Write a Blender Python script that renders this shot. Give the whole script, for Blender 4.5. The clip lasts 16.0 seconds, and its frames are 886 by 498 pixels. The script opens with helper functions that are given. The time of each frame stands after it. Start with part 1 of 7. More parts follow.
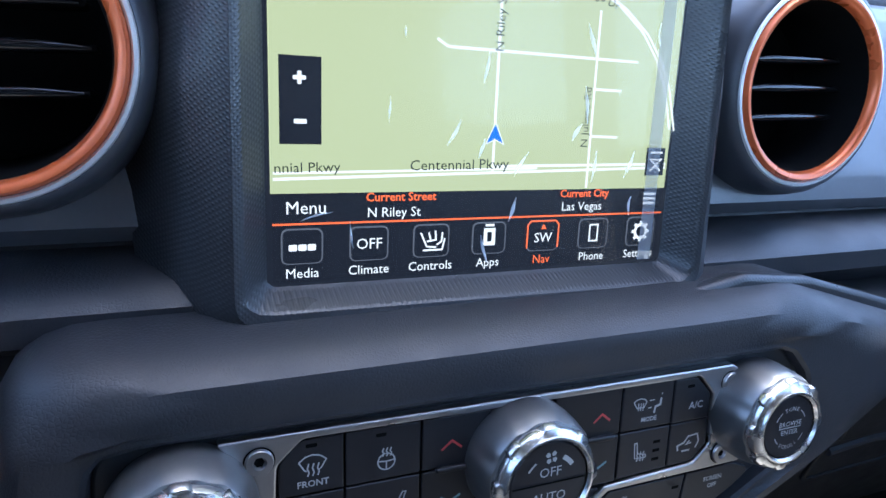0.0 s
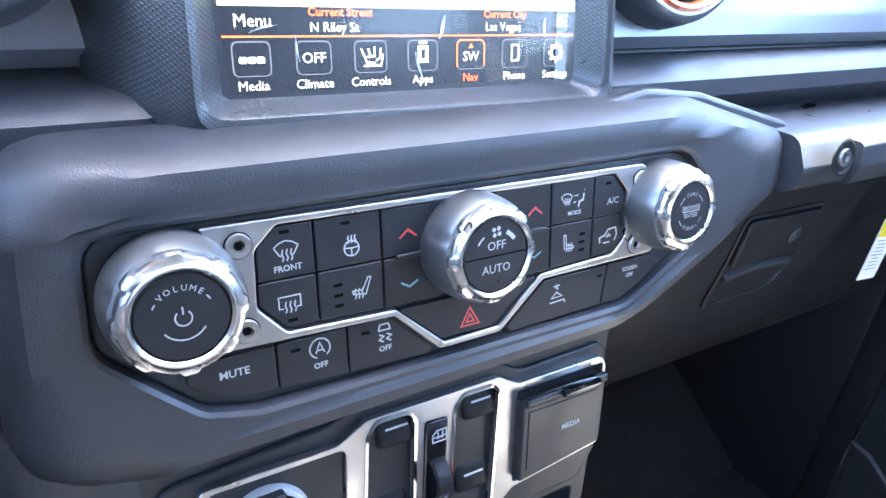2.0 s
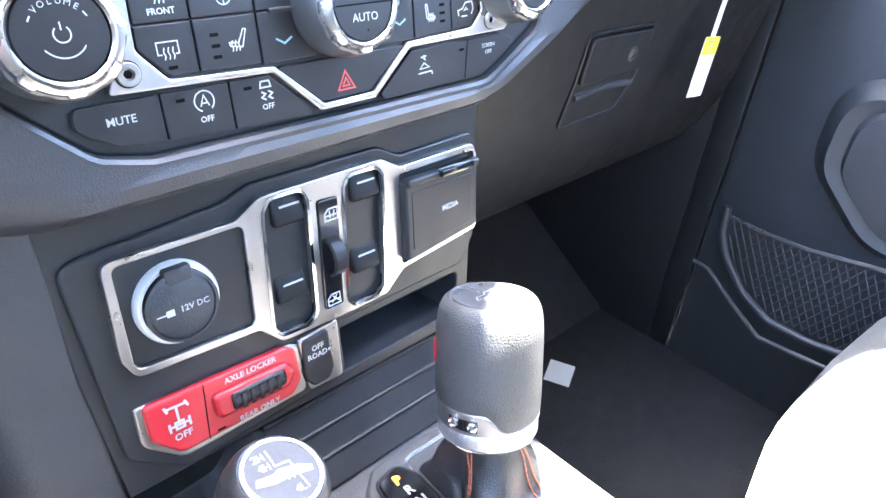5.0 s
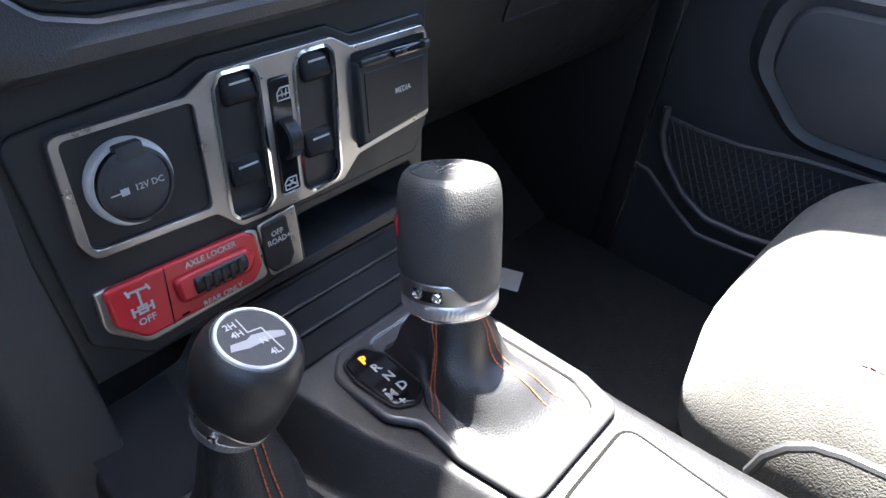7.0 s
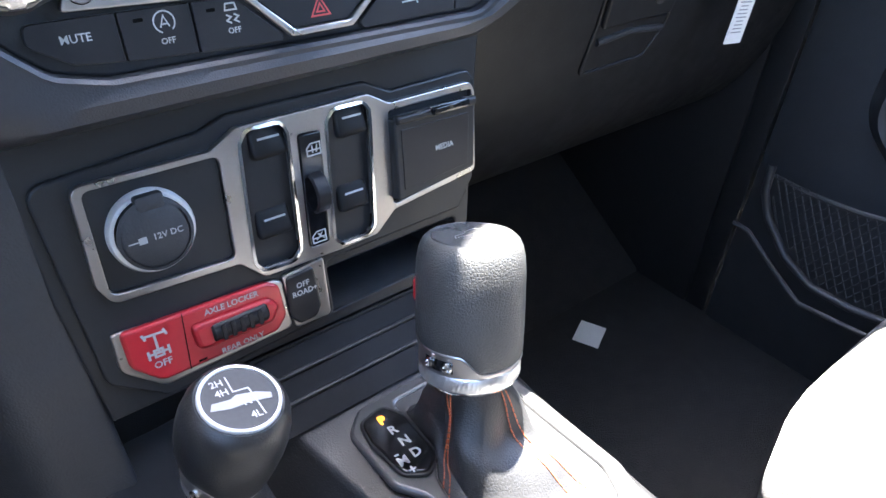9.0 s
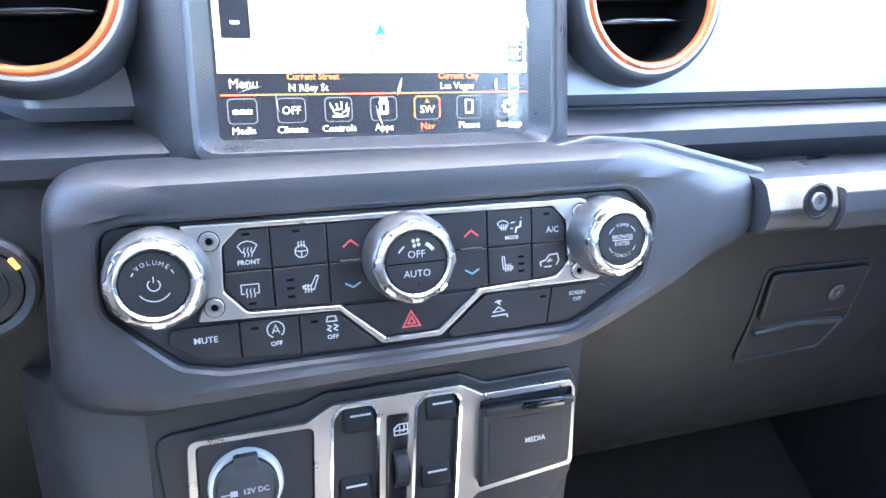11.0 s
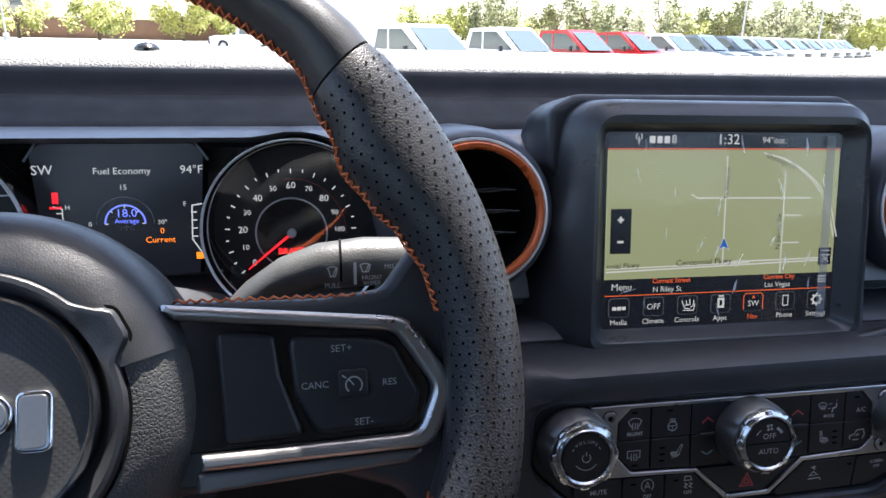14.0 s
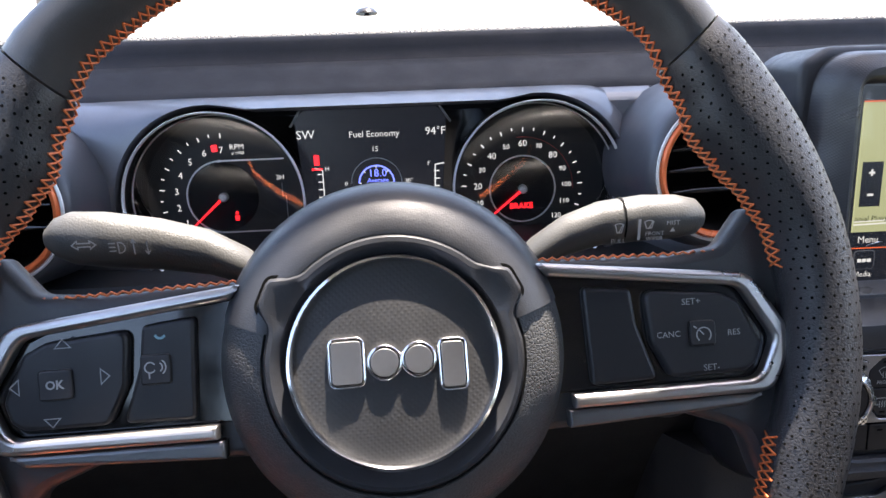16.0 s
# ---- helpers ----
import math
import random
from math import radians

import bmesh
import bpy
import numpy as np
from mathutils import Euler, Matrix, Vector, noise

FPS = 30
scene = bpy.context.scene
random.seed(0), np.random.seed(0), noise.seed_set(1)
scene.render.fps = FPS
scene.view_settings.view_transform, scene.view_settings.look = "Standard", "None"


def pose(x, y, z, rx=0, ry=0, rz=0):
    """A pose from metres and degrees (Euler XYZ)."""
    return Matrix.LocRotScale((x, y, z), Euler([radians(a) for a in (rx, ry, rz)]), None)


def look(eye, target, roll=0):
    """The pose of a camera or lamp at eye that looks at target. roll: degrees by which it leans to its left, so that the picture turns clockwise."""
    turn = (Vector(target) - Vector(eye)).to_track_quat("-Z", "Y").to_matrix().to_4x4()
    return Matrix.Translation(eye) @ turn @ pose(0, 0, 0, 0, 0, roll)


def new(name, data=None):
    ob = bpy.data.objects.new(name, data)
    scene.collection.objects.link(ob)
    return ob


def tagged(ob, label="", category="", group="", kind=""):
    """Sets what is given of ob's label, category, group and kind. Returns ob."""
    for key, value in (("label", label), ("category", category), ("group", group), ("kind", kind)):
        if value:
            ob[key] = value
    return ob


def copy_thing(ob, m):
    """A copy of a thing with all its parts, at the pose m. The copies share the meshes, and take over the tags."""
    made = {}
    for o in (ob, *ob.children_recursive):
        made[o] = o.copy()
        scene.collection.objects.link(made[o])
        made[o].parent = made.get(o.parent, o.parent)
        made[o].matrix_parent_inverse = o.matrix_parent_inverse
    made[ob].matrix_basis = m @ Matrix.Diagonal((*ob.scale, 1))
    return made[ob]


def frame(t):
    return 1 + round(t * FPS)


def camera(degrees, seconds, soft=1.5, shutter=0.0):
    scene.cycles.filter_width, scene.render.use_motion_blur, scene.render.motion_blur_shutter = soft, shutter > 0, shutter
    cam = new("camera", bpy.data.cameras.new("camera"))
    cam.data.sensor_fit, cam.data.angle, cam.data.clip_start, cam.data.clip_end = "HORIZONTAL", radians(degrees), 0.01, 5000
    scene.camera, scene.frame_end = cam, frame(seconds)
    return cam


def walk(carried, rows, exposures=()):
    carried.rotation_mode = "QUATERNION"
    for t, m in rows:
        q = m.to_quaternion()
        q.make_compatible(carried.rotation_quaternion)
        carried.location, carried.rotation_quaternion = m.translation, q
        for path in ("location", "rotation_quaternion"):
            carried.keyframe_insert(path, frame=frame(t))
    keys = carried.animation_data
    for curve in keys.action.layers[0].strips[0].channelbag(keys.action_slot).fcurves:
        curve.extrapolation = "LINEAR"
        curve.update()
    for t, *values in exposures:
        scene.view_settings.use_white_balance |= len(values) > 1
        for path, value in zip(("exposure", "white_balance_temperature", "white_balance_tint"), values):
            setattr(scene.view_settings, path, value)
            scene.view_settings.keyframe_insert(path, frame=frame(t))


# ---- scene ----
cam = camera(67.4, 16.0)
PATH = [
    (0, (-0.117, -0.218, 0.849), (0.638, 1.464, 0.074), 6.4),
    (0.5, (-0.128, -0.212, 0.835), (0.673, 1.415, -0.007), 6.2),
    (1, (-0.136, -0.227, 0.82), (0.692, 1.343, -0.1), 4.1),
    (1.5, (-0.144, -0.243, 0.811), (0.778, 1.275, -0.109), 4.7),
    (2, (-0.147, -0.255, 0.809), (0.828, 1.235, -0.101), 5.3),
    (2.5, (-0.148, -0.261, 0.801), (0.831, 1.22, -0.12), 5.3),
    (3, (-0.154, -0.265, 0.789), (0.848, 1.194, -0.141), 6.0),
    (3.5, (-0.161, -0.27, 0.775), (0.911, 1.135, -0.161), 6.3),
    (4, (-0.167, -0.28, 0.767), (0.973, 1.049, -0.2), 6.7),
    (4.5, (-0.176, -0.293, 0.761), (1.012, 0.958, -0.251), 6.3),
    (5, (-0.182, -0.303, 0.753), (1.04, 0.864, -0.317), 5.3),
    (5.2, (-0.185, -0.304, 0.749), (1.047, 0.826, -0.35), 5.5),
    (7.3, (-0.201, -0.311, 0.73), (1.063, 0.632, -0.5), 6.9),
    (7.5, (-0.201, -0.311, 0.73), (1.057, 0.635, -0.504), 6.7),
    (8, (-0.199, -0.311, 0.73), (1.052, 0.641, -0.507), 6.7),
    (8.2, (-0.194, -0.313, 0.731), (1.041, 0.652, -0.511), 6.5),
    (10.3, (-0.087, -0.35, 0.771), (0.541, 1.34, -0.094), 1.2),
    (10.5, (-0.084, -0.351, 0.78), (0.522, 1.368, -0.043), 1.2),
    (11, (-0.08, -0.361, 0.81), (0.496, 1.417, 0.098), 1.2),
    (11.5, (-0.086, -0.372, 0.848), (0.513, 1.423, 0.201), 2.0),
    (12, (-0.097, -0.379, 0.875), (0.494, 1.425, 0.247), 2.7),
    (12.5, (-0.128, -0.387, 0.897), (0.428, 1.438, 0.295), 2.9),
    (13, (-0.169, -0.382, 0.909), (0.309, 1.453, 0.275), 2.6),
    (13.5, (-0.227, -0.377, 0.917), (0.207, 1.47, 0.283), 2.4),
    (14, (-0.268, -0.379, 0.924), (0.093, 1.488, 0.306), 1.4),
    (14.5, (-0.312, -0.385, 0.929), (-0.004, 1.486, 0.295), 1.6),
    (15, (-0.346, -0.385, 0.933), (-0.111, 1.479, 0.249), -0.2),
    (15.5, (-0.375, -0.384, 0.936), (-0.192, 1.46, 0.186), -0.6),
    (16, (-0.388, -0.386, 0.94), (-0.254, 1.453, 0.164), -1.4),
]
EXPOSURE = [(0, 3.60, 5500, 10), (0.5, 4.17, 5400, 8), (1, 4.56, 5600, 8), (1.5, 5.16, 5800, 10), (2.5, 5.79, 6000, 10), (3.5, 6.19, 6300, 10), (4.5, 6.49, 6400, 10), (5, 6.52, 6400, 10), (7.3, 4.33, 6300, 10), (8.2, 4.33, 6300, 10), (10.3, 6.62, 6200, 10), (10.7, 6.52, 6200, 10), (11, 6.02, 6150, 10), (11.5, 4.55, 5800, 10), (12, 3.45, 5700, 10), (12.5, 3.40, 5650, 10), (13, 2.65, 6150, 12), (13.5, 2.49, 6200, 12), (14.5, 2.49, 6650, 14), (15.5, 2.77, 6900, 16), (16, 3.15, 6900, 16)]
walk(cam, [(t, look(eye, target, roll)) for t, eye, target, roll in PATH], EXPOSURE)

# ---- light ----
SUN_AZ, SUN_EL = 26.0, 71.0         # degrees to the right of straight ahead, and above the horizon
world = bpy.data.worlds.new("sky")
scene.world = world
world.use_nodes = True
wn = world.node_tree
sky = wn.nodes.new("ShaderNodeTexSky")
sky.sky_type, sky.sun_disc = "NISHITA", False
sky.sun_elevation, sky.sun_rotation = radians(SUN_EL), radians(SUN_AZ)
sky.air_density, sky.dust_density = 1.0, 1.5
wn.links.new(sky.outputs["Color"], wn.nodes["Background"].inputs["Color"])
wn.nodes["Background"].inputs["Strength"].default_value = 0.095
sun = new("sun", bpy.data.lights.new("sun", "SUN"))
sun.data.energy, sun.data.angle, sun.data.color = 5.0, radians(0.6), (1.0, 0.95, 0.87)
a, e = radians(SUN_AZ), radians(SUN_EL)
sun.matrix_world = look((30 * math.sin(a) * math.cos(e), 30 * math.cos(a) * math.cos(e), 30 * math.sin(e)), (0, 0, 0))


# ---- materials ----
def nodes_of(name):
    m = bpy.data.materials.new(name)
    m.use_nodes = True
    t = m.node_tree
    return m, t, t.nodes["Principled BSDF"]


def coords(t, scale=1.0):
    c = t.nodes.new("ShaderNodeTexCoord")
    mp = t.nodes.new("ShaderNodeMapping")
    mp.inputs["Scale"].default_value = (scale,) * 3 if not isinstance(scale, tuple) else scale
    t.links.new(c.outputs["Object"], mp.inputs["Vector"])
    return mp.outputs["Vector"]


def noise_tex(t, vec, scale, detail=3.0):
    n = t.nodes.new("ShaderNodeTexNoise")
    n.inputs["Scale"].default_value, n.inputs["Detail"].default_value = scale, detail
    t.links.new(vec, n.inputs["Vector"])
    return n.outputs["Fac"]


def ramp(t, fac, lo, hi, a=0.3, b=0.7):
    r = t.nodes.new("ShaderNodeMapRange")
    r.inputs["From Min"].default_value, r.inputs["From Max"].default_value = a, b
    r.inputs["To Min"].default_value, r.inputs["To Max"].default_value = lo, hi
    t.links.new(fac, r.inputs["Value"])
    return r.outputs["Result"]


def surface(name, col, rough=0.5, metal=0.0, grain="", size=0.001, depth=0.0002, vary=0.12, patch=18.0, spec=0.5, coat=0.0, sheen=0.0, dust=0.0, emit=None):
    """A material: base colour varied at two scales, uneven gloss, and a fine relief of the kind named by grain."""
    m, t, p = nodes_of(name)
    vec = coords(t)
    big, fine = noise_tex(t, vec, patch, 4), noise_tex(t, vec, 420.0, 2)
    mix = t.nodes.new("ShaderNodeMix")
    mix.data_type = "RGBA"
    mix.inputs["A"].default_value = (*[c * (1 - vary) for c in col], 1)
    mix.inputs["B"].default_value = (*[min(1, c * (1 + vary)) for c in col], 1)
    add = t.nodes.new("ShaderNodeMath")
    add.operation = "ADD"
    t.links.new(ramp(t, big, 0, 0.6), add.inputs[0])
    t.links.new(ramp(t, fine, 0, 0.4), add.inputs[1])
    t.links.new(add.outputs[0], mix.inputs["Factor"])
    out = mix.outputs["Result"]
    if dust:
        d = t.nodes.new("ShaderNodeMix")
        d.data_type = "RGBA"
        d.inputs["B"].default_value = (0.42, 0.38, 0.33, 1)
        specks = noise_tex(t, vec, 700.0, 1)
        t.links.new(ramp(t, specks, 0, dust, 0.66, 0.74), d.inputs["Factor"])
        t.links.new(out, d.inputs["A"])
        out = d.outputs["Result"]
    t.links.new(out, p.inputs["Base Color"])
    t.links.new(ramp(t, noise_tex(t, vec, patch * 2.7, 3), max(0.02, rough - 0.07), min(1, rough + 0.07)), p.inputs["Roughness"])
    p.inputs["Metallic"].default_value = metal
    p.inputs["Specular IOR Level"].default_value = spec
    p.inputs["Coat Weight"].default_value = coat
    p.inputs["Coat Roughness"].default_value = 0.08
    p.inputs["Sheen Weight"].default_value = sheen
    if emit:
        p.inputs["Emission Color"].default_value = (*emit[0], 1)
        p.inputs["Emission Strength"].default_value = emit[1]
    if grain:
        b = t.nodes.new("ShaderNodeBump")
        b.inputs["Distance"].default_value = depth
        b.inputs["Strength"].default_value = 1.0
        if grain == "pebble":
            v = t.nodes.new("ShaderNodeTexVoronoi")
            v.feature = "SMOOTH_F1"
            v.inputs["Scale"].default_value = 1 / size
            t.links.new(vec, v.inputs["Vector"])
            h = ramp(t, v.outputs["Distance"], 1, 0, 0, 0.8)
        elif grain == "leather":
            v = t.nodes.new("ShaderNodeTexVoronoi")
            v.feature = "DISTANCE_TO_EDGE"
            v.inputs["Scale"].default_value = 1 / size
            t.links.new(vec, v.inputs["Vector"])
            h = ramp(t, v.outputs["Distance"], 0, 1, 0, 0.25)
        elif grain == "knurl":
            s = []
            for d in ((1, 1, 0.3), (-1, 1, 0.3)):
                w = t.nodes.new("ShaderNodeTexWave")
                w.inputs["Scale"].default_value = 0.31 / size
                mp = t.nodes.new("ShaderNodeMapping")
                mp.inputs["Scale"].default_value = d
                t.links.new(vec, mp.inputs["Vector"])
                w.bands_direction = "DIAGONAL"
                t.links.new(mp.outputs["Vector"], w.inputs["Vector"])
                s.append(w.outputs["Fac"])
            mul = t.nodes.new("ShaderNodeMath")
            mul.operation = "MULTIPLY"
            t.links.new(s[0], mul.inputs[0])
            t.links.new(s[1], mul.inputs[1])
            h = mul.outputs[0]
        elif grain == "weave":
            s = []
            for d in ("X", "Y", "Z"):
                w = t.nodes.new("ShaderNodeTexWave")
                w.inputs["Scale"].default_value = 0.31 / size
                w.inputs["Distortion"].default_value = 0.6
                w.bands_direction = d
                t.links.new(vec, w.inputs["Vector"])
                s.append(w.outputs["Fac"])
            mul = t.nodes.new("ShaderNodeMath")
            mul.operation = "ADD"
            t.links.new(s[0], mul.inputs[0])
            t.links.new(s[1], mul.inputs[1])
            mul2 = t.nodes.new("ShaderNodeMath")
            mul2.operation = "ADD"
            t.links.new(mul.outputs[0], mul2.inputs[0])
            t.links.new(s[2], mul2.inputs[1])
            h = mul2.outputs[0]
        elif grain == "brushed":
            mp = t.nodes.new("ShaderNodeMapping")
            mp.inputs["Scale"].default_value = (6, 900, 900)
            t.links.new(vec, mp.inputs["Vector"])
            h = noise_tex(t, mp.outputs["Vector"], 1.0, 2)
        else:
            h = noise_tex(t, vec, 1 / size, 3)
        t.links.new(h, b.inputs["Height"])
        t.links.new(b.outputs["Normal"], p.inputs["Normal"])
    return m


def glowing(name, col, strength):
    """Lit print or display: it gives off light."""
    m, t, p = nodes_of(name)
    p.inputs["Base Color"].default_value = (0.01, 0.01, 0.01, 1)
    p.inputs["Roughness"].default_value = 0.25
    p.inputs["Emission Color"].default_value = (*col, 1)
    p.inputs["Emission Strength"].default_value = strength
    return m


def glass(name, gloss=1.0, tint=(1, 1, 1)):
    m, t, p = nodes_of(name)
    t.nodes.remove(p)
    tr, gl, mx, fr = (t.nodes.new("ShaderNode" + k) for k in ("BsdfTransparent", "BsdfGlossy", "MixShader", "LayerWeight"))
    tr.inputs["Color"].default_value = (*tint, 1)
    gl.inputs["Roughness"].default_value = 0.015
    gl.inputs["Color"].default_value = (gloss, gloss, gloss, 1)
    fr.inputs["Blend"].default_value = 0.5
    share = t.nodes.new("ShaderNodeMapRange")
    share.inputs["To Min"].default_value, share.inputs["To Max"].default_value = 0.060, 0.30
    t.links.new(fr.outputs["Facing"], share.inputs["Value"])
    t.links.new(share.outputs["Result"], mx.inputs["Fac"])
    t.links.new(tr.outputs[0], mx.inputs[1])
    t.links.new(gl.outputs[0], mx.inputs[2])
    t.links.new(mx.outputs[0], t.nodes["Material Output"].inputs["Surface"])
    return m


PLASTIC = surface("black_grained_plastic", (0.030, 0.031, 0.034), 0.48, grain="pebble", size=0.0011, depth=0.00012)
SOFT = surface("soft_dash_skin", (0.027, 0.028, 0.032), 0.44, grain="leather", size=0.0015, depth=0.00005)
# Dash skin with the shade below the pad put into its base colour
DASHSHADE = surface("shaded_dash_skin", (0.013, 0.013, 0.016), 0.6, grain="leather", size=0.0016, depth=0.00005, spec=0.25)
# Paler than the other dash skins: sunlight on the top is in the colour
PADTOP = surface("sunlit_pad_skin", (0.085, 0.085, 0.083), 0.55, grain="leather", size=0.0036, depth=0.00055)
PAINT = surface("gunmetal_painted_panel", (0.165, 0.168, 0.183), 0.36, 0.40, vary=0.05, coat=0.15)
DARKPANEL = surface("satin_black_panel", (0.016, 0.017, 0.019), 0.42, grain="pebble", size=0.0008, depth=0.00004, spec=0.4)
BUTTON = surface("satin_black_button", (0.013, 0.013, 0.015), 0.40, grain="fine", size=0.0004, depth=0.00002, spec=0.4)
GLOSS = surface("gloss_black_plastic", (0.008, 0.008, 0.009), 0.12, vary=0.05, coat=0.4)
HEXSKIN = surface("knurled_black_plastic", (0.032, 0.033, 0.036), 0.34, grain="knurl", size=0.0010, depth=0.00010, coat=0.06, spec=0.5)
SATIN = surface("satin_silver_trim", (0.46, 0.445, 0.435), 0.33, 0.95, grain="brushed", depth=0.00001, vary=0.05)
CHROME = surface("bright_chrome", (0.82, 0.82, 0.83), 0.09, 1.0, vary=0.03)
RINGSILVER = surface("bright_knob_ring", (0.70, 0.69, 0.68), 0.27, 1.0, vary=0.04)
KNOBGREY = surface("metallic_grey_knob", (0.20, 0.20, 0.20), 0.40, 0.85, vary=0.06)
ORANGE = surface("orange_anodised_ring", (0.72, 0.155, 0.045), 0.30, 0.35, vary=0.06, coat=0.2)
RED = surface("red_switch_plastic", (0.44, 0.018, 0.026), 0.36, vary=0.06, coat=0.1)
BADGE = surface("textured_badge_plastic", (0.024, 0.024, 0.024), 0.45, grain="knurl", size=0.0014, depth=0.00006)
GRIPSKIN = surface("grained_grip_leather", (0.022, 0.022, 0.024), 0.42, grain="leather", size=0.0016, depth=0.00006)
LEATHER = surface("black_smooth_leather", (0.030, 0.031, 0.033), 0.40, grain="leather", size=0.0013, depth=0.00003, sheen=0.05)
HUBSKIN = surface("smooth_hub_skin", (0.024, 0.025, 0.028), 0.38, grain="leather", size=0.0012, depth=0.00003)
GAUGERING = surface("bright_gauge_ring", (0.80, 0.80, 0.80), 0.42, 0.5, vary=0.04)
KNOBSKIN = surface("smooth_knob_leather", (0.017, 0.017, 0.018), 0.38, grain="leather", size=0.0018, depth=0.00004)
PEBBLED = surface("pebbled_black_leather", (0.048, 0.048, 0.047), 0.44, grain="leather", size=0.0016, depth=0.00013)
BOOT = surface("boot_leather", (0.022, 0.022, 0.023), 0.45, grain="leather", size=0.0018, depth=0.00010)
THREAD = surface("orange_thread", (0.62, 0.15, 0.045), 0.6, grain="fine", size=0.0004, depth=0.0001)
BOOTTHREAD = surface("dark_orange_thread", (0.48, 0.12, 0.045), 0.65, grain="fine", size=0.0004, depth=0.0001)
SWITCH = surface("black_switch_plastic", (0.009, 0.009, 0.010), 0.5, vary=0.06, spec=0.25)
# Near-black for holes and gaps; their inner shade is in the colour
HOLE = surface("hole_dark", (0.004, 0.004, 0.004), 0.9, vary=0.02, spec=0.1)
PRINT = surface("white_print", (0.40, 0.40, 0.39), 0.5, vary=0.04)
PRINTRED = surface("red_print", (0.50, 0.06, 0.06), 0.5, vary=0.04)
PRINTBLUE = surface("blue_print", (0.16, 0.30, 0.34), 0.5, vary=0.04)
PAPER = surface("white_paper", (0.80, 0.79, 0.76), 0.7, vary=0.05)
YELLOW = surface("yellow_print", (0.80, 0.62, 0.03), 0.6, vary=0.05)
GREYPRINT = surface("grey_print", (0.30, 0.30, 0.30), 0.6, vary=0.05)
FABRIC = surface("seat_fabric", (0.066, 0.064, 0.058), 0.88, grain="pebble", size=0.0015, depth=0.00038, sheen=0.12, vary=0.35)
CARPET = surface("black_carpet", (0.012, 0.012, 0.013), 0.95, grain="fine", size=0.002, depth=0.002, sheen=0.02)
CONSOLE = surface("console_plastic", (0.013, 0.013, 0.014), 0.46, grain="pebble", size=0.0010, depth=0.00010, dust=0.05, spec=0.3)
DUSTY = surface("dusty_console_lid", (0.085, 0.082, 0.078), 0.55, grain="pebble", size=0.0012, depth=0.0001, dust=0.8)
BEZEL = surface("satin_grey_bezel", (0.075, 0.075, 0.076), 0.34, 0.45, vary=0.06, dust=0.03)
NET = surface("black_net_cord", (0.035, 0.035, 0.036), 0.7, grain="fine", size=0.0006, depth=0.0001)
SCR = 0.12
LCD_MAP = glowing("map_background", (0.47, 0.51, 0.27), SCR)
LCD_BLACK = glowing("display_black", (0.010, 0.012, 0.018), SCR)
LCD_WHITE = glowing("display_white", (0.86, 0.88, 0.86), SCR)
LCD_ORANGE = glowing("display_orange", (1.0, 0.17, 0.05), SCR)
LCD_DARK = glowing("display_dark_text", (0.035, 0.04, 0.03), SCR)
LCD_ROAD = glowing("display_road", (0.85, 0.87, 0.78), SCR)
LCD_BLUE = glowing("display_blue", (0.02, 0.16, 0.62), SCR)
LCD_GREY = glowing("display_grey", (0.10, 0.11, 0.13), SCR)
GLOW_RED = glowing("gauge_red", (1.0, 0.02, 0.03), 0.26)
GLOW_BLUE = glowing("gauge_blue", (0.16, 0.22, 1.0), 0.28)
GLOW_AMBER = glowing("gauge_amber", (1.0, 0.24, 0.015), 0.30)
GLOW_WHITE = glowing("gauge_white", (0.80, 0.84, 0.86), 0.13)
LENS = glass("clear_lens", 1.0)
FILM = glass("clear_film", 0.12)
TAB, tab_nodes, tab_p = nodes_of("grey_film_edge")
tab_p.inputs["Base Color"].default_value = (0.42, 0.43, 0.45, 1)
tab_p.inputs["Roughness"].default_value, tab_p.inputs["Alpha"].default_value = 0.35, 0.5
VENTGREY = surface("dark_grey_vent_housing", (0.075, 0.079, 0.092), 0.38, 0.30, vary=0.06)
VENTBLACK = surface("vent_black_plastic", (0.005, 0.005, 0.006), 0.6, vary=0.05, spec=0.1)
STALKGREY = surface("grey_black_stalk_plastic", (0.050, 0.050, 0.047), 0.45, grain="pebble", size=0.0010, depth=0.00010)
WINDOW = glass("window_glass", 0.12, (0.95, 0.97, 0.96))


# ---- shapes ----
def fillet(pts, k=6):
    """A closed outline with rounded corners: points (x, y) or (x, y, radius)."""
    out, n = [], len(pts)
    for i in range(n):
        p = Vector(pts[i][:2])
        r = pts[i][2] if len(pts[i]) > 2 else 0
        a, b = Vector(pts[i - 1][:2]) - p, Vector(pts[(i + 1) % n][:2]) - p
        if r <= 0 or a.length < 1e-9 or b.length < 1e-9:
            out.append((p.x, p.y))
            continue
        la, lb = a.length, b.length
        a, b = a / la, b / lb
        ang = a.angle(b)
        if ang > 3.10:
            out.append((p.x, p.y))
            continue
        d = min(r / math.tan(ang / 2), la * 0.49, lb * 0.49)
        for j in range(k + 1):
            s = j / k
            q = (p + a * d) * (1 - s) ** 2 + p * 2 * s * (1 - s) + (p + b * d) * s ** 2
            out.append((q.x, q.y))
    return out


def rect(w, h, r=0.0, cx=0.0, cy=0.0):
    return fillet([(cx - w / 2, cy - h / 2, r), (cx + w / 2, cy - h / 2, r), (cx + w / 2, cy + h / 2, r), (cx - w / 2, cy + h / 2, r)])


def circle(r, n=40, cx=0.0, cy=0.0):
    return [(cx + r * math.cos(2 * math.pi * i / n), cy + r * math.sin(2 * math.pi * i / n)) for i in range(n)]


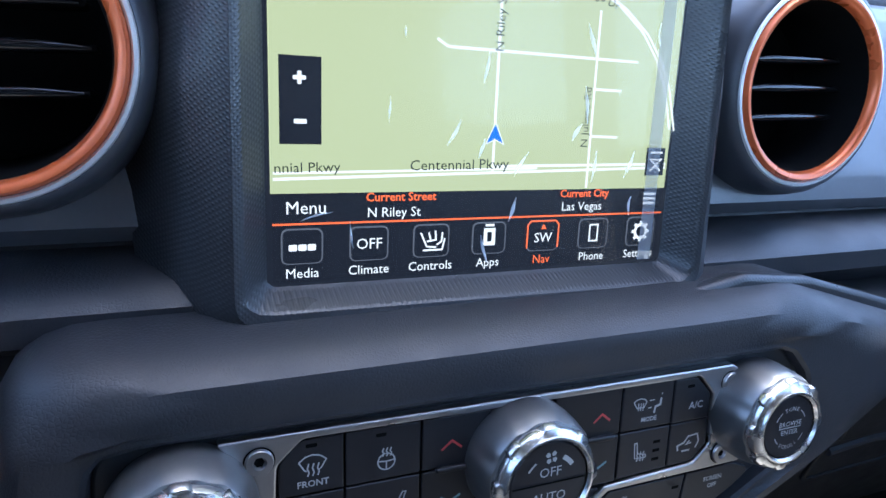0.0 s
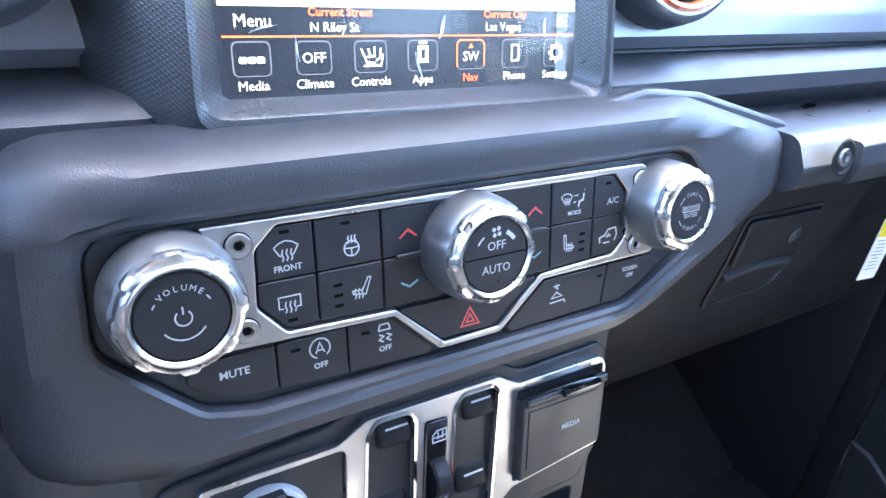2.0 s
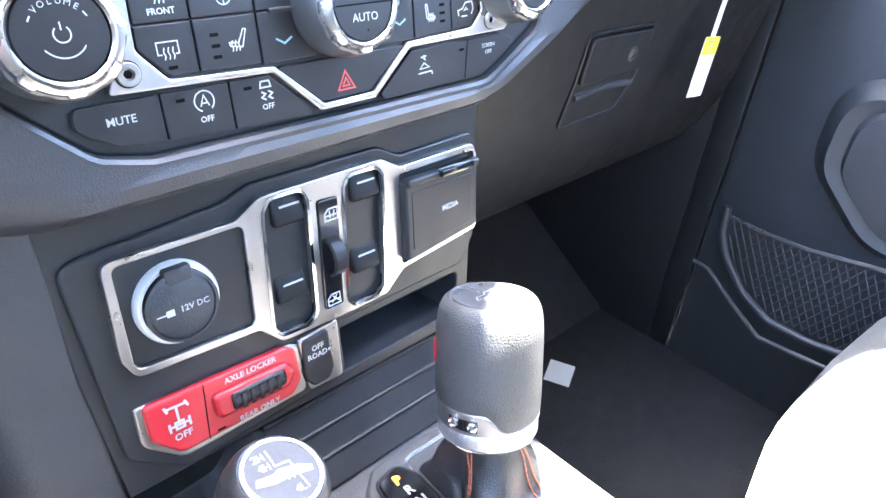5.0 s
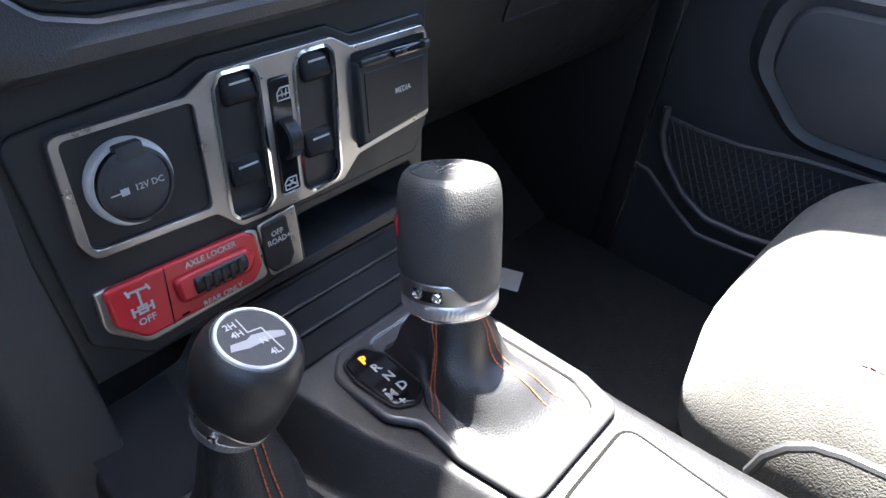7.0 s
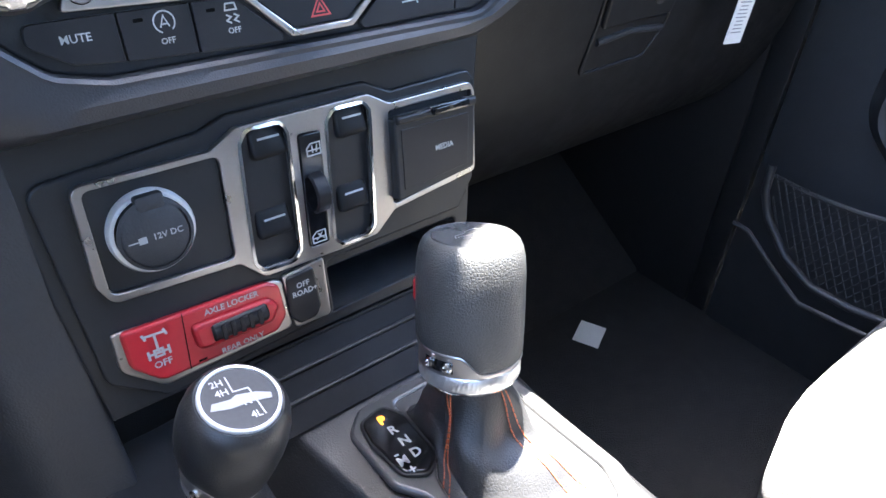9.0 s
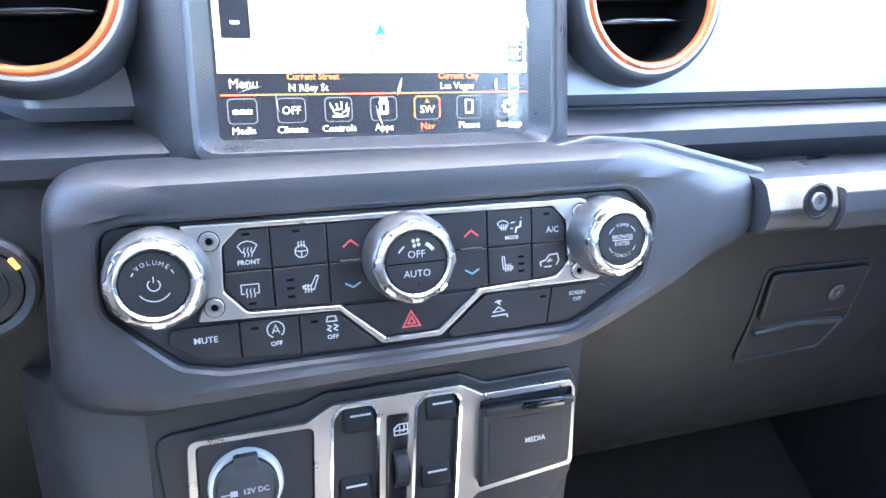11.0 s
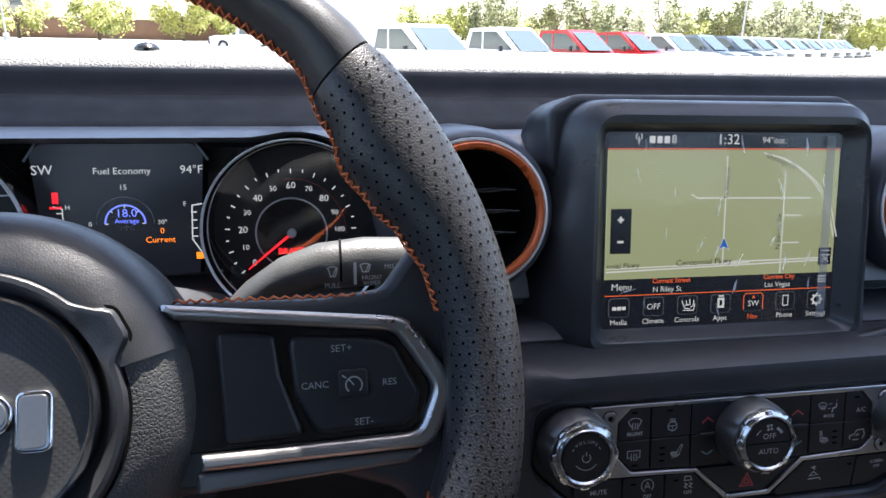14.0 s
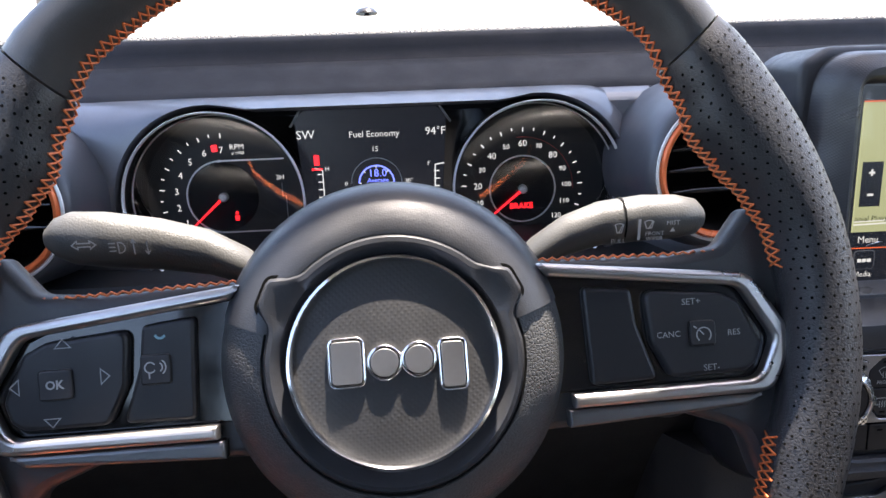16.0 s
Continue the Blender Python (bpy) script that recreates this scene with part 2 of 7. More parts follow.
def star(outline, n=180, c=(0.0, 0.0)):
    """An outline met by n even rays from its middle, so that several outlines can be joined ring by ring."""
    res = []
    pts = [Vector(p) - Vector(c) for p in outline]
    for i in range(n):
        a = 2 * math.pi * i / n
        d, best = Vector((math.cos(a), math.sin(a))), 0.0
        for j in range(len(pts)):
            p, q = pts[j - 1], pts[j]
            s = q - p
            den = d.x * s.y - d.y * s.x
            if abs(den) < 1e-12:
                continue
            tt = (p.x * s.y - p.y * s.x) / den
            u = (p.x * d.y - p.y * d.x) / den
            if tt > best and -1e-6 <= u <= 1 + 1e-6:
                best = tt
        res.append((c[0] + d.x * best, c[1] + d.y * best))
    return res


def swell(outline, by, c=(0.0, 0.0)):
    """The outline moved outwards by that much."""
    n, out = len(outline), []
    area = sum(outline[i - 1][0] * outline[i][1] - outline[i][0] * outline[i - 1][1] for i in range(n))
    sg = 1 if area > 0 else -1
    for i in range(n):
        a, b = Vector(outline[i - 1]), Vector(outline[(i + 1) % n])
        t = (b - a)
        if t.length < 1e-9:
            out.append(outline[i])
            continue
        t.normalize()
        out.append((outline[i][0] + sg * t.y * by, outline[i][1] - sg * t.x * by))
    return out


def at_z(outline, z):
    return [(x, y, z) for x, y in outline]


def skin(rings, closed=True, cap_first=False, cap_last=False):
    bm = bmesh.new()
    vs = [[bm.verts.new(p) for p in r] for r in rings]
    n = len(vs[0])
    for r, s in zip(vs, vs[1:]):
        for i in range(n if closed else n - 1):
            j = (i + 1) % n
            bm.faces.new((r[i], r[j], s[j], s[i]))
    if cap_first:
        bm.faces.new(list(reversed(vs[0])))
    if cap_last:
        bm.faces.new(vs[-1])
    bmesh.ops.recalc_face_normals(bm, faces=bm.faces)
    return bm


def lathe(profile, n=56, mod=None):
    """A turned shape round z: profile points (radius, z); mod(angle, index) scales the radius."""
    rings = []
    for i, (r, z) in enumerate(profile):
        rings.append([(r * (mod(2 * math.pi * k / n, i) if mod else 1) * math.cos(2 * math.pi * k / n),
                       r * (mod(2 * math.pi * k / n, i) if mod else 1) * math.sin(2 * math.pi * k / n), z) for k in range(n)])
    return skin(rings, True)


def tube(path, r, n=8, closed=False):
    """A round rod along a path; r is one radius or one for each point."""
    pts = [Vector(p) for p in path]
    m = len(pts)
    rad = r if isinstance(r, (list, tuple)) else [r] * m
    rings, up = [], None
    for i in range(m):
        a = pts[i - 1] if i or closed else pts[i]
        b = pts[(i + 1) % m] if i < m - 1 or closed else pts[i]
        t = (b - a).normalized()
        if up is None:
            up = t.orthogonal().normalized()
        up = (up - t * up.dot(t)).normalized()
        side = t.cross(up)
        rings.append([tuple(pts[i] + rad[i] * (math.cos(2 * math.pi * k / n) * up + math.sin(2 * math.pi * k / n) * side)) for k in range(n)])
    if closed:
        rings.append(rings[0])
        bm = skin(rings)
        bmesh.ops.remove_doubles(bm, verts=bm.verts, dist=1e-7)
        return bm
    return skin(rings, True, True, True)


def from_curve(cu):
    ob = bpy.data.objects.new("shape", cu)
    me = bpy.data.meshes.new_from_object(ob)
    bpy.data.objects.remove(ob)
    bm = bmesh.new()
    bm.from_mesh(me)
    bpy.data.meshes.remove(me)
    bpy.data.curves.remove(cu)
    return bm


def plate(outlines, t, bevel=0.0006, z=0.0):
    """A flat piece with holes and rounded edges, from z to z + t. The first outline is the rim, the others are holes."""
    cu = bpy.data.curves.new("shape", "CURVE")
    cu.dimensions, cu.fill_mode = "2D", "BOTH"
    bevel = min(bevel, t * 0.45)
    cu.extrude, cu.bevel_depth, cu.bevel_resolution, cu.offset = t / 2 - bevel, bevel, 2, -bevel
    for o in outlines:
        sp = cu.splines.new("POLY")
        sp.points.add(len(o) - 1)
        for i, p in enumerate(o):
            sp.points[i].co = (p[0], p[1], 0, 1)
        sp.use_cyclic_u = True
    bm = from_curve(cu)
    bmesh.ops.translate(bm, verts=bm.verts, vec=(0, 0, z + t / 2))
    return bm


def words(body, size, x=0.0, y=0.0, z=0.0, turn=0.0, wide=1.0, align="CENTER", bold=0.0):
    """Lettering in the built-in font, its middle at x, y."""
    cu = bpy.data.curves.new("shape", "FONT")
    cu.body, cu.size, cu.align_x, cu.align_y = body, size, align, "CENTER"
    cu.resolution_u, cu.offset, cu.space_line = 2, bold, 0.8
    bm = from_curve(cu)
    bmesh.ops.transform(bm, verts=bm.verts, matrix=pose(x, y, z, 0, 0, turn) @ Matrix.Diagonal((wide, 1, 1, 1)))
    return bm


def arc_words(body, size, r, mid=90.0, z=0.0, step=None, cx=0.0, cy=0.0, inside=False):
    """Letters set one by one on an arc."""
    step = step or math.degrees(size * 0.72 / r)
    out = bmesh.new()
    for i, ch in enumerate(body):
        k = (i - (len(body) - 1) / 2) * step
        an = mid + k if inside else mid - k
        b = words(ch, size, 0, 0)
        bmesh.ops.transform(b, verts=b.verts, matrix=pose(cx + r * math.cos(radians(an)), cy + r * math.sin(radians(an)), z, 0, 0, an + 90 if inside else an - 90))
        merge(out, b)
    return out


def lines(paths, w, z=0.0):
    """Flat painted strokes of width w."""
    bm = bmesh.new()
    for path in paths:
        pts = [Vector(p[:2]) for p in path]
        m = len(pts)
        loop = (pts[0] - pts[-1]).length < 1e-7 and m > 3
        if loop:
            pts = pts[:-1]
            m -= 1
        L, R = [], []
        for i in range(m):
            a = pts[i - 1] if i or loop else None
            b = pts[(i + 1) % m] if i < m - 1 or loop else None
            t1 = (pts[i] - a).normalized() if a is not None else None
            t2 = (b - pts[i]).normalized() if b is not None else None
            t = ((t1 or Vector((0, 0))) + (t2 or Vector((0, 0))))
            t = t.normalized() if t.length > 1e-6 else (t1 or t2)
            nrm = Vector((-t.y, t.x))
            ref = t1 or t2
            k = max(0.5, abs(nrm.dot(Vector((-ref.y, ref.x)))))
            L.append(bm.verts.new((*(pts[i] + nrm * w / 2 / k), z)))
            R.append(bm.verts.new((*(pts[i] - nrm * w / 2 / k), z)))
        for i in range(m if loop else m - 1):
            j = (i + 1) % m
            bm.faces.new((R[i], R[j], L[j], L[i]))
    return bm


def arc(r, a0, a1, n=14, cx=0.0, cy=0.0):
    return [(cx + r * math.cos(radians(a0 + (a1 - a0) * i / n)), cy + r * math.sin(radians(a0 + (a1 - a0) * i / n))) for i in range(n + 1)]


def fill(outline, z=0.0):
    bm = bmesh.new()
    f = bm.faces.new([bm.verts.new((x, y, z)) for x, y in outline])
    f.normal_update()
    if f.normal.z < 0:
        f.normal_flip()
    bmesh.ops.triangulate(bm, faces=bm.faces)
    return bm


def merge(into, bm):
    me = bpy.data.meshes.new("shape")
    bm.to_mesh(me)
    into.from_mesh(me)
    bpy.data.meshes.remove(me)
    bm.free()
    return into


def moved(bm, m):
    bmesh.ops.transform(bm, verts=bm.verts, matrix=m)
    return bm


def block(w, d, h, bevel=0.002, seg=2):
    bm = bmesh.new()
    bmesh.ops.create_cube(bm, size=1.0)
    bmesh.ops.scale(bm, vec=(w, d, h), verts=bm.verts)
    if bevel:
        bmesh.ops.bevel(bm, geom=list(bm.edges), offset=bevel, segments=seg, profile=0.5, affect="EDGES")
    return bm


def mesh_of(bm, name, angle=38):
    me = bpy.data.meshes.new(name)
    bm.to_mesh(me)
    bm.free()
    me.polygons.foreach_set("use_smooth", [True] * len(me.polygons))
    me.set_sharp_from_angle(angle=radians(angle))
    return me


def part(name, bm, material, parent=None, label="", at=None, angle=38):
    """One mesh object under a thing or a part."""
    ob = new(name, mesh_of(bm, name, angle))
    ob.data.materials.append(material)
    ob.parent = parent
    if at is not None:
        ob.matrix_basis = at
    return tagged(ob, label)


def thing(name, label, category, at=None, group="", kind=""):
    ob = new(name)
    ob.empty_display_size = 0.02
    if at is not None:
        ob.matrix_basis = at
    return tagged(ob, label, category, group, kind)


def tilted(x, y, z, tilt, turn=0.0):
    """A panel's own axes: x to the right, y up the panel, z out of it towards the seats."""
    return pose(x, y, z, 90 - tilt, 0, 0) @ pose(0, 0, 0, 0, 0, turn)


MM = 0.001


def mm(pts):
    return [tuple(c * MM for c in p) for p in pts]


# ---- the car's shell and dashboard ----
def extruded(profile, x0, x1, closed=True, steps=1, ease=None):
    """A profile (y, z) drawn out along x."""
    rings = []
    for i in range(steps + 1):
        x = x0 + (x1 - x0) * i / steps
        dy, dz = ease(x) if ease else (0, 0)
        rings.append([(x, y + dy, z + dz) for y, z in profile])
    return skin(rings, closed, closed, closed)


shell = thing("car_shell", "dark cabin shell with open side windows and painted hood", "car body", kind="structure")
# floor, firewall, doors, roof, pillars, tail
part("floor_carpet", moved(block(1.46, 2.6, 0.04, 0.01), pose(0, -0.75, 0.03)), CARPET, shell)
part("firewall", moved(block(1.46, 0.04, 0.80, 0.01), pose(0, 0.47, 0.43, -8)), CARPET, shell)
part("toe_board", moved(block(0.62, 0.34, 0.03, 0.01), pose(0.42, 0.30, 0.13, 32)), CARPET, shell)
part("rear_wall", moved(block(1.46, 0.05, 1.45, 0.01), pose(0, -2.0, 0.72)), FABRIC, shell)
# Unseen roof; its stepped front edge is cut to steer sun and sky light
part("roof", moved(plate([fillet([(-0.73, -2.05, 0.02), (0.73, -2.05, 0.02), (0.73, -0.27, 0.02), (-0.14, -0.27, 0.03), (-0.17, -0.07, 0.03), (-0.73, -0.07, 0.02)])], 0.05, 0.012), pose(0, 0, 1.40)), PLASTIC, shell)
# Unseen rails that keep sun off the door trim
for s in (-1, 1):
    part("roof_rail", moved(block(0.14, 0.62, 0.042, 0.02), pose(s * 0.73, 0.04, 1.432)), PLASTIC, shell)
for s in (-1, 1):
    part("door_panel", moved(block(0.05, 1.93, 0.86, 0.015), pose(s * 0.735, -0.945, 0.45)), PLASTIC, shell)
    # Darker console plastic on jamb and kick panel stands in for footwell shade
    part("door_jamb", moved(block(0.05, 0.034, 0.86, 0.002), pose(s * 0.7395, 0.0375, 0.45)), CONSOLE, shell)
    part("kick_panel", moved(block(0.05, 0.44, 0.86, 0.006), pose(s * 0.737, 0.275, 0.45)), CONSOLE, shell)
    part("pillar", tube([(s * 0.74, 0.44, 0.86), (s * 0.72, 0.395, 1.16), (s * 0.70, 0.345, 1.42)], 0.035, 10), PLASTIC, shell)
    part("pillar", moved(block(0.05, 0.14, 0.56, 0.02), pose(s * 0.72, -0.95, 1.14)), PLASTIC, shell)
    part("pillar", moved(block(0.05, 0.20, 0.56, 0.02), pose(s * 0.72, -1.90, 1.14)), PLASTIC, shell)
# Unseen filler added to stop sun leaking in behind the pad
part("cowl", moved(block(1.46, 0.22, 0.05, 0.01), pose(0, 0.535, 0.855)), PLASTIC, shell)
# Unseen header; its notched rear edge is shaped to place the shadow edges
part("sun_mask_header", moved(plate([fillet([(-0.73, 0.190, 0.02), (-0.105, 0.190, 0.02), (-0.070, 0.118, 0.02), (0.138, 0.116, 0.015), (0.180, 0.148, 0.02), (0.224, 0.166, 0.02), (0.31, 0.180, 0.03), (0.73, 0.188, 0.02), (0.73, 0.340, 0.02), (-0.73, 0.340, 0.02)])], 0.05, 0.012), pose(0, 0, 1.40)), PLASTIC, shell)
# Plate added out of view to shade the wheel's crown and rim top
part("added_sun_mask", moved(plate([fillet([(-0.70, 0.0462, 0.02), (-0.218, 0.0475, 0.02), (-0.206, 0.108, 0.02), (-0.70, 0.106, 0.02)])], 0.012, 0.004), pose(0, 0, 1.40)), PLASTIC, shell)

WHITEPAINT = surface("white_car_paint", (0.74, 0.75, 0.76), 0.25, vary=0.02, coat=0.6)
hood = thing("car_hood", "white painted flat engine hood ahead of the windshield", "hood", kind="structure")
hp = [(0.60, 0.66), (0.60, 0.765), (0.80, 0.785), (1.25, 0.79), (1.72, 0.78), (1.84, 0.75), (1.88, 0.56)]
part("hood_skin", extruded(hp, -0.78, 0.78), WHITEPAINT, hood)

wind = tagged(part("windshield", skin([[(0.70, 0.455, 0.90), (-0.70, 0.455, 0.90)], [(0.68, 0.350, 1.41), (-0.68, 0.350, 1.41)]], False), WINDOW), "clear raked windshield above the dash", "windshield", kind="structure")
wind.visible_shadow = False

dash = thing("dashboard", "black padded dashboard with gunmetal painted panel", "dashboard", kind="structure")
pad = [(0.46, 0.80), (0.46, 0.904), (0.30, 0.907), (0.23, 0.9050), (0.200, 0.9015), (0.186, 0.8980), (0.178, 0.8935), (0.19, 0.86), (0.30, 0.80)]
# Only the pad's top takes the paler, sun-brightened skin
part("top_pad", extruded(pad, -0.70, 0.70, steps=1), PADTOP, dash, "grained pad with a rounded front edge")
# Pad front and band below use the skin darkened to deepen their shade
part("pad_front", extruded([(0.20, 0.8930), (0.1778, 0.8934), (0.1722, 0.8895), (0.1685, 0.8840), (0.1650, 0.8790), (0.1560, 0.8740), (0.19, 0.862)], -0.70, 0.70), DASHSHADE, dash, "front face of the pad, shade put into its colour")
part("upper_recess", extruded([(0.30, 0.8750), (0.1580, 0.8752), (0.1440, 0.8710), (0.1330, 0.8660), (0.1210, 0.8615), (0.1120, 0.8575), (0.1080, 0.8525), (0.20, 0.76)], -0.70, 0.70), DASHSHADE, dash, "band under the pad, shade put into its colour")
sensor = thing("sun_sensor", "small black dome sensor on the dash top", "sensor", at=Matrix.Translation((-0.405, 0.235, 0.9045)))
part("dome", lathe([(0.010, 0.0), (0.0098, 0.0025), (0.007, 0.0055), (0.0, 0.007)], 28), GLOSS, sensor)
# painted mid panel, from the speedometer to the passenger's door
mid = [(0.112, 0.856), (0.100, 0.8535), (0.086, 0.847), (0.074, 0.837), (0.063, 0.824), (0.053, 0.808), (0.041, 0.785), (0.032, 0.765), (0.028, 0.752), (0.034, 0.744), (0.12, 0.74)]
def pierced(profile, x0, x1, steps, rows, holes):
    """A profile drawn out along x as a fine sheet, left open inside round holes (x, z, radius)."""
    pts = []
    for (ya, za), (yb, zb) in zip(profile, profile[1:]):
        pts += [(ya + (yb - ya) * k / rows, za + (zb - za) * k / rows) for k in range(rows)]
    pts.append(profile[-1])
    bm = bmesh.new()
    def spot(i, y, z):
        # the driver's end is cut round the speedometer and sweeps back into its surround
        rise = 0.0705 ** 2 - (z - 0.7855) ** 2
        start = max(x0, -0.2835 + math.sqrt(rise)) if rise > 0 else x0
        x = start + (x1 - start) * i / steps
        back = 0.083 + (z - 0.80) * 0.176
        s = min(1, max(0, (-0.172 - x) / 0.046))
        return x, y + max(0, back - y) * s * s * (3 - 2 * s), z
    vs = [[bm.verts.new(spot(i, y, z)) for y, z in pts] for i in range(steps + 1)]
    for a, b in zip(vs, vs[1:]):
        for k in range(len(pts) - 1):
            c = (a[k].co + b[k + 1].co) / 2
            if all(math.hypot(c.x - hx, c.z - hz) > r for hx, hz, r in holes):
                bm.faces.new((a[k], b[k], b[k + 1], a[k + 1]))
    bmesh.ops.delete(bm, geom=[v for v in bm.verts if not v.link_faces], context="VERTS")
    bmesh.ops.recalc_face_normals(bm, faces=bm.faces)
    return bm


part("painted_panel", pierced(mid, -0.238, 0.70, 400, 6, [(-0.1710, 0.8150, 0.046), (0.1770, 0.8135, 0.046)]), PAINT, dash, "gunmetal painted panel")
part("slot_strip", extruded([(0.10, 0.752), (0.040, 0.745), (0.036, 0.736), (0.10, 0.72)], -0.70, 0.70), DARKPANEL, dash)
ledge = [(0.09, 0.741), (0.030, 0.7405), (0.010, 0.738), (0.001, 0.732), (0.0, 0.722), (0.03, 0.69), (0.09, 0.69)]
part("ledge", extruded(ledge, -0.70, 0.70), SOFT, dash)
# driver's side knee panel
knee = [(0.06, 0.735), (0.006, 0.722), (-0.004, 0.700), (-0.006, 0.660), (0.006, 0.600), (0.035, 0.50), (0.08, 0.42), (0.14, 0.42)]
# Console plastic darkens the knee panel in place of its shade
part("knee_panel", extruded(knee, -0.70, -0.12), CONSOLE, dash)

# left end of the painted panel, and the sweep into the instrument opening
G0 = (-0.4, 0.095, 0.80)
GM = tilted(*G0, 10)
gauge_x, gauge_v, gauge_r = (-0.1145, 0.1160), -0.0120, 0.0624
opening = []
for k in range(180):
    an = 2 * math.pi * k / 180
    best = 0.0
    d = Vector((math.cos(an), math.sin(an)))
    for cx in gauge_x:
        c = Vector((cx, gauge_v))
        bq = d.dot(c)
        disc = bq * bq - (c.length_squared - (gauge_r + 0.004) ** 2)
        if disc > 0:
            best = max(best, bq + math.sqrt(disc))
    hx, hy = 0.16, 0.0505
    best = max(best, min((0.062 if d.y < 0 else hy) / max(1e-6, abs(d.y)), hx * 0.72 / max(1e-6, abs(d.x))))
    opening.append((d.x * best, d.y * best))
frame_out = star(fillet([(-0.30, -0.075), (-0.30, 0.0605), (0.196, 0.0605, 0.045), (0.196, -0.075)]), 180)
part("cluster_surround", skin([at_z(frame_out, -0.016)] + [at_z([((1 - k) * a[0] + k * b[0], (1 - k) * a[1] + k * b[1]) for a, b in zip(frame_out, opening)], z) for k, z in ((0.07, -0.001), (0.22, 0.006), (0.45, 0.014), (0.70, 0.0215), (0.88, 0.0262))]
                              + [at_z(swell(opening, 0.001), 0.0270), at_z(opening, 0.0240), at_z(swell(opening, -0.002), -0.016)]), PAINT, dash, "gunmetal painted instrument surround", at=GM)
part("cluster_floor", moved(block(0.47, 0.10, 0.03, 0.004), pose(-0.45, 0.10, 0.722)), DARKPANEL, dash)

# ---- centre stack surround ----
HM = tilted(0.0, -0.0475, 0.681, 11)
P = fillet(mm([(-145, -12, 12), (-143, 27.5, 11), (136, 28, 11), (151, 12, 12), (143, -24, 12), (98, -47.5, 16), (-93, -47.5, 12), (-113, -42.5, 10)]), 8)
O = fillet(mm([(-174, -60, 20), (-166, 53, 26), (148, 54, 40), (236, 29, 7), (236, -4, 10), (150, -43, 25), (100, -64, 20), (-140, -69, 10)]), 8)
Ps, Os = star(P, 240), star(O, 240)


def between(a, b, k):
    return [(p[0] * (1 - k) + q[0] * k, p[1] * (1 - k) + q[1] * k) for p, q in zip(a, b)]


part("stack_surround", skin([at_z(swell(Ps, -0.0005), -0.012), at_z(Ps, -0.003), at_z(swell(Ps, 0.0008), 0.0005), at_z(swell(Ps, 0.0025), 0.0018), at_z(swell(Ps, 0.0045), 0.0015),
                             at_z(between(Ps, Os, 0.40), 0.0035), at_z(between(Ps, Os, 0.70), 0.0020), at_z(between(Ps, Os, 0.88), -0.004), at_z(Os, -0.014), at_z(swell(Os, 0.004), -0.030), at_z(swell(Os, 0.004), -0.075)]),
     SOFT, dash, "soft padded surround of the climate panel", at=HM)
part("knurled_strip", plate([fillet(mm([(44, 44, 4), (62, 49, 8), (122, 59.5, 16), (164, 55, 20), (246, 33, 4), (244, 16, 4), (150, 40, 8)]))], 0.010, 0.003, -0.025), HEXSKIN, dash, "dot-textured strip behind the surround", at=HM)
# column below it
LM = tilted(0.0, -0.0455, 0.54, 11.5) @ pose(-0.0003, -0.0035, 0) @ Matrix.Diagonal((1.009, 1.033, 1, 1))
col = fillet(mm([(-137, 80), (126, 80), (122, 62), (106, -45), (101, -74), (-131, -74), (-137, -5)]))
slot = fillet(mm([(-3, -38, 4), (96, -37, 4), (90, -64, 3), (-3, -66, 3)]))
part("column_face", plate([col, slot], 0.006, 0.0015, -0.008), DARKPANEL, dash, "satin black fascia with an open slot", at=LM)
sl = star(slot, 60, (0.046, -0.049))
part("slot_bin", skin([at_z(sl, -0.002), at_z(sl, -0.075)], True, False, True), PLASTIC, dash, at=LM)
cs = star(col, 120)
part("column_body", skin([at_z(cs, -0.008), at_z(swell(cs, 0.004), -0.016), at_z(swell(cs, 0.004), -0.16)]), PLASTIC, dash, at=LM)
surround2 = fillet(mm([(-133, 50, 10), (-56, 56, 8), (-42, 61, 8), (38, 61, 8), (54, 53, 8), (112, 54, 6), (117, 46, 6), (111, -14, 5), (98, -31, 4), (-2, -32, 5), (-2, -66, 5), (-102, -72, 10), (-128, -52, 10)]))
part("switch_surround", plate([surround2], 0.0035, 0.0030, -0.003), DARKPANEL, dash, at=LM)

side = []
for x, y in fillet([(-0.1385, 0.060, 0.002), (-0.1385, -0.043, 0.003), (-0.178, -0.040, 0.022), (-0.205, -0.006, 0.02), (-0.215, 0.060, 0.002)], 6):
    side.append((x, y))
part("bolster_panel", skin([[(x + (0.66 - z) * 0.03, y - (z - 0.54) * -0.18 if y < 0.05 else y, z) for x, y in side] for z in (0.618, 0.6165, 0.60, 0.56, 0.52, 0.47, 0.42, 0.37)], True, True, True), PLASTIC, dash, "grained bolster beside the fascia")

# passenger side: grab bar shelf, glove box wall
GBX0 = 0.2280
bar = thing("grab_handle", "padded passenger grab bar with a bolted end", "grab handle")
rings = []
for i in range(25):
    k = i / 24
    x = GBX0 + (0.70 - GBX0) * k
    top = 0.7085 - 0.004 * k
    rings.append([(x, y, z) for y, z in fillet([(0.02, top - 0.002, 0.004), (-0.046, top, 0.010), (-0.0555, top - 0.018, 0.008), (-0.052, 0.676 - 0.006 * k, 0.010), (-0.020, 0.668, 0.008), (0.02, 0.668, 0.004)], 5)])
part("bar_body", skin(rings, True, True, True), HEXSKIN, bar, "dot-textured black bar")
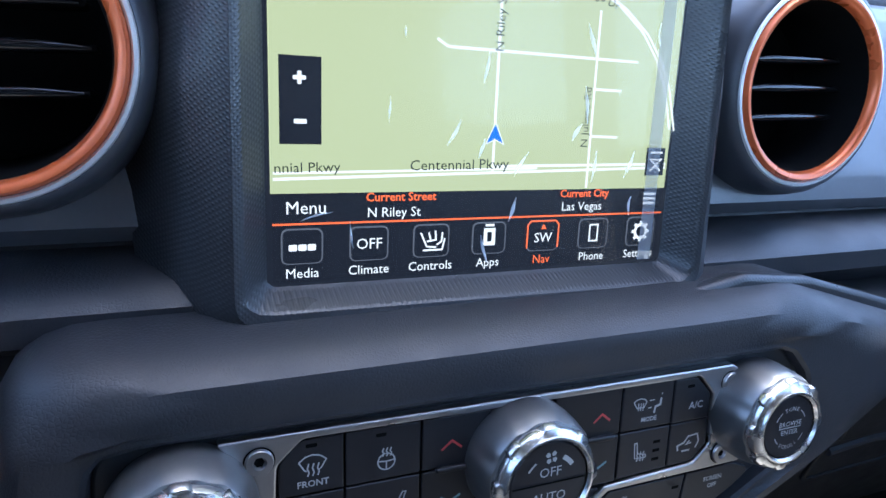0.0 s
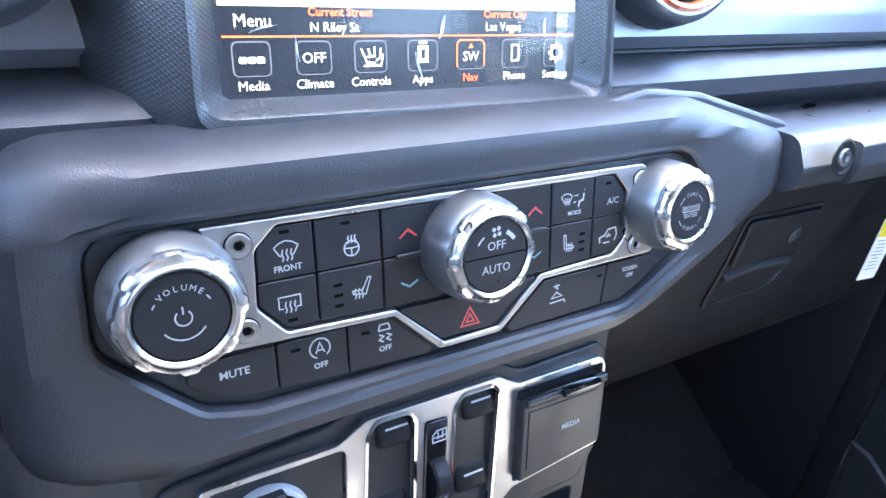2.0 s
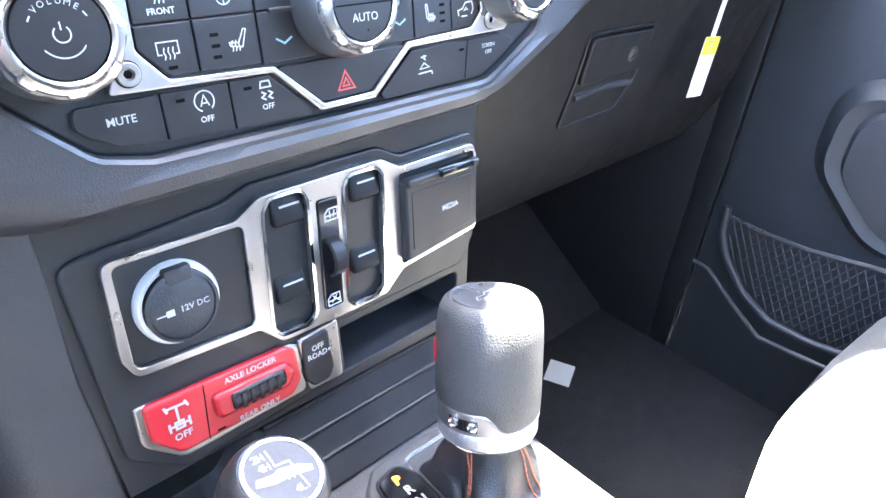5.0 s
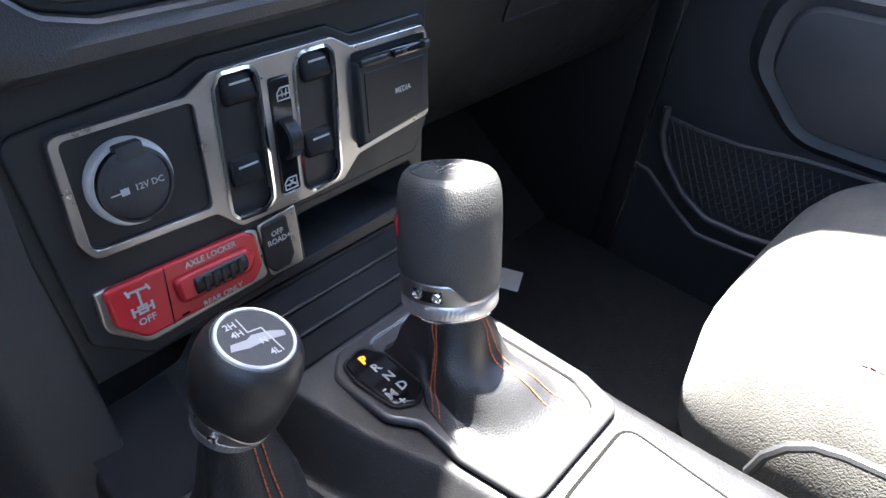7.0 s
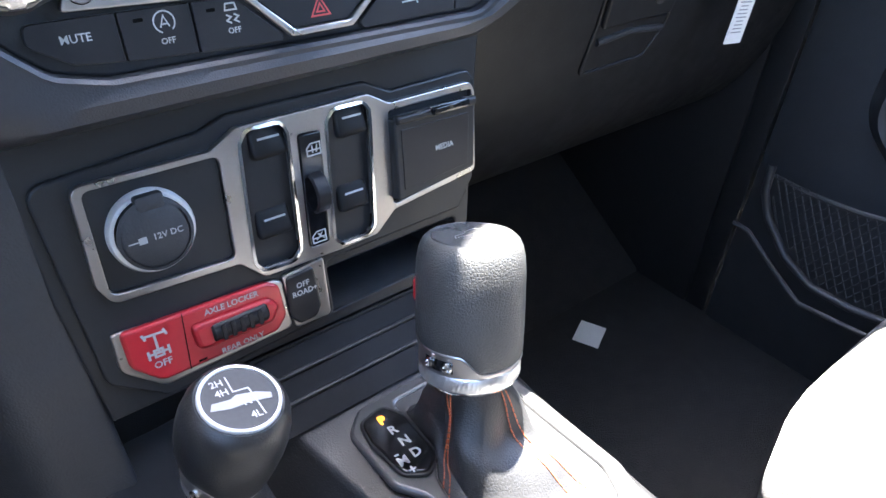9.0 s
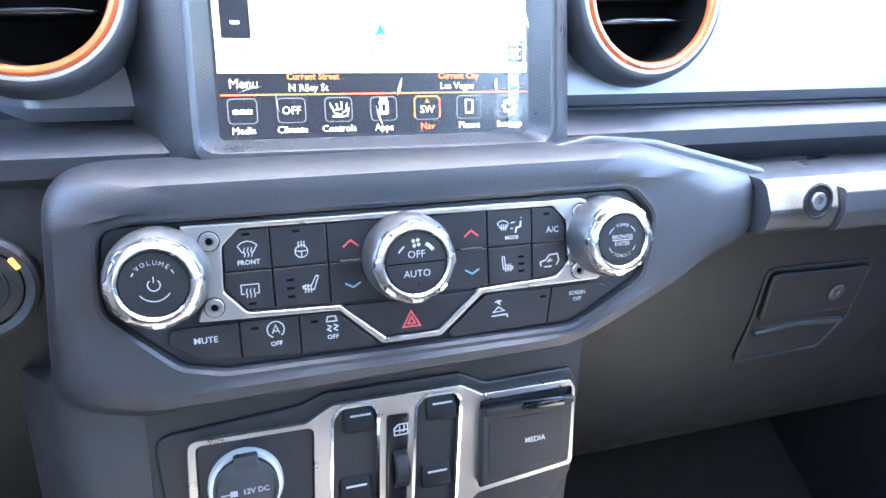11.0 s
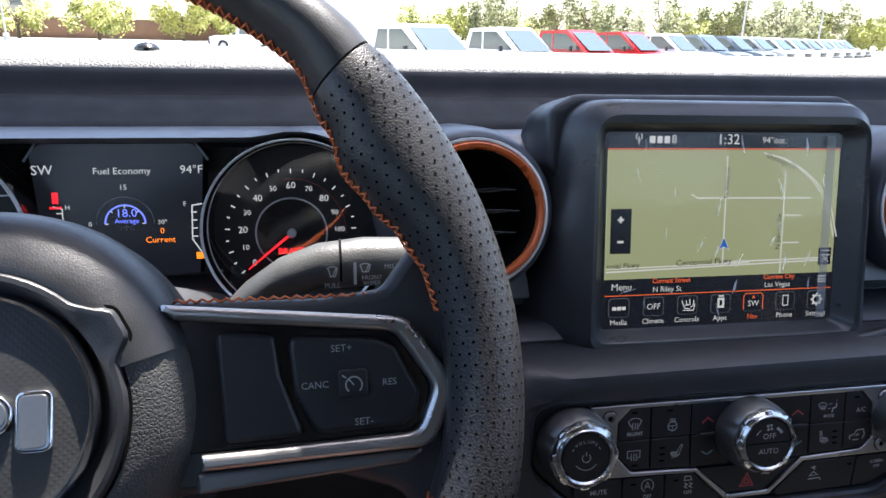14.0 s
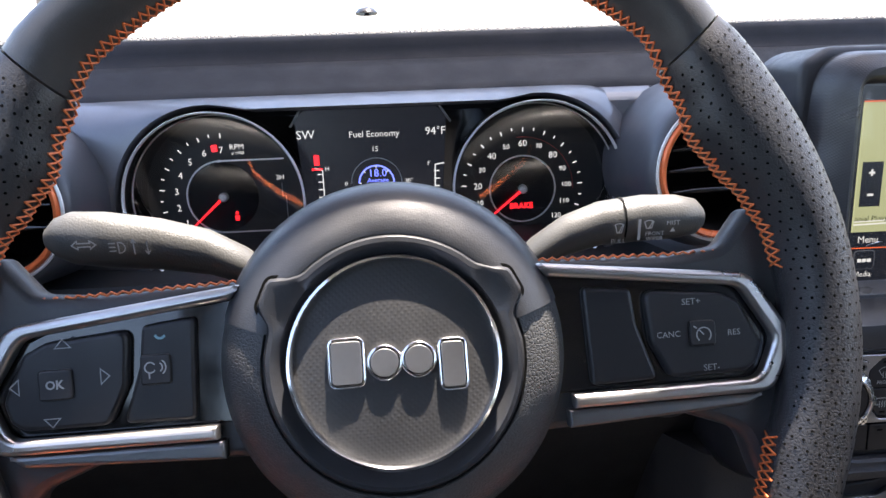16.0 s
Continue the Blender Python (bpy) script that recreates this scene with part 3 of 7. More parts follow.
part("grip", extruded(fillet([(-0.0565, 0.703, 0.004), (-0.059, 0.688, 0.006), (-0.055, 0.6745, 0.006), (-0.030, 0.671, 0.004), (-0.030, 0.703, 0.004)], 5), 0.282, 0.69), SOFT, bar)
BM = tilted(0.2575, -0.0560, 0.6970, 8)
part("bolt_well", lathe([(0.0110, 0.0030), (0.0114, 0.0040), (0.0100, 0.0044), (0.0092, 0.0030), (0.0, 0.0028)], 32), SWITCH, bar, "recessed dark bolt well", at=BM)
part("bolt", lathe([(0.0056, 0.001), (0.0056, 0.0044), (0.0050, 0.0052), (0.0030, 0.0052), (0.0026, 0.0034), (0.0, 0.0034)], 24), KNOBGREY, bar, "dull metal bolt", at=BM)

wallp = [(0.04, 0.70), (0.010, 0.69), (0.012, 0.66), (0.016, 0.635), (0.020, 0.612), (0.028, 0.565), (0.037, 0.515), (0.049, 0.475), (0.066, 0.440), (0.090, 0.408), (0.120, 0.382), (0.155, 0.364), (0.19, 0.358), (0.24, 0.36), (0.24, 0.70)]
# The footwell's shade is put into this wall by the darker console plastic
part("lower_dash", extruded(wallp, 0.09, 0.687), CONSOLE, dash)
glove = thing("glove_box_latch", "recessed black glove box latch with a lock", "latch", at=tilted(0.3150, 0.0200, 0.6145, -9.4))
gl_out = fillet(mm([(-5, 2, 8), (105, 0, 8), (104, -60, 8), (84, -91, 8), (-8, -93, 7), (-4, -45, 10)]))
gl_in = fillet(mm([(-1.5, -1.5, 7), (101.5, -3.5, 7), (100.5, -59, 7), (82, -87.5, 7), (-4, -89.5, 6), (-0.5, -45, 10)]))
part("latch_frame", plate([gl_out, gl_in], 0.0034, 0.0016, -0.001), CONSOLE, glove)
part("latch_well", fill(gl_in, 0.0006), CONSOLE, glove)
part("latch_handle", plate([fillet(mm([(0, -3, 6), (100, -5, 6), (99, -47, 6), (2, -49, 6)]))], 0.0050, 0.0024, 0.0), CONSOLE, glove)
part("finger_groove", tube(mm([(4, -62, 1), (50, -58, 0.5), (96, -62, 1)]), 0.0035, 8), PLASTIC, glove)
part("lock", moved(lathe([(0.0075, 0.004), (0.0075, 0.0062), (0.006, 0.0070), (0.003, 0.0068), (0.0025, 0.0058), (0.0, 0.0058)], 28), pose(0.072, -0.027, 0)), PLASTIC, glove, "dull dark lock")

# paper tag hanging from the grab bar
TM = Matrix.Translation((0.503, -0.004, 0.661)) @ pose(0, 0, 0, 90, 0, 0) @ pose(0, 0, 0, 0, 0, -6)
tag = thing("hang_tag", "white paper tag with a yellow stripe hanging on a strap", "paper tag", at=TM)
part("strap", plate([fillet(mm([(-5, 8), (5, 8), (5, -68), (-5, -68)]))], 0.0007, 0.0001), PAPER, tag)
part("tag_card", plate([fillet(mm([(-16, -66, 1.5), (16, -66, 1.5), (16, -128, 1.5), (-16, -128, 1.5)]))], 0.0009, 0.0001, 0.0005), PAPER, tag)
part("yellow_band", plate([fillet(mm([(-16, -66), (16, -66), (16, -84), (-16, -84)]))], 0.0003, 0.00005, 0.0014), YELLOW, tag, "yellow printed band")
for k in range(9):
    part("print_line", moved(plate([rect((21 - (k * 7) % 9) * MM, 0.0011)], 0.0001, 0.00002, 0.0015), pose(-0.001, -0.088 - 0.0036 * k, 0)), GREYPRINT, tag)
for k in range(3):
    part("print_line", moved(plate([rect((20 - 4 * k) * MM, 0.0016)], 0.0001, 0.00002, 0.0018), pose(0, -0.0702 - 0.0048 * k, 0)), GREYPRINT, tag)

# passenger door: speaker pod and net pocket
door = thing("door_trim", "black moulded door trim with speaker pod and net pocket", "door trim", at=Matrix.Translation((0.708, -0.028, -0.006)) @ pose(0, 0, 0, 90, 0, -90))
pod = fillet(mm([(64, 545, 60), (330, 560, 60), (350, 365, 90), (150, 362, 80), (64, 440, 60)]), 10)
pods = star(pod, 120, (0.20, 0.46))
part("speaker_pod", skin([at_z(swell(pods, 0.012), -0.003), at_z(pods, 0.016), at_z([(a + (0.20 - a) * 0.07, b + (0.46 - b) * 0.07) for a, b in pods], 0.025), at_z([(a + (0.20 - a) * 0.20, b + (0.46 - b) * 0.20) for a, b in pods], 0.021), at_z([(a + (0.20 - a) * 0.25, b + (0.46 - b) * 0.25) for a, b in pods], 0.033), at_z([(a + (0.20 - a) * 0.6, b + (0.46 - b) * 0.6) for a, b in pods], 0.036)], True, False, True), PLASTIC, door)
part("pocket_rim", tube([(-0.016, 0.348, 0.024), (-0.012, 0.310, 0.026), (0.005, 0.278, 0.028), (0.045, 0.236, 0.028), (0.088, 0.214, 0.028), (0.141, 0.213, 0.028), (0.19, 0.22, 0.028), (0.30, 0.235, 0.028)], 0.0055, 10), PLASTIC, door)
part("pocket_cord", tube([(-0.010, 0.333, 0.020), (0.04, 0.333, 0.026), (0.101, 0.338, 0.030), (0.175, 0.351, 0.030), (0.30, 0.362, 0.030)], 0.0035, 8), NET, door)
net = bmesh.new()
for i in range(32):
    for sgn in (-1, 1):
        pts = []
        for j in range(9):
            v = 0.218 + 0.12 * j / 8
            u = -0.03 + 0.0115 * i + sgn * 0.07 * (j / 8 - 0.5)
            if -0.008 + max(0, 0.285 - v) * 1.25 < u < 0.30:
                pts.append((u, v, 0.024 + 0.004 * math.sin(u * 30)))
        if len(pts) > 1:
            merge(net, tube(pts, 0.0012, 4))
part("pocket_net", net, NET, door, "diamond mesh net")
part("sill_edge", tube([(-0.030, 0.258, 0.044), (-0.006, 0.258, 0.048), (0.045, 0.222, 0.048), (0.089, 0.195, 0.048), (0.178, 0.202, 0.048), (0.30, 0.215, 0.048)], 0.0035, 8), PLASTIC, door)


# ---- touch screen ----
SM = tilted(0.0020, 0.0122, 0.8010, 10.8, -0.5)
half = [(-60, 91, 6), (-100, 91, 14), (-119, 81, 14), (-120.5, 44, 10), (-107, 27, 12), (-104.5, 13, 16), (-108, -6, 16), (-120, -18, 12), (-121, -62, 4)]
part("screen_shroud", plate([fillet(mm(half + [(-x, y, r) for x, y, r in half[::-1]]), 6)], 0.050, 0.005, -0.066), SOFT, dash, "moulded shoulder behind the screen, scooped round the vents", at=tilted(0.0, 0.0095, 0.802, 10.8))
screen = thing("touchscreen", "dash touchscreen showing a green map in a knurled black bezel", "touchscreen", at=SM)
r0 = star(rect(0.1745, 0.1305, 0.002), 240)
r1 = star(rect(0.1790, 0.1345, 0.006), 240)
r2 = star(fillet(mm([(-96, -70.5, 8), (96, -71, 8), (95, 69, 8), (-95, 69, 8)])), 240)
r3 = star(fillet(mm([(-100, -76, 10), (100, -76, 10), (99, 75.5, 18), (-99, 75.5, 18)])), 240)
r4 = star(fillet(mm([(-106, -79.5, 9), (108, -79.5, 9), (102, 83.2, 21), (-102, 83.2, 21)])), 240)
r5 = star(fillet(mm([(-111, -81, 10), (113, -81, 10), (112, 10, 20), (106, 86, 26), (-108, 86, 26), (-112, 10, 20)])), 240)
r6 = star(fillet(mm([(-130, -82, 12), (122, -82, 12), (126, -20, 20), (116, 20, 20), (112, 88, 30), (-116, 88, 30), (-121, 30, 16), (-134, 6, 20)])), 240)
part("bezel", skin([at_z(r0, -0.0005), at_z(r1, 0.0015), at_z(r2, 0.0105), at_z(swell(r2, 0.0015), 0.0122), at_z(r3, 0.0128), at_z(r4, 0.0076), at_z(r5, 0.001), at_z(r6, -0.028), at_z(swell(r6, 0.004), -0.075)]),
     HEXSKIN, screen, "chunky knurled plastic frame")
disp = part("display", plate([rect(0.176, 0.132)], 0.002, 0.0002, -0.0022), LCD_BLACK, screen, "lit display")


def on_screen(name, bm, m, label=""):
    return part(name, bm, m, disp, label)


on_screen("map_area", fill(mm([(-86, -31.6), (86, -31.6), (86, 54.0), (-86, 54.0)]), 0.0001), LCD_MAP, "pale green map")
Z1, Z2, Z3 = 0.0003, 0.0005, 0.0007
roads = [[(-0.1, 50), (-0.1, -25)], [(-25.5, 24.6), (-21, 22.0), (65, 21.2)], [(44.4, 40), (44.4, -31)], [(44.4, 9.4), (58, 9.2)], [(44.4, -9.6), (58, -9.8)], [(-85, -26.5), (85, -22.5)], [(-0.1, -22), (85, -21)]]
on_screen("road", lines([mm(r) for r in roads], 0.0011, Z1), LCD_ROAD)
on_screen("road", lines([mm([(-85, -24.4), (20, -22.8)])], 0.0009, Z1), LCD_ROAD)
for off in (0.0, 0.0026):
    on_screen("road", lines([[(x * MM + off, y * MM - off * 0.2) for x, y in ((27, 52), (41, 48.5), (54, 42), (66, 33), (74, 23), (80, 12), (85, -6))]], 0.0009, Z1), LCD_ROAD)
on_screen("road_label", words("N Riley St", 0.0052, 0.0002, 0.032, Z2, 90), LCD_DARK)
on_screen("road_label", words("N Juliano Rd", 0.0048, 0.0415, -0.002, Z2, 90), LCD_DARK)
on_screen("road_label", words("Centennial Pkwy", 0.0056, -0.014, -0.0215, Z2, 1, 1.1), LCD_DARK)
on_screen("road_label", words("nnial Pkwy", 0.0050, -0.073, -0.0225, Z2, 1, 1.1), LCD_DARK)
on_screen("road_label", words("Durango Dr", 0.0050, 0.041, 0.0462, Z2, -20), LCD_DARK)
on_screen("zoom_box", fill(mm([(-82.6, -14.3), (-68, -14.3), (-68, 15.5), (-82.6, 15.5)]), Z1), LCD_BLACK)
on_screen("plus_sign", merge(fill(mm([(-77.8, 7.6), (-73.4, 7.6), (-73.4, 9.0), (-77.8, 9.0)]), Z2), fill(mm([(-76.3, 6.1), (-74.9, 6.1), (-74.9, 10.5), (-76.3, 10.5)]), Z2)), LCD_WHITE)
on_screen("minus_sign", fill(mm([(-77.6, -7.2), (-73.2, -7.2), (-73.2, -5.6), (-77.6, -5.6)]), Z2), LCD_WHITE)
on_screen("position_arrow", fill(mm([(0, -5.2), (3.6, -13), (0, -11.4), (-3.6, -13)]), Z3), LCD_BLUE)
on_screen("arrow_edge", lines([mm([(0, -5.0), (3.8, -13.2), (0, -11.4), (-3.8, -13.2), (0, -5.0)])], 0.0006, Z3), LCD_WHITE)
on_screen("compass_box", fill(mm([(74, -26), (84, -26), (84, -14), (74, -14)]), Z2), LCD_BLACK)
on_screen("compass_mark", lines([mm([(76.5, -24), (82, -19), (76.5, -19), (82, -24)]), mm([(76, -16), (82.5, -16)])], 0.0009, Z3), LCD_WHITE)
on_screen("status_text", merge(words("8", 0.0078, -0.0395, 0.0606, Z1), lines([mm([(-57, 60.6), (-53, 60.6)]), mm([(-51.6, 60.6), (-48, 60.6)]), mm([(-46.6, 60.6), (-42.6, 60.6)])], 0.0046, Z1)), LCD_WHITE)
on_screen("antenna_icon", lines([mm([(-64.5, 57.6), (-64.5, 62.5)]), [(p[0], p[1]) for p in arc(0.0022, -60, 60, 6, -0.0645, 0.0625)], [(p[0], p[1]) for p in arc(0.0022, 120, 240, 6, -0.0645, 0.0625)]], 0.0007, Z1), LCD_WHITE)
on_screen("clock_text", words("1:32", 0.0098, 0.000, 0.0606, Z1), LCD_WHITE)
on_screen("temperature_text", words("94°out.", 0.0062, 0.0345, 0.0602, Z1), LCD_WHITE)
on_screen("divider", lines([mm([(-85.8, 54.6), (85.8, 54.6)])], 0.0008, Z2), LCD_ORANGE)
on_screen("divider", lines([mm([(-85.5, -42.6), (85.5, -42.6)])], 0.0007, Z2), LCD_ORANGE)
on_screen("menu_text", words("Menu", 0.0066, -0.0735, -0.0370, Z1), LCD_WHITE)
on_screen("heading_text", words("Current Street", 0.0046, -0.0515, -0.0335, Z1, 0, 1, "LEFT", 0.00008), LCD_ORANGE)
on_screen("street_text", words("N Riley St", 0.0052, -0.0510, -0.0393, Z1, 0, 1, "LEFT"), LCD_WHITE)
on_screen("heading_text", words("Current City", 0.0046, 0.0320, -0.0335, Z1, 0, 1, "LEFT", 0.00008), LCD_ORANGE)
on_screen("city_text", words("Las Vegas", 0.0052, 0.0330, -0.0390, Z1, 0, 1, "LEFT"), LCD_WHITE)
on_screen("list_icon", lines([mm([(75, -34.2 - 2 * k), (81, -34.2 - 2 * k)]) for k in range(3)], 0.0010, Z1), LCD_WHITE)
names = ("Media", "Climate", "Controls", "Apps", "Nav", "Phone", "Settings")
for i, nm in enumerate(names):
    x = -0.075 + 0.025 * i
    nav = nm == "Nav"
    on_screen("icon_box", fill(rect(0.0152, 0.0132, 0.0028, x, -0.0508), Z1), LCD_GREY)
    on_screen("icon_face", fill(rect(0.0140, 0.0122, 0.0024, x, -0.0509), Z2), LCD_BLACK)
    if nav:
        on_screen("icon_edge", lines([[(x - 0.0074, -0.0560), (x - 0.0074, -0.0462), (x - 0.0058, -0.0446), (x + 0.0058, -0.0446), (x + 0.0074, -0.0462), (x + 0.0074, -0.0560)]], 0.0007, Z2), LCD_ORANGE)
    on_screen("icon_label", words(nm, 0.0051, x, -0.0610, Z1), LCD_ORANGE if nav else LCD_WHITE)
    if nm == "Media":
        for k in range(3):
            on_screen("icon", fill(rect(0.0030, 0.0024, 0.0006, x - 0.0034 + 0.0034 * k, -0.0512), Z3), LCD_WHITE)
    elif nm == "Climate":
        on_screen("icon", words("OFF", 0.0058, x, -0.0510, Z3), LCD_WHITE)
    elif nm == "Controls":
        on_screen("icon", lines([[(x - 0.0045, -0.0475), (x - 0.002, -0.053), (x + 0.002, -0.0535)], [(x - 0.0012, -0.0475), (x - 0.0002, -0.0512)], [(x + 0.0015, -0.0468), (x + 0.0018, -0.0505), (x - 0.002, -0.0510)],
                                  [(x + 0.0022, -0.0525), (x + 0.0042, -0.0512), (x + 0.0045, -0.0475)], [(x - 0.0035, -0.0545), (x + 0.0045, -0.0545), (x + 0.0055, -0.0500)]], 0.0007, Z3), LCD_WHITE)
    elif nm == "Apps":
        on_screen("icon", lines([[(x - 0.0018, -0.0475), (x - 0.0018, -0.0530), (x + 0.0018, -0.0530), (x + 0.0018, -0.0475), (x - 0.0018, -0.0475)]], 0.0016, Z3), LCD_WHITE)
        on_screen("icon", lines([[(x - 0.002, -0.0455), (x + 0.002, -0.0455)]], 0.0010, Z3), LCD_WHITE)
    elif nav:
        on_screen("icon", words("SW", 0.0058, x, -0.0518, Z3), LCD_WHITE)
        on_screen("icon", fill([(x - 0.0013, -0.0480), (x + 0.0013, -0.0480), (x, -0.0458)], Z3), LCD_ORANGE)
    elif nm == "Phone":
        on_screen("icon", lines([[(x - 0.0020, -0.0470), (x - 0.0020, -0.0540), (x + 0.0020, -0.0540), (x + 0.0020, -0.0470), (x - 0.0020, -0.0470)]], 0.0007, Z3), LCD_WHITE)
    else:
        on_screen("icon", lines([[(q[0], q[1]) for q in circle(0.0030, 20, x, -0.0508)] + [(x + 0.0030, -0.0508)]], 0.0014, Z3), LCD_WHITE)
        on_screen("icon", lines([[(x + 0.0034 * math.cos(a * math.pi / 4), -0.0508 + 0.0034 * math.sin(a * math.pi / 4)), (x + 0.0047 * math.cos(a * math.pi / 4), -0.0508 + 0.0047 * math.sin(a * math.pi / 4))] for a in range(8)], 0.0014, Z3), LCD_WHITE)

film = part("screen_film", fill(rect(0.1716, 0.1276), 0.0014), FILM, screen, "creased clear protective film")
film.visible_shadow = False
tab = part("film_tab", fill(rect(0.0066, 0.1270, 0.0, 0.0772, 0.0), 0.0018), TAB, screen, "grey see-through edge strip of the film")
tab.visible_shadow = False
# Pale diffuse added over clear paints the glints on the film's creases
GLINT, gn, gp = nodes_of("painted_crease_glint")
gn.nodes.remove(gp)
clear, haze, both = (gn.nodes.new("ShaderNode" + k) for k in ("BsdfTransparent", "BsdfDiffuse", "AddShader"))
clear.inputs["Color"].default_value, haze.inputs["Color"].default_value = (0.75, 0.75, 0.75, 1), (0.60, 0.62, 0.65, 1)
gn.links.new(clear.outputs[0], both.inputs[0])
gn.links.new(haze.outputs[0], both.inputs[1])
gn.links.new(both.outputs[0], gn.nodes["Material Output"].inputs["Surface"])
for x, y, size, width, lean in ((-5.7, 15.5, 12, 1.3, -2), (40.5, 28, 14, 1.8, 14), (40, 3, 15, 1.5, 4), (-43.7, -1.3, 9, 0.9, 8), (-38, 26, 4, 1.0, 30), (64, -21, 12, 1.6, -18), (67, -39, 8, 1.4, -8),
                                (58, 56, 12, 1.8, 6), (10, 58, 12, 1.5, 5), (-2.5, -55, 12, 1.2, 10), (-18, -9, 11, 1.5, -22), (-6, -15, 8, 1.6, -4), (12, -21, 11, 1.2, -24), (9, -39, 10, 1.8, -26), (37, -8, 8, 2.0, -20),
                                (46, -22, 13, 1.3, -10), (-57, -47, 10, 0.8, 16), (-70, -40, 12, 0.7, -70), (74, 33, 9, 0.9, 6), (-64, 38, 8, 0.8, 20), (-61, 57, 7, 1.0, -8)):
    rows = []
    for k in range(7):
        u = k / 6 - 0.5
        w, bend = width * MM * (0.08 + 0.92 * math.cos(math.pi * u) ** 1.5) / 2, 0.9 * MM * math.sin(2.6 * u + x)
        rows.append([(bend - w, u * size * MM, 0.0), (bend + 0.2 * w, u * size * MM, 0.00035), (bend + w, u * size * MM, 0.0)])
    fold = part("film_crease", skin(rows, False), GLINT, screen, "raised crease, its glint painted as pale haze", pose(x * MM, y * MM, 0.0017, 0, 0, lean))
    fold.visible_shadow = False

# ---- climate panel ----
panel = thing("climate_panel", "black climate control panel with silver trim and three knobs", "control panel", at=HM)
part("backplate", plate([P], 0.006, 0.0015, -0.0095), DARKPANEL, panel, at=None)
trim_out = fillet(mm([(-108, 25.6, 1), (104, 25.0, 3), (112, 20, 3), (107, 8, 6), (105, -6, 6), (118, -19.5, 2), (114, -22.6, 2), (43.5, -23.2, 2), (18.5, -44.0, 3), (-13.5, -44.2, 3), (-35.0, -23.6, 2), (-104, -21.6, 1.5), (-98, -8, 8), (-97, 4, 8), (-102, 17, 6)]), 5)
trim_in = fillet(mm([(-81, 22.8, 4), (-89.5, 14.5, 4), (-90.5, -7.5, 4), (-80, -19.4, 4), (-34.2, -21.0, 1.5), (-11.6, -41.2, 2), (17.4, -41.0, 2), (42.0, -20.6, 1.5), (88, -18.6, 4), (95.5, -11, 3), (94.5, 13, 3), (86.5, 21.8, 4)]), 5)
trim = part("silver_trim", plate([trim_out, trim_in], 0.0045, 0.0008, -0.0038), SATIN, panel, "satin silver frame")
for x, y in ((-95, 17.6), (-95.4, -14.8), (102.8, 17.2), (102.0, -16.2)):
    b = part("bolt", lathe([(0.0046, 0.0), (0.0046, 0.0012), (0.0042, 0.0018), (0.0023, 0.0018), (0.0018, 0.0006), (0.0, 0.0005)], 24), SATIN, panel, "", pose(x * MM, y * MM, 0.0006))
    part("bolt_socket", lathe([(0.0046, 0.0003), (0.0051, 0.0003)], 24), HOLE, b)
    part("hex_recess", fill(circle(0.0018, 6), 0.0007), HOLE, b)


def button(pts, name="button", z=-0.0036, t=0.0032):
    return part(name, plate([fillet(mm(pts), 4)], t, 0.0005, z), BUTTON, panel)


def icon(ob, paths, w=0.55, m=None, z=-0.0003):
    part("symbol", lines([mm(p) for p in paths], w * MM, z), m or PRINT, ob)


def label(ob, body, size, x, y, m=None, z=-0.0003, turn=0.0):
    part("lettering", words(body, size * MM, x * MM, y * MM, z, turn, 1.0, "CENTER", 0.00006), m or PRINT, ob)


def led(ob, x, y):
    part("indicator", fill(rect(0.0038, 0.0014, 0.0005, x * MM, y * MM), -0.0003), HOLE, ob)


b = button([(-82, 22.0, 4), (-88.6, 14.6, 4), (-89, 2.0, .6), (-67.2, 2.0, .6), (-67.2, 22.0, .6)])
icon(b, [[(-82.3, 14.0), (-80.2, 15.6), (-77.7, 16.2), (-75.2, 15.6), (-73.1, 14.0), (-74.9, 10.9), (-75.8, 10.4)], [(-82.3, 14.0), (-80.5, 10.9), (-79.6, 10.4)]] + [[(-79.4 + 1.7 * k, 8.4), (-78.9 + 1.7 * k, 9.8), (-79.5 + 1.7 * k, 11.2), (-79.0 + 1.7 * k, 13.0)] for k in range(3)], 0.5)
label(b, "FRONT", 3.3, -77.6, 5.6)
led(b, -78, 19.6)
b = button([(-89.2, 1.2, .6), (-89.8, -6.6, 4), (-79.6, -17.8, 4), (-67.2, -18.0, .6), (-67.2, 1.2, .6)])
icon(b, [[(-80.6, -10.0), (-82.3, -10.0), (-82.3, -5.4), (-73.9, -5.4), (-73.9, -10.0), (-75.4, -10.0)]] + [[(-79.9 + 1.8 * k, -12.0), (-79.4 + 1.8 * k, -10.6), (-80.0 + 1.8 * k, -9.2), (-79.5 + 1.8 * k, -7.4)] for k in range(3)], 0.5)
led(b, -77.5, -15.2)
b = button([(-66.4, 22.0, .6), (-66.4, 2.0, .6), (-39.4, 2.0, .6), (-39.4, 22.0, .6)])
icon(b, [[(x * 1000, y * 1000) for x, y in circle(0.0031, 24, -0.0520, 0.0088)] + [(-48.9, 8.8)], [(-55.0, 9.2), (-52.9, 8.9), (-51.1, 8.9), (-49.0, 9.2)], [(-52, 8.8), (-52, 5.8)]] + [[(-53.4 + 1.4 * k, 10.8), (-52.9 + 1.4 * k, 11.8), (-53.5 + 1.4 * k, 12.8), (-53.0 + 1.4 * k, 14.0)] for k in range(3)], 0.5)
led(b, -54, 19.2)
b = button([(-66.4, 1.2, .6), (-66.4, -18.2, .6), (-39.4, -19.0, .6), (-39.4, 1.2, .6)])
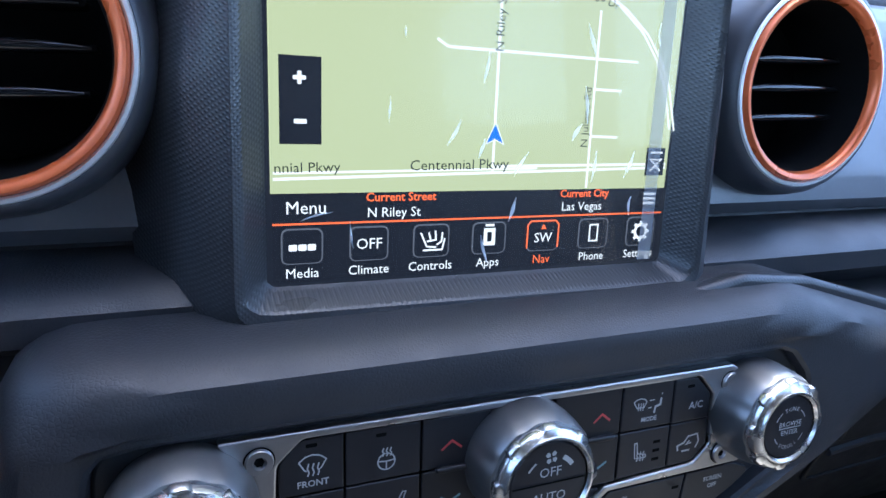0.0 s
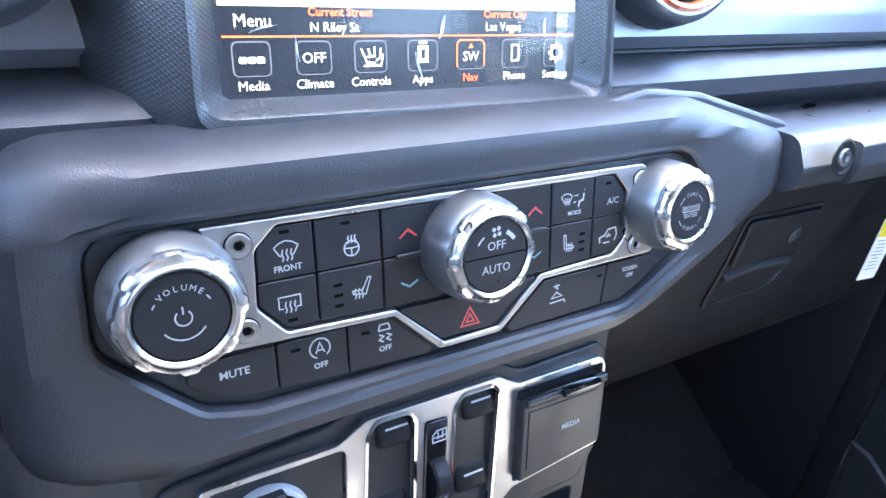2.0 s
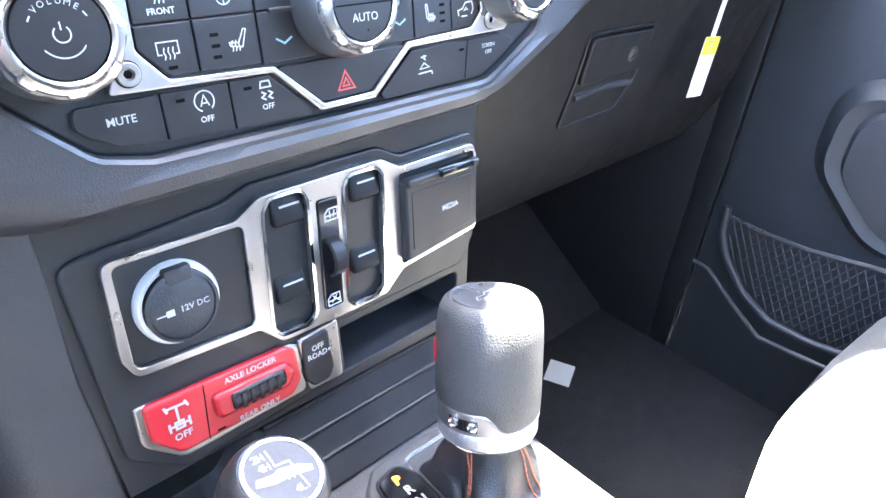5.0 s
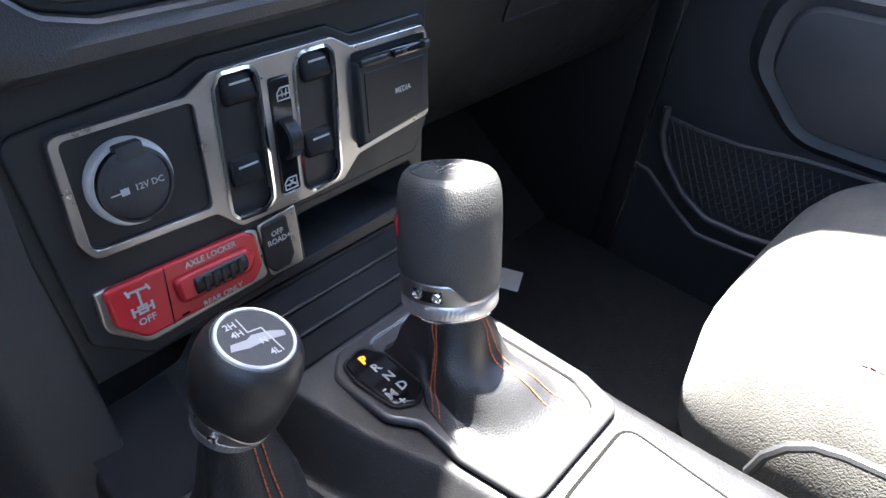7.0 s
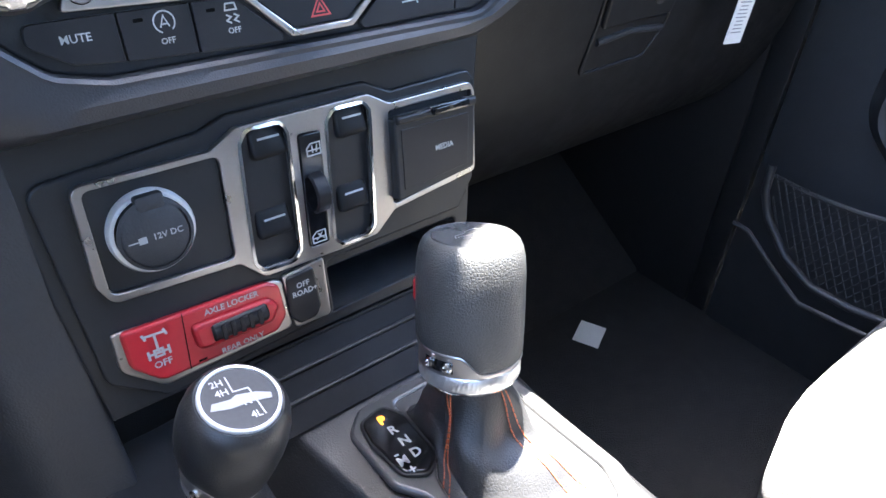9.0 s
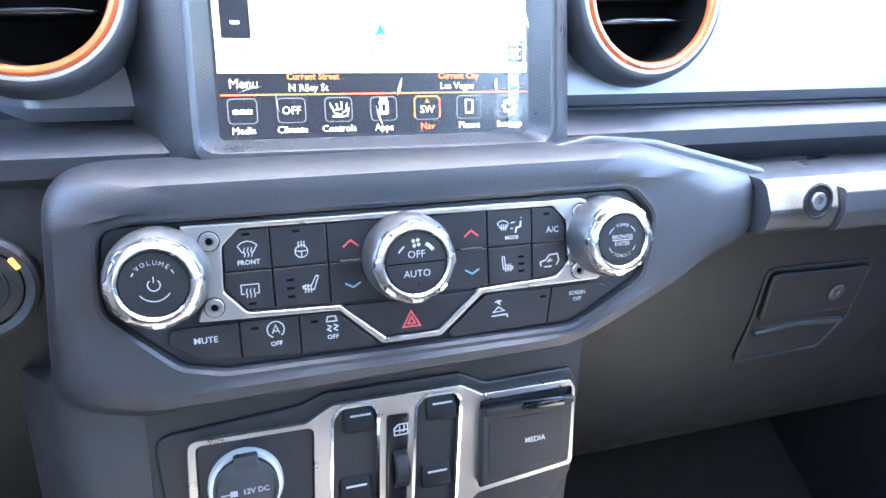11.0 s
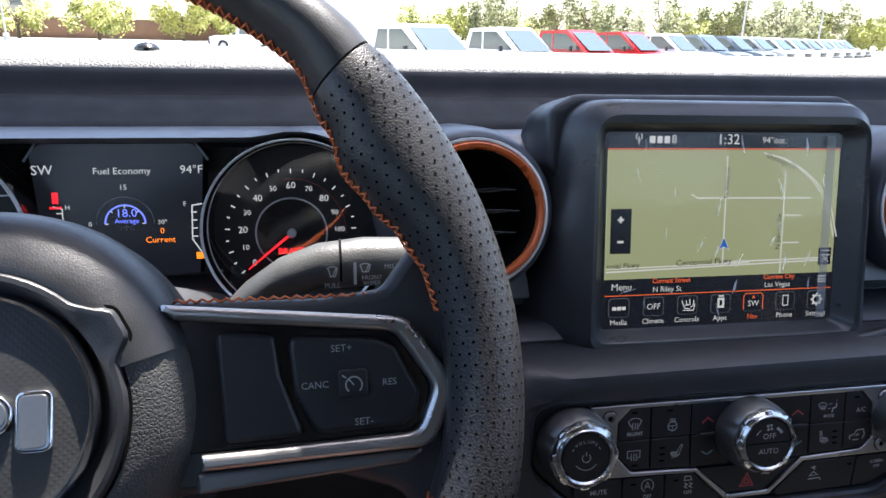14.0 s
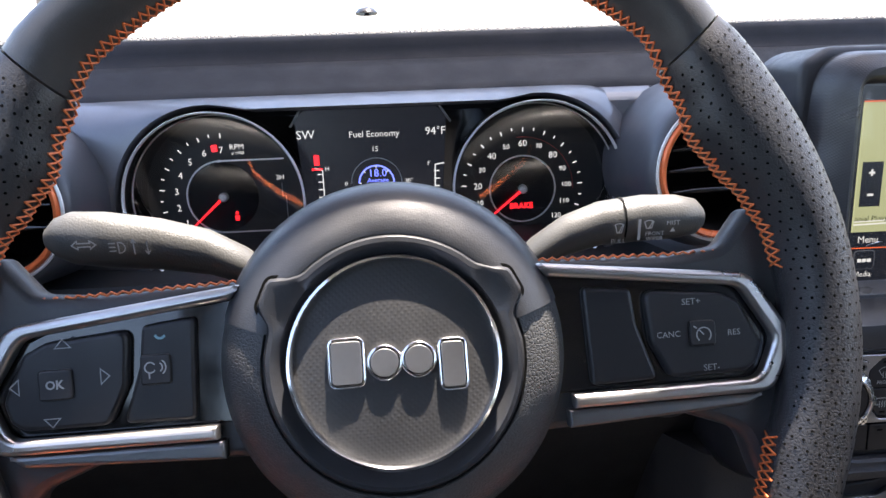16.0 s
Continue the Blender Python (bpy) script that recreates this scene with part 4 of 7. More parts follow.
icon(b, [[(-45.8, -4.2), (-44.6, -4.4), (-47.0, -11.2), (-52.4, -10.4), (-52.6, -9.0), (-48.4, -9.3), (-45.8, -4.2)]] + [[(-51.6 + 1.5 * k, -12.6), (-51.2 + 1.5 * k, -11.2), (-51.7 + 1.5 * k, -9.8), (-51.2 + 1.5 * k, -8.2)] for k in range(3)], 0.5)
for k in range(3):
    led(b, -58.6, -5.2 - 4.3 * k)
for sgn, m, y0, y1 in ((1, PRINTRED, 2.0, 22.0), (-1, PRINTBLUE, 1.2, -19.6)):
    b = button([(-38.6, y0, .6), (-38.6, y1, .6), (-12, y1, .6), (-12, y0, .6)])
    icon(b, [[(-31.2, 10.6 * sgn - 1.6 * sgn + (0 if sgn > 0 else -1)), (-27.2, 10.6 * sgn + 1.7 * sgn), (-23.2, 10.6 * sgn - 1.6 * sgn + (0 if sgn > 0 else -1))]], 0.9, m)
    b = button([(16, y0, .6), (16, y1, .6), (47.0, y1, .6), (47.0, y0, .6)])
    icon(b, [[(34.0, 10.2 * sgn - 1.6 * sgn + (0 if sgn > 0 else -1)), (38.0, 10.2 * sgn + 1.7 * sgn), (42.0, 10.2 * sgn - 1.6 * sgn + (0 if sgn > 0 else -1))]], 0.9, m)
for x in (-27, 37.5):
    part("rocker_ridge", plate([rect(0.013, 0.0020, 0.0009, x * MM, 0.0016)], 0.0022, 0.0007, -0.0008), BUTTON, panel)
b = button([(47.8, 22.0, .6), (47.8, 2.0, .6), (73.2, 2.0, .6), (73.2, 21.8, .6)])
icon(b, [[(53.2, 14.4), (54.6, 15.4), (56.6, 15.7), (58.6, 15.2), (59.6, 14.0), (58.4, 11.6), (54.8, 11.8), (53.2, 14.4)], [(55.6, 10.4), (55.6, 13.8)], [(56.8, 10.3), (56.8, 13.7)], [(58.0, 10.2), (58.0, 13.5)], [(61.0, 14.2), (63.6, 14.4)], [(60.6, 11.0), (62.4, 11.2)], [(67.2, 16.2), (67.3, 16.9)]], 0.5)
icon(b, [[(67.0, 14.8), (66.7, 11.8), (64.4, 11.2), (63.8, 8.4)]], 1.0)
label(b, "MODE", 2.8, 61.5, 6.0)
b = button([(74.0, 21.6, .6), (74.0, 1.6, .6), (94.0, 1.6, .6), (93.6, 13, 3), (86, 21.0, 3)])
label(b, "A/C", 4.6, 86.2, 8.4)
led(b, 82.5, 17.6)
b = button([(47.8, 1.2, .6), (47.8, -19.2, .6), (73.2, -18.4, .6), (73.2, 1.2, .6)])
icon(b, [[(55.6, -4.4), (56.8, -4.2), (57.4, -9.2), (61.8, -10.2), (61.8, -11.4), (56.2, -11.2), (55.6, -4.4)]] + [[(57.4 + 1.5 * k, -12.8), (57.8 + 1.5 * k, -11.4), (57.3 + 1.5 * k, -10.0), (57.8 + 1.5 * k, -8.4)] for k in range(3)], 0.5)
for k in range(3):
    led(b, 67.0, -5.2 - 4.0 * k)
b = button([(74.0, 1.0, .6), (74.0, -18.4, .6), (87.0, -18.0, 3), (94.4, -11.2, 3), (94.0, 1.0, .6)])
icon(b, [[(79, -12), (78.5, -9.5), (82, -8.5), (84, -5.8), (89, -5.4), (90, -9), (88.5, -12)], [(81, -12.4), (85.5, -12.4)], [(86, -9), (83, -9.6), (85, -8)]], 0.8)
b = button([(-33.0, -22.0, 1), (-11.4, -40.6, 2), (17.0, -40.4, 2), (41.0, -21.6, 1)], z=-0.0042)
icon(b, [[(-1.9, -37.2), (7.7, -37.2), (2.9, -28.8), (-1.9, -37.2)], [(0.9, -35.6), (4.9, -35.6), (2.9, -32.0), (0.9, -35.6)]], 0.8, PRINTRED, -0.0009)
b = button([(-117, -24.2, 3), (-85.4, -24.2, .6), (-85.4, -42.6, .6), (-104, -40.8, 6), (-118, -32, 4)], z=-0.0044)
label(b, "MUTE", 4.4, -101, -31.4, z=-0.0011)
b = button([(-84.6, -24.2, .6), (-56.2, -24.2, .6), (-56.2, -44.2, .6), (-84.6, -42.7, .6)], z=-0.0044)
icon(b, [arc(4.2, -50, 250, 18, -67.6, -30.0), [(-69.4, -32), (-67.6, -27.6), (-65.8, -32)], [(-69, -30.8), (-66.2, -30.8)]], 0.6, None, -0.0011)
label(b, "OFF", 3.4, -67.6, -37.4, z=-0.0011)
led(b, -77.6, -28.0)
b = button([(-55.4, -24.2, .6), (-37.6, -24.2, 1), (-17.0, -42.6, 2), (-18, -45.6, 1), (-55.4, -44.4, .6)], z=-0.0044)
icon(b, [[(-41.4, -26.6), (-37.4, -26.6), (-36.8, -29.2), (-42, -29.2), (-41.4, -26.6)], [(-41.8, -31), (-39.8, -32), (-41.8, -33.4), (-39.8, -34.6)], [(-38.4, -31), (-36.4, -32), (-38.4, -33.4), (-36.4, -34.6)]], 0.7, None, -0.0011)
label(b, "OFF", 3.4, -39.2, -37.6, z=-0.0011)
led(b, -48.2, -28.2)
b = button([(23.0, -43.6, 2), (45.4, -25.0, 1), (85.6, -25.0, .6), (82.2, -45.4, .6), (26, -46.6, 1)], z=-0.0044)
icon(b, [[(49, -37.6), (58, -37.2), (58.5, -39)], [(50, -35.4), (53, -32.6), (56.5, -35), (50, -35.4)], [(52.4, -30), (54, -31.2), (53, -28.6)], [(51, -29.6), (55, -29.2)]], 0.7, None, -0.0011)
led(b, 80, -29.4)
b = button([(86.4, -25.0, .6), (112, -24.6, 2), (126, -29, 4), (112, -38, 5), (96, -45.4, 4), (83.0, -45.4, .6)], z=-0.0044)
label(b, "SCREEN", 3.0, 102, -29.8, z=-0.0011)
label(b, "OFF", 3.0, 102, -33.4, z=-0.0011)


def knob(x, y, cap_r, base_r, cap_m):
    """A rotary knob: fluted metal skirt, bright ring with eight lugs, black cap."""
    n = 128

    def flutes(th, i):
        return 1 - (0.030 * max(0.0, -math.cos(8 * th)) ** 2 if i >= 3 else 0.0)

    k = part("knob", lathe([(base_r * 0.97, -0.004), (base_r, -0.001), (base_r, 0.003), (base_r * 0.985, 0.009), (base_r * 0.950, 0.0140), (base_r * 0.905, 0.0162), (base_r * 0.86, 0.0166)], n, flutes), KNOBGREY, panel, "dark metallic skirt with bright lugged rim", pose(x * MM, y * MM, 0))

    def tabs(th, i):
        w = min(1.0, max(0.0, (math.cos(8 * th) - 0.35) * 4.0))
        return 1 + 0.060 * w * w * (3 - 2 * w) if i in (1, 2, 3) else 1

    ri = cap_r + 0.0024
    part("lugged_ring", lathe([(base_r * 0.845, 0.0150), (base_r * 0.855, 0.0168), (base_r * 0.850, 0.0186), (base_r * 0.825, 0.0198), (ri + 0.0002, 0.0206), (ri - 0.0006, 0.0216), (ri - 0.0013, 0.0217), (cap_r + 0.0002, 0.0206)], 192, tabs), RINGSILVER, k, "bright ring with eight small tabs")
    part("cap", lathe([(cap_r, 0.0185), (cap_r, 0.0199), (cap_r - 0.0006, 0.0205), (0.0, 0.0207)], 64), cap_m, k, "black cap")
    return k


Zc = 0.0209
k = knob(-118.7, 3.4, 0.0150, 0.0235, BUTTON)
part("lettering", arc_words("VOLUME", 0.0029, 0.0098, 90, Zc, 15.5), PRINT, k)
part("symbol", lines([arc(0.0026, -230, 50, 16, 0, -0.0002), [(0, 0.0010), (0, 0.0036)]], 0.0005, Zc), PRINT, k)
part("symbol", lines([arc(0.0076, 215, 325, 14), arc(0.0098, 27, 38, 4), arc(0.0098, 142, 153, 4)], 0.0005, Zc), PRINT, k)
k = knob(1.6, 1.6, 0.0158, 0.0235, BUTTON)
part("split", fill(mm([(-15, -0.35), (15, -0.35), (15, 0.35), (-15, 0.35)]), Zc), HOLE, k)
part("lettering", words("OFF", 0.0052, 0, 0.0042, Zc), PRINT, k)
part("lettering", words("AUTO", 0.0050, 0, -0.0056, Zc), PRINT, k)
blades = fill([(0.0004, 0.0004), (0.0016, 0.0006), (0.0020, 0.0016), (0.0010, 0.0024), (0.0, 0.0016)], Zc)
for turn in (90, 180, 270):
    merge(blades, moved(fill([(0.0004, 0.0004), (0.0016, 0.0006), (0.0020, 0.0016), (0.0010, 0.0024), (0.0, 0.0016)], Zc), pose(0, 0, 0, 0, 0, turn)))
part("symbol", moved(blades, pose(0, 0.0100, 0)), PRINT, k)
part("symbol", merge(lines([arc(0.0105, 125, 148, 6)], 0.0007, Zc), lines([arc(0.0105, 62, 34, 6)], 0.0018, Zc)), PRINT, k)
part("indicator", fill(circle(0.0005, 10, 0.0008, -0.0110), Zc), HOLE, k)
k = knob(117.6, 3.0, 0.0142, 0.0228, BUTTON)
part("lettering", words("BROWSE", 0.0032, 0, 0.0017, Zc), PRINT, k)
part("lettering", words("ENTER", 0.0032, 0, -0.0021, Zc), PRINT, k)
part("symbol", lines([[(-0.0062, 0.0), (0.0062, 0.0)], arc(0.0088, 25, 55, 6), arc(0.0088, 125, 155, 6), arc(0.0088, 205, 228, 6), arc(0.0088, 312, 335, 6)], 0.0004, Zc), PRINT, k)
part("lettering", arc_words("TUNE", 0.0026, 0.0084, 90, Zc, 15), PRINT, k)
part("lettering", arc_words("SCROLL", 0.0024, 0.0088, 270, Zc, 12, inside=True), PRINT, k)


# ---- lower switch panel ----
sw = thing("switch_panel", "black switch panel in a satin silver frame below the climate panel", "switch panel", at=LM)
t_out = fillet(mm([(-116.5, 46.5, 6), (-54, 46.5, 5), (-39, 54.5, 6), (37, 55, 6), (50, 47.5, 5), (110, 47.5, 5), (113, 41, 3), (110, -8, 5), (46, -14.5, 5), (32, -25.5, 6), (8, -26.5, 4), (-40, -25.5, 6), (-52, -13.5, 5), (-114, -10.5, 7), (-119, 0, 6)]), 6)
h_dc = fillet(mm([(-112.5, 43.5, 4), (-50, 43.5, 4), (-53.5, -9.5, 4), (-114, -6.5, 5)]), 5)
h_s1 = fillet(mm([(-34.5, 52, 4), (-17, 52, 4), (-13.5, 47.5, 4), (-17.5, -17.5, 5), (-22.5, -22.2, 4), (-40, -21.2, 4), (-44, -16, 5), (-39, 46, 5)]), 5)
h_s3 = fillet(mm([(14.5, 51.4, 4), (33, 51.4, 4), (36.5, 46.5, 4), (30.5, -19.5, 4), (25.5, -23.4, 4), (8.5, -23.4, 4), (4, -18.5, 4), (9.5, 46, 4)]), 5)
h_mid = fillet(mm([(-8, 43.5, 2), (5, 43, 2), (0.4, -18.5, 2), (-12.2, -18.5, 2)]), 4)
h_md = fillet(mm([(49, 43, 2), (110.5, 43.2, 2), (107, -4.0, 3), (45.5, -11.5, 3)]), 4)
part("silver_frame", plate([t_out, h_dc, h_s1, h_s3, h_mid, h_md], 0.0050, 0.0006, -0.0005), SATIN, sw, "satin silver frame")
for hole in (h_s1, h_s3):
    hs = star(hole, 90, (sum(p[0] for p in hole) / len(hole), sum(p[1] for p in hole) / len(hole)))
    part("bright_lip", skin([at_z(hs, 0.0035), at_z(swell(hs, 0.0013), 0.0050), at_z(swell(hs, -0.0004), 0.0054), at_z(swell(hs, -0.0009), 0.0038)]), CHROME, sw, "bright rounded lip")
    part("switch_well", skin([at_z(hs, 0.002), at_z(hs, -0.012)], True, False, True), VENTBLACK, sw)
part("outlet_plate", plate([h_dc], 0.003, 0.0006, -0.0012), DARKPANEL, sw)
out = part("power_outlet", lathe([(0.0200, 0.0), (0.0200, 0.0035), (0.0190, 0.0050), (0.0172, 0.0052), (0.0168, 0.0020)], 64), GAUGERING, sw, "bright outlet ring", pose(-0.0885, 0.0180, 0.0016))
part("outlet_cap", lathe([(0.0155, 0.001), (0.0160, 0.0050), (0.0156, 0.0086), (0.0140, 0.0096), (0.0, 0.0098)], 56), PLASTIC, out, "black socket cap")
part("cap_hinge", moved(block(0.013, 0.008, 0.006, 0.0015), pose(0.001, 0.0150, 0.0068)), PLASTIC, out)
part("cap_rim", lathe([(0.0158, 0.0070), (0.0172, 0.0080), (0.0172, 0.0090), (0.0156, 0.0096)], 56), PLASTIC, out)
part("lettering", words("12V DC", 0.0042, 0.0050, -0.0006, 0.0100, 0, 1.0, "CENTER", 0.00008), PRINT, out)
part("symbol", merge(lines([mm([(-13, -0.8), (-6, -0.8)])], 0.0006, 0.0100), fill(mm([(-8.4, -2.3), (-4.6, -2.3), (-4.6, 0.9), (-8.4, 0.9)]), 0.0100)), PRINT, out)
for cx, vs in ((-0.0237, ((46.5, 19.5), (5.0, -22))), (0.0253, ((46.0, 19.0), (4.6, -22)))):
    for hi, lo in vs:
        lean = -0.0065 * (1 - (hi + lo) / 60)
        s = part("window_switch", moved(block(0.0205, 0.0165, 0.013, 0.003, 3), pose(0, 0, 0, -14)), SWITCH, sw, "", pose(cx + lean * 0.55, (hi - 4) * MM, -0.0035))
        part("mark", moved(lines([mm([(-6, 0), (6, 0)])], 0.0011), pose(0, 0.0035, 0.0073, -14)), PRINT, s)
    part("switch_divider", moved(block(0.024, 0.004, 0.008, 0.0012), pose(cx - 0.0016, 0.0150, -0.005)), GLOSS, sw)
midp = part("centre_plate", plate([h_mid], 0.0050, 0.0008, 0.0005), GLOSS, sw, "gloss black centre plate")
part("dimmer_wheel", moved(lathe([(0.0105, -0.0045), (0.0118, -0.0035), (0.0118, 0.0035), (0.0105, 0.0045)], 40, lambda th, i: 1 + 0.025 * math.cos(14 * th)), pose(-0.0022, 0.0110, 0.0020, 0, 90, 0)), BUTTON, sw, "ribbed black thumb wheel")
for y0, x0, crossed in ((0.0345, -0.0005, False), (-0.0135, -0.0058, True)):
    g = [(-4.2, -3), (-4.2, 0.8), (-1.6, 3.2), (3.8, 3.2), (3.8, -3), (-4.2, -3)]
    part("symbol", lines([[(x0 + a * MM, y0 + b * MM) for a, b in g], [(x0 - 0.0042, y0 - 0.0004), (x0 + 0.0038, y0 - 0.0004)], [(x0 - 0.0010, y0 + 0.0022), (x0 + (0.003 if crossed else -0.001), y0 - 0.0018)], [(x0 + (-0.002 if crossed else 0.001), y0 - 0.0018), (x0 + 0.002, y0 + 0.0022)]], 0.0008, 0.0057), PRINT, midp)
md = part("media_cover", plate([fillet(mm([(48, 39, 2), (108, 39, 2), (104.5, -2.5, 2.5), (45.5, -8.5, 2.5)]), 4)], 0.0100, 0.0016, 0.0005), DARKPANEL, sw, "flip-up media port cover")
part("cover_lip", plate([fillet(mm([(49, 40.8, 2), (108.5, 40.6, 2), (108, 35, 2), (49, 35.4, 2)]), 4)], 0.0050, 0.0018, 0.0075), BUTTON, md)
part("finger_tab", moved(block(0.027, 0.0042, 0.008, 0.001), pose(0.0865, 0.0388, 0.0115)), GLOSS, md)
part("cover_panel", plate([fillet(mm([(52, 32.5, 1), (102, 32, 1), (99, 1, 1), (50.5, -2.5, 1)]), 4)], 0.0008, 0.0003, 0.0102), BUTTON, md)
part("lettering", words("MEDIA", 0.0046, 0.0815, 0.0165, 0.0112, 0, 1.0, "CENTER", 0.0001), PRINT, md)

# ---- axle locker switch ----
ax = thing("axle_locker_switch", "red axle locker switch plate with a black rocker", "switch", at=LM)
ro = fillet(mm([(-116.5, -26.5, 3), (-41, -29.0, 4), (-34, -33.0, 5), (-33, -52, 5), (-40, -59.5, 5), (-104, -59.5, 9), (-116.5, -46, 9)]), 6)
so = fillet(mm([(-120, -26.5, 3), (-117, -26.3, 2), (-100, -27.5), (-36, -30, 2), (-31, -33), (-30, -62, 4), (-103, -64, 10), (-121, -47, 10)]), 6)
part("silver_edge", plate([so], 0.0030, 0.0012, -0.0005), SATIN, ax, "satin silver edge")
part("red_plate", plate([ro], 0.0050, 0.0018, -0.0002), RED, ax, "red plate")
part("division", fill(mm([(-87.2, -27.5), (-86.6, -27.5), (-89.4, -59), (-90.0, -59)]), 0.0050), HOLE, ax)
part("rocker_base", plate([fillet(mm([(-85, -35.5, 4), (-42, -36.5, 5), (-37, -43, 4), (-42, -51.5, 5), (-84, -50.5, 5)]), 5)], 0.006, 0.0028, 0.002), RED, ax)
rk = part("rocker", moved(lathe([(0.0, -0.0155), (0.0052, -0.0155), (0.0060, -0.0145), (0.0060, 0.0145), (0.0052, 0.0155), (0.0, 0.0155)], 28), pose(-0.0600, -0.0432, 0.0046, 0, 90, 0)), BUTTON, ax, "ribbed black rocker")
for k in range(5):
    part("rib", moved(block(0.0024, 0.009, 0.0010, 0.0004), pose(-0.0700 + 0.005 * k, -0.0432, 0.0104)), BUTTON, rk)
part("lettering", words("AXLE LOCKER", 0.0046, -0.0615, -0.0322, 0.0052, -1, 1.0, "CENTER", 0.0001), PRINT, ax)
part("lettering", words("REAR ONLY", 0.0045, -0.0605, -0.0568, 0.0052, 0, 1.0, "CENTER", 0.0001), PRINT, ax)
part("lettering", words("OFF", 0.0052, -0.1015, -0.0492, 0.0052, 0, 1.0, "CENTER", 0.0001), PRINT, ax)
part("symbol", lines([mm(p) for p in ([(-107, -32.0), (-97, -32.6)], [(-107.6, -30.4), (-106.4, -34)], [(-97.4, -31), (-96, -34.6)], [(-102, -32.4), (-102, -42)], [(-107, -42.6), (-97, -42.8)], [(-107, -40.2), (-107, -45.4)], [(-97, -40.2), (-97, -45.4)], [(-104, -41), (-104, -44.6), (-100, -44.6), (-100, -41), (-104, -41)])], 0.0013, 0.0052), PRINT, ax)
part("indicator", fill(mm([(-85, -57.2), (-80.6, -57.2), (-80.6, -56.0), (-85, -56.0)]), 0.0052), HOLE, ax)
offr = thing("off_road_button", "black push button in a silver frame on the fascia", "button", at=LM)
part("silver_frame", plate([fillet(mm([(-31, -30, 2), (-4.5, -27.5, 2), (-5.5, -64, 3), (-29, -63.5, 4)]), 5)], 0.0034, 0.0010, -0.0004), SATIN, offr)
bt = part("push_button", plate([fillet(mm([(-29.5, -31, 3), (-12, -30, 3), (-11, -55, 5), (-15, -61, 4), (-26, -61.5, 4), (-31, -55, 5)]), 5)], 0.0045, 0.0015, 0.0), BUTTON, offr)
part("lettering", words("OFF", 0.0046, -0.0205, -0.0378, 0.0047, 0, 1.0, "CENTER", 0.00012), PRINT, bt)
part("lettering", words("ROAD+", 0.0046, -0.0200, -0.0425, 0.0047, 0, 1.0, "CENTER", 0.00012), PRINT, bt)

# ---- start button ----
st = thing("start_button", "round black push start button with an orange light", "button", at=tilted(-0.2045, -0.0080, 0.6715, 8))
part("ring", lathe([(0.0265, -0.002), (0.0265, 0.0030), (0.0245, 0.0045), (0.0205, 0.0040), (0.0195, 0.0010)], 56), PLASTIC, st)
part("face", lathe([(0.0195, 0.0), (0.0192, 0.0030), (0.0175, 0.0038), (0.0, 0.0040)], 56), DARKPANEL, st)
part("button_cap", lathe([(0.0135, 0.003), (0.0133, 0.0055), (0.0120, 0.0060), (0.0, 0.0062)], 48), BUTTON, st)
for k, w in enumerate(("START", "ENGINE", "STOP")):
    part("lettering", words(w, 0.0040, 0, 0.0046 - 0.0046 * k, 0.0064, 0, 1.15), GREYPRINT, st)
part("lettering", words("RUN", 0.0026, 0, -0.0165, 0.0042), GREYPRINT, st)
part("indicator", moved(fill(rect(0.0026, 0.0062, 0.0008), 0.0), pose(0.0172, 0.0112, 0.0046, 0, 0, 32)), GLOW_AMBER, st, "orange lit lamp")

# ---- air vents ----
def vent():
    v = thing("air_vent", "round air vent with an orange ring and black slats", "air vent", group="dash vents")
    part("housing", lathe([(0.0600, -0.070), (0.0578, -0.040), (0.0562, -0.018), (0.0542, -0.006), (0.0524, 0.001), (0.0504, 0.0042), (0.0486, 0.0050), (0.0472, 0.0042)], 88), VENTGREY, v, "dark grey outer housing")
    part("fine_ring", lathe([(0.0484, 0.0046), (0.0478, 0.0056), (0.0465, 0.0058), (0.0458, 0.0050)], 88), GAUGERING, v, "thin grey ring")
    part("orange_ring", lathe([(0.0459, 0.0030), (0.0454, 0.0064), (0.0444, 0.0076), (0.0428, 0.0074), (0.0416, 0.0062), (0.0410, 0.0044), (0.0408, 0.0030)], 128), ORANGE, v, "orange metallic ring")
    # Barrel and flap are near-black: the vent's inner shade is in their colour
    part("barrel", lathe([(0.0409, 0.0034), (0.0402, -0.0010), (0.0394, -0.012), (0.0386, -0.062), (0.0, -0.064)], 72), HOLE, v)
    for z in (0.0135, -0.0005, -0.0150):
        half = math.sqrt(0.0385 ** 2 - z * z) - 0.003
        s = part("slat", moved(block(half * 2, 0.0026, 0.018, 0.0010), pose(0, z, -0.0180, 0, 0, 1.5)), VENTBLACK, v)
        part("slat_edge", tube([(-half + 0.002, z - half * 0.026, -0.0088), (-half * 0.5, z - half * 0.013 + 0.0006, -0.0080), (half * 0.5, z + half * 0.013 + 0.0006, -0.0080), (half - 0.002, z + half * 0.026, -0.0088)], [0.0008, 0.0021, 0.0021, 0.0008], 10), GLOSS, s)
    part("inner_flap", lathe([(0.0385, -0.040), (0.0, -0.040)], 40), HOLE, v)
    return v


v0 = vent()
v0.matrix_basis = tilted(-0.1710, 0.0220, 0.8145, 10)
copy_thing(v0, tilted(0.1770, 0.0240, 0.8130, 10))
copy_thing(v0, tilted(-0.6420, 0.0280, 0.8080, 10))

# ---- instrument cluster ----
cl = thing("instrument_cluster", "two round gauges with a colour display between them", "gauges", at=GM)
part("mask", skin([at_z(swell(opening, 0.002), -0.014), at_z(swell(opening, -0.004), -0.016)], True, False, True), GLOSS, cl, "gloss black mask")


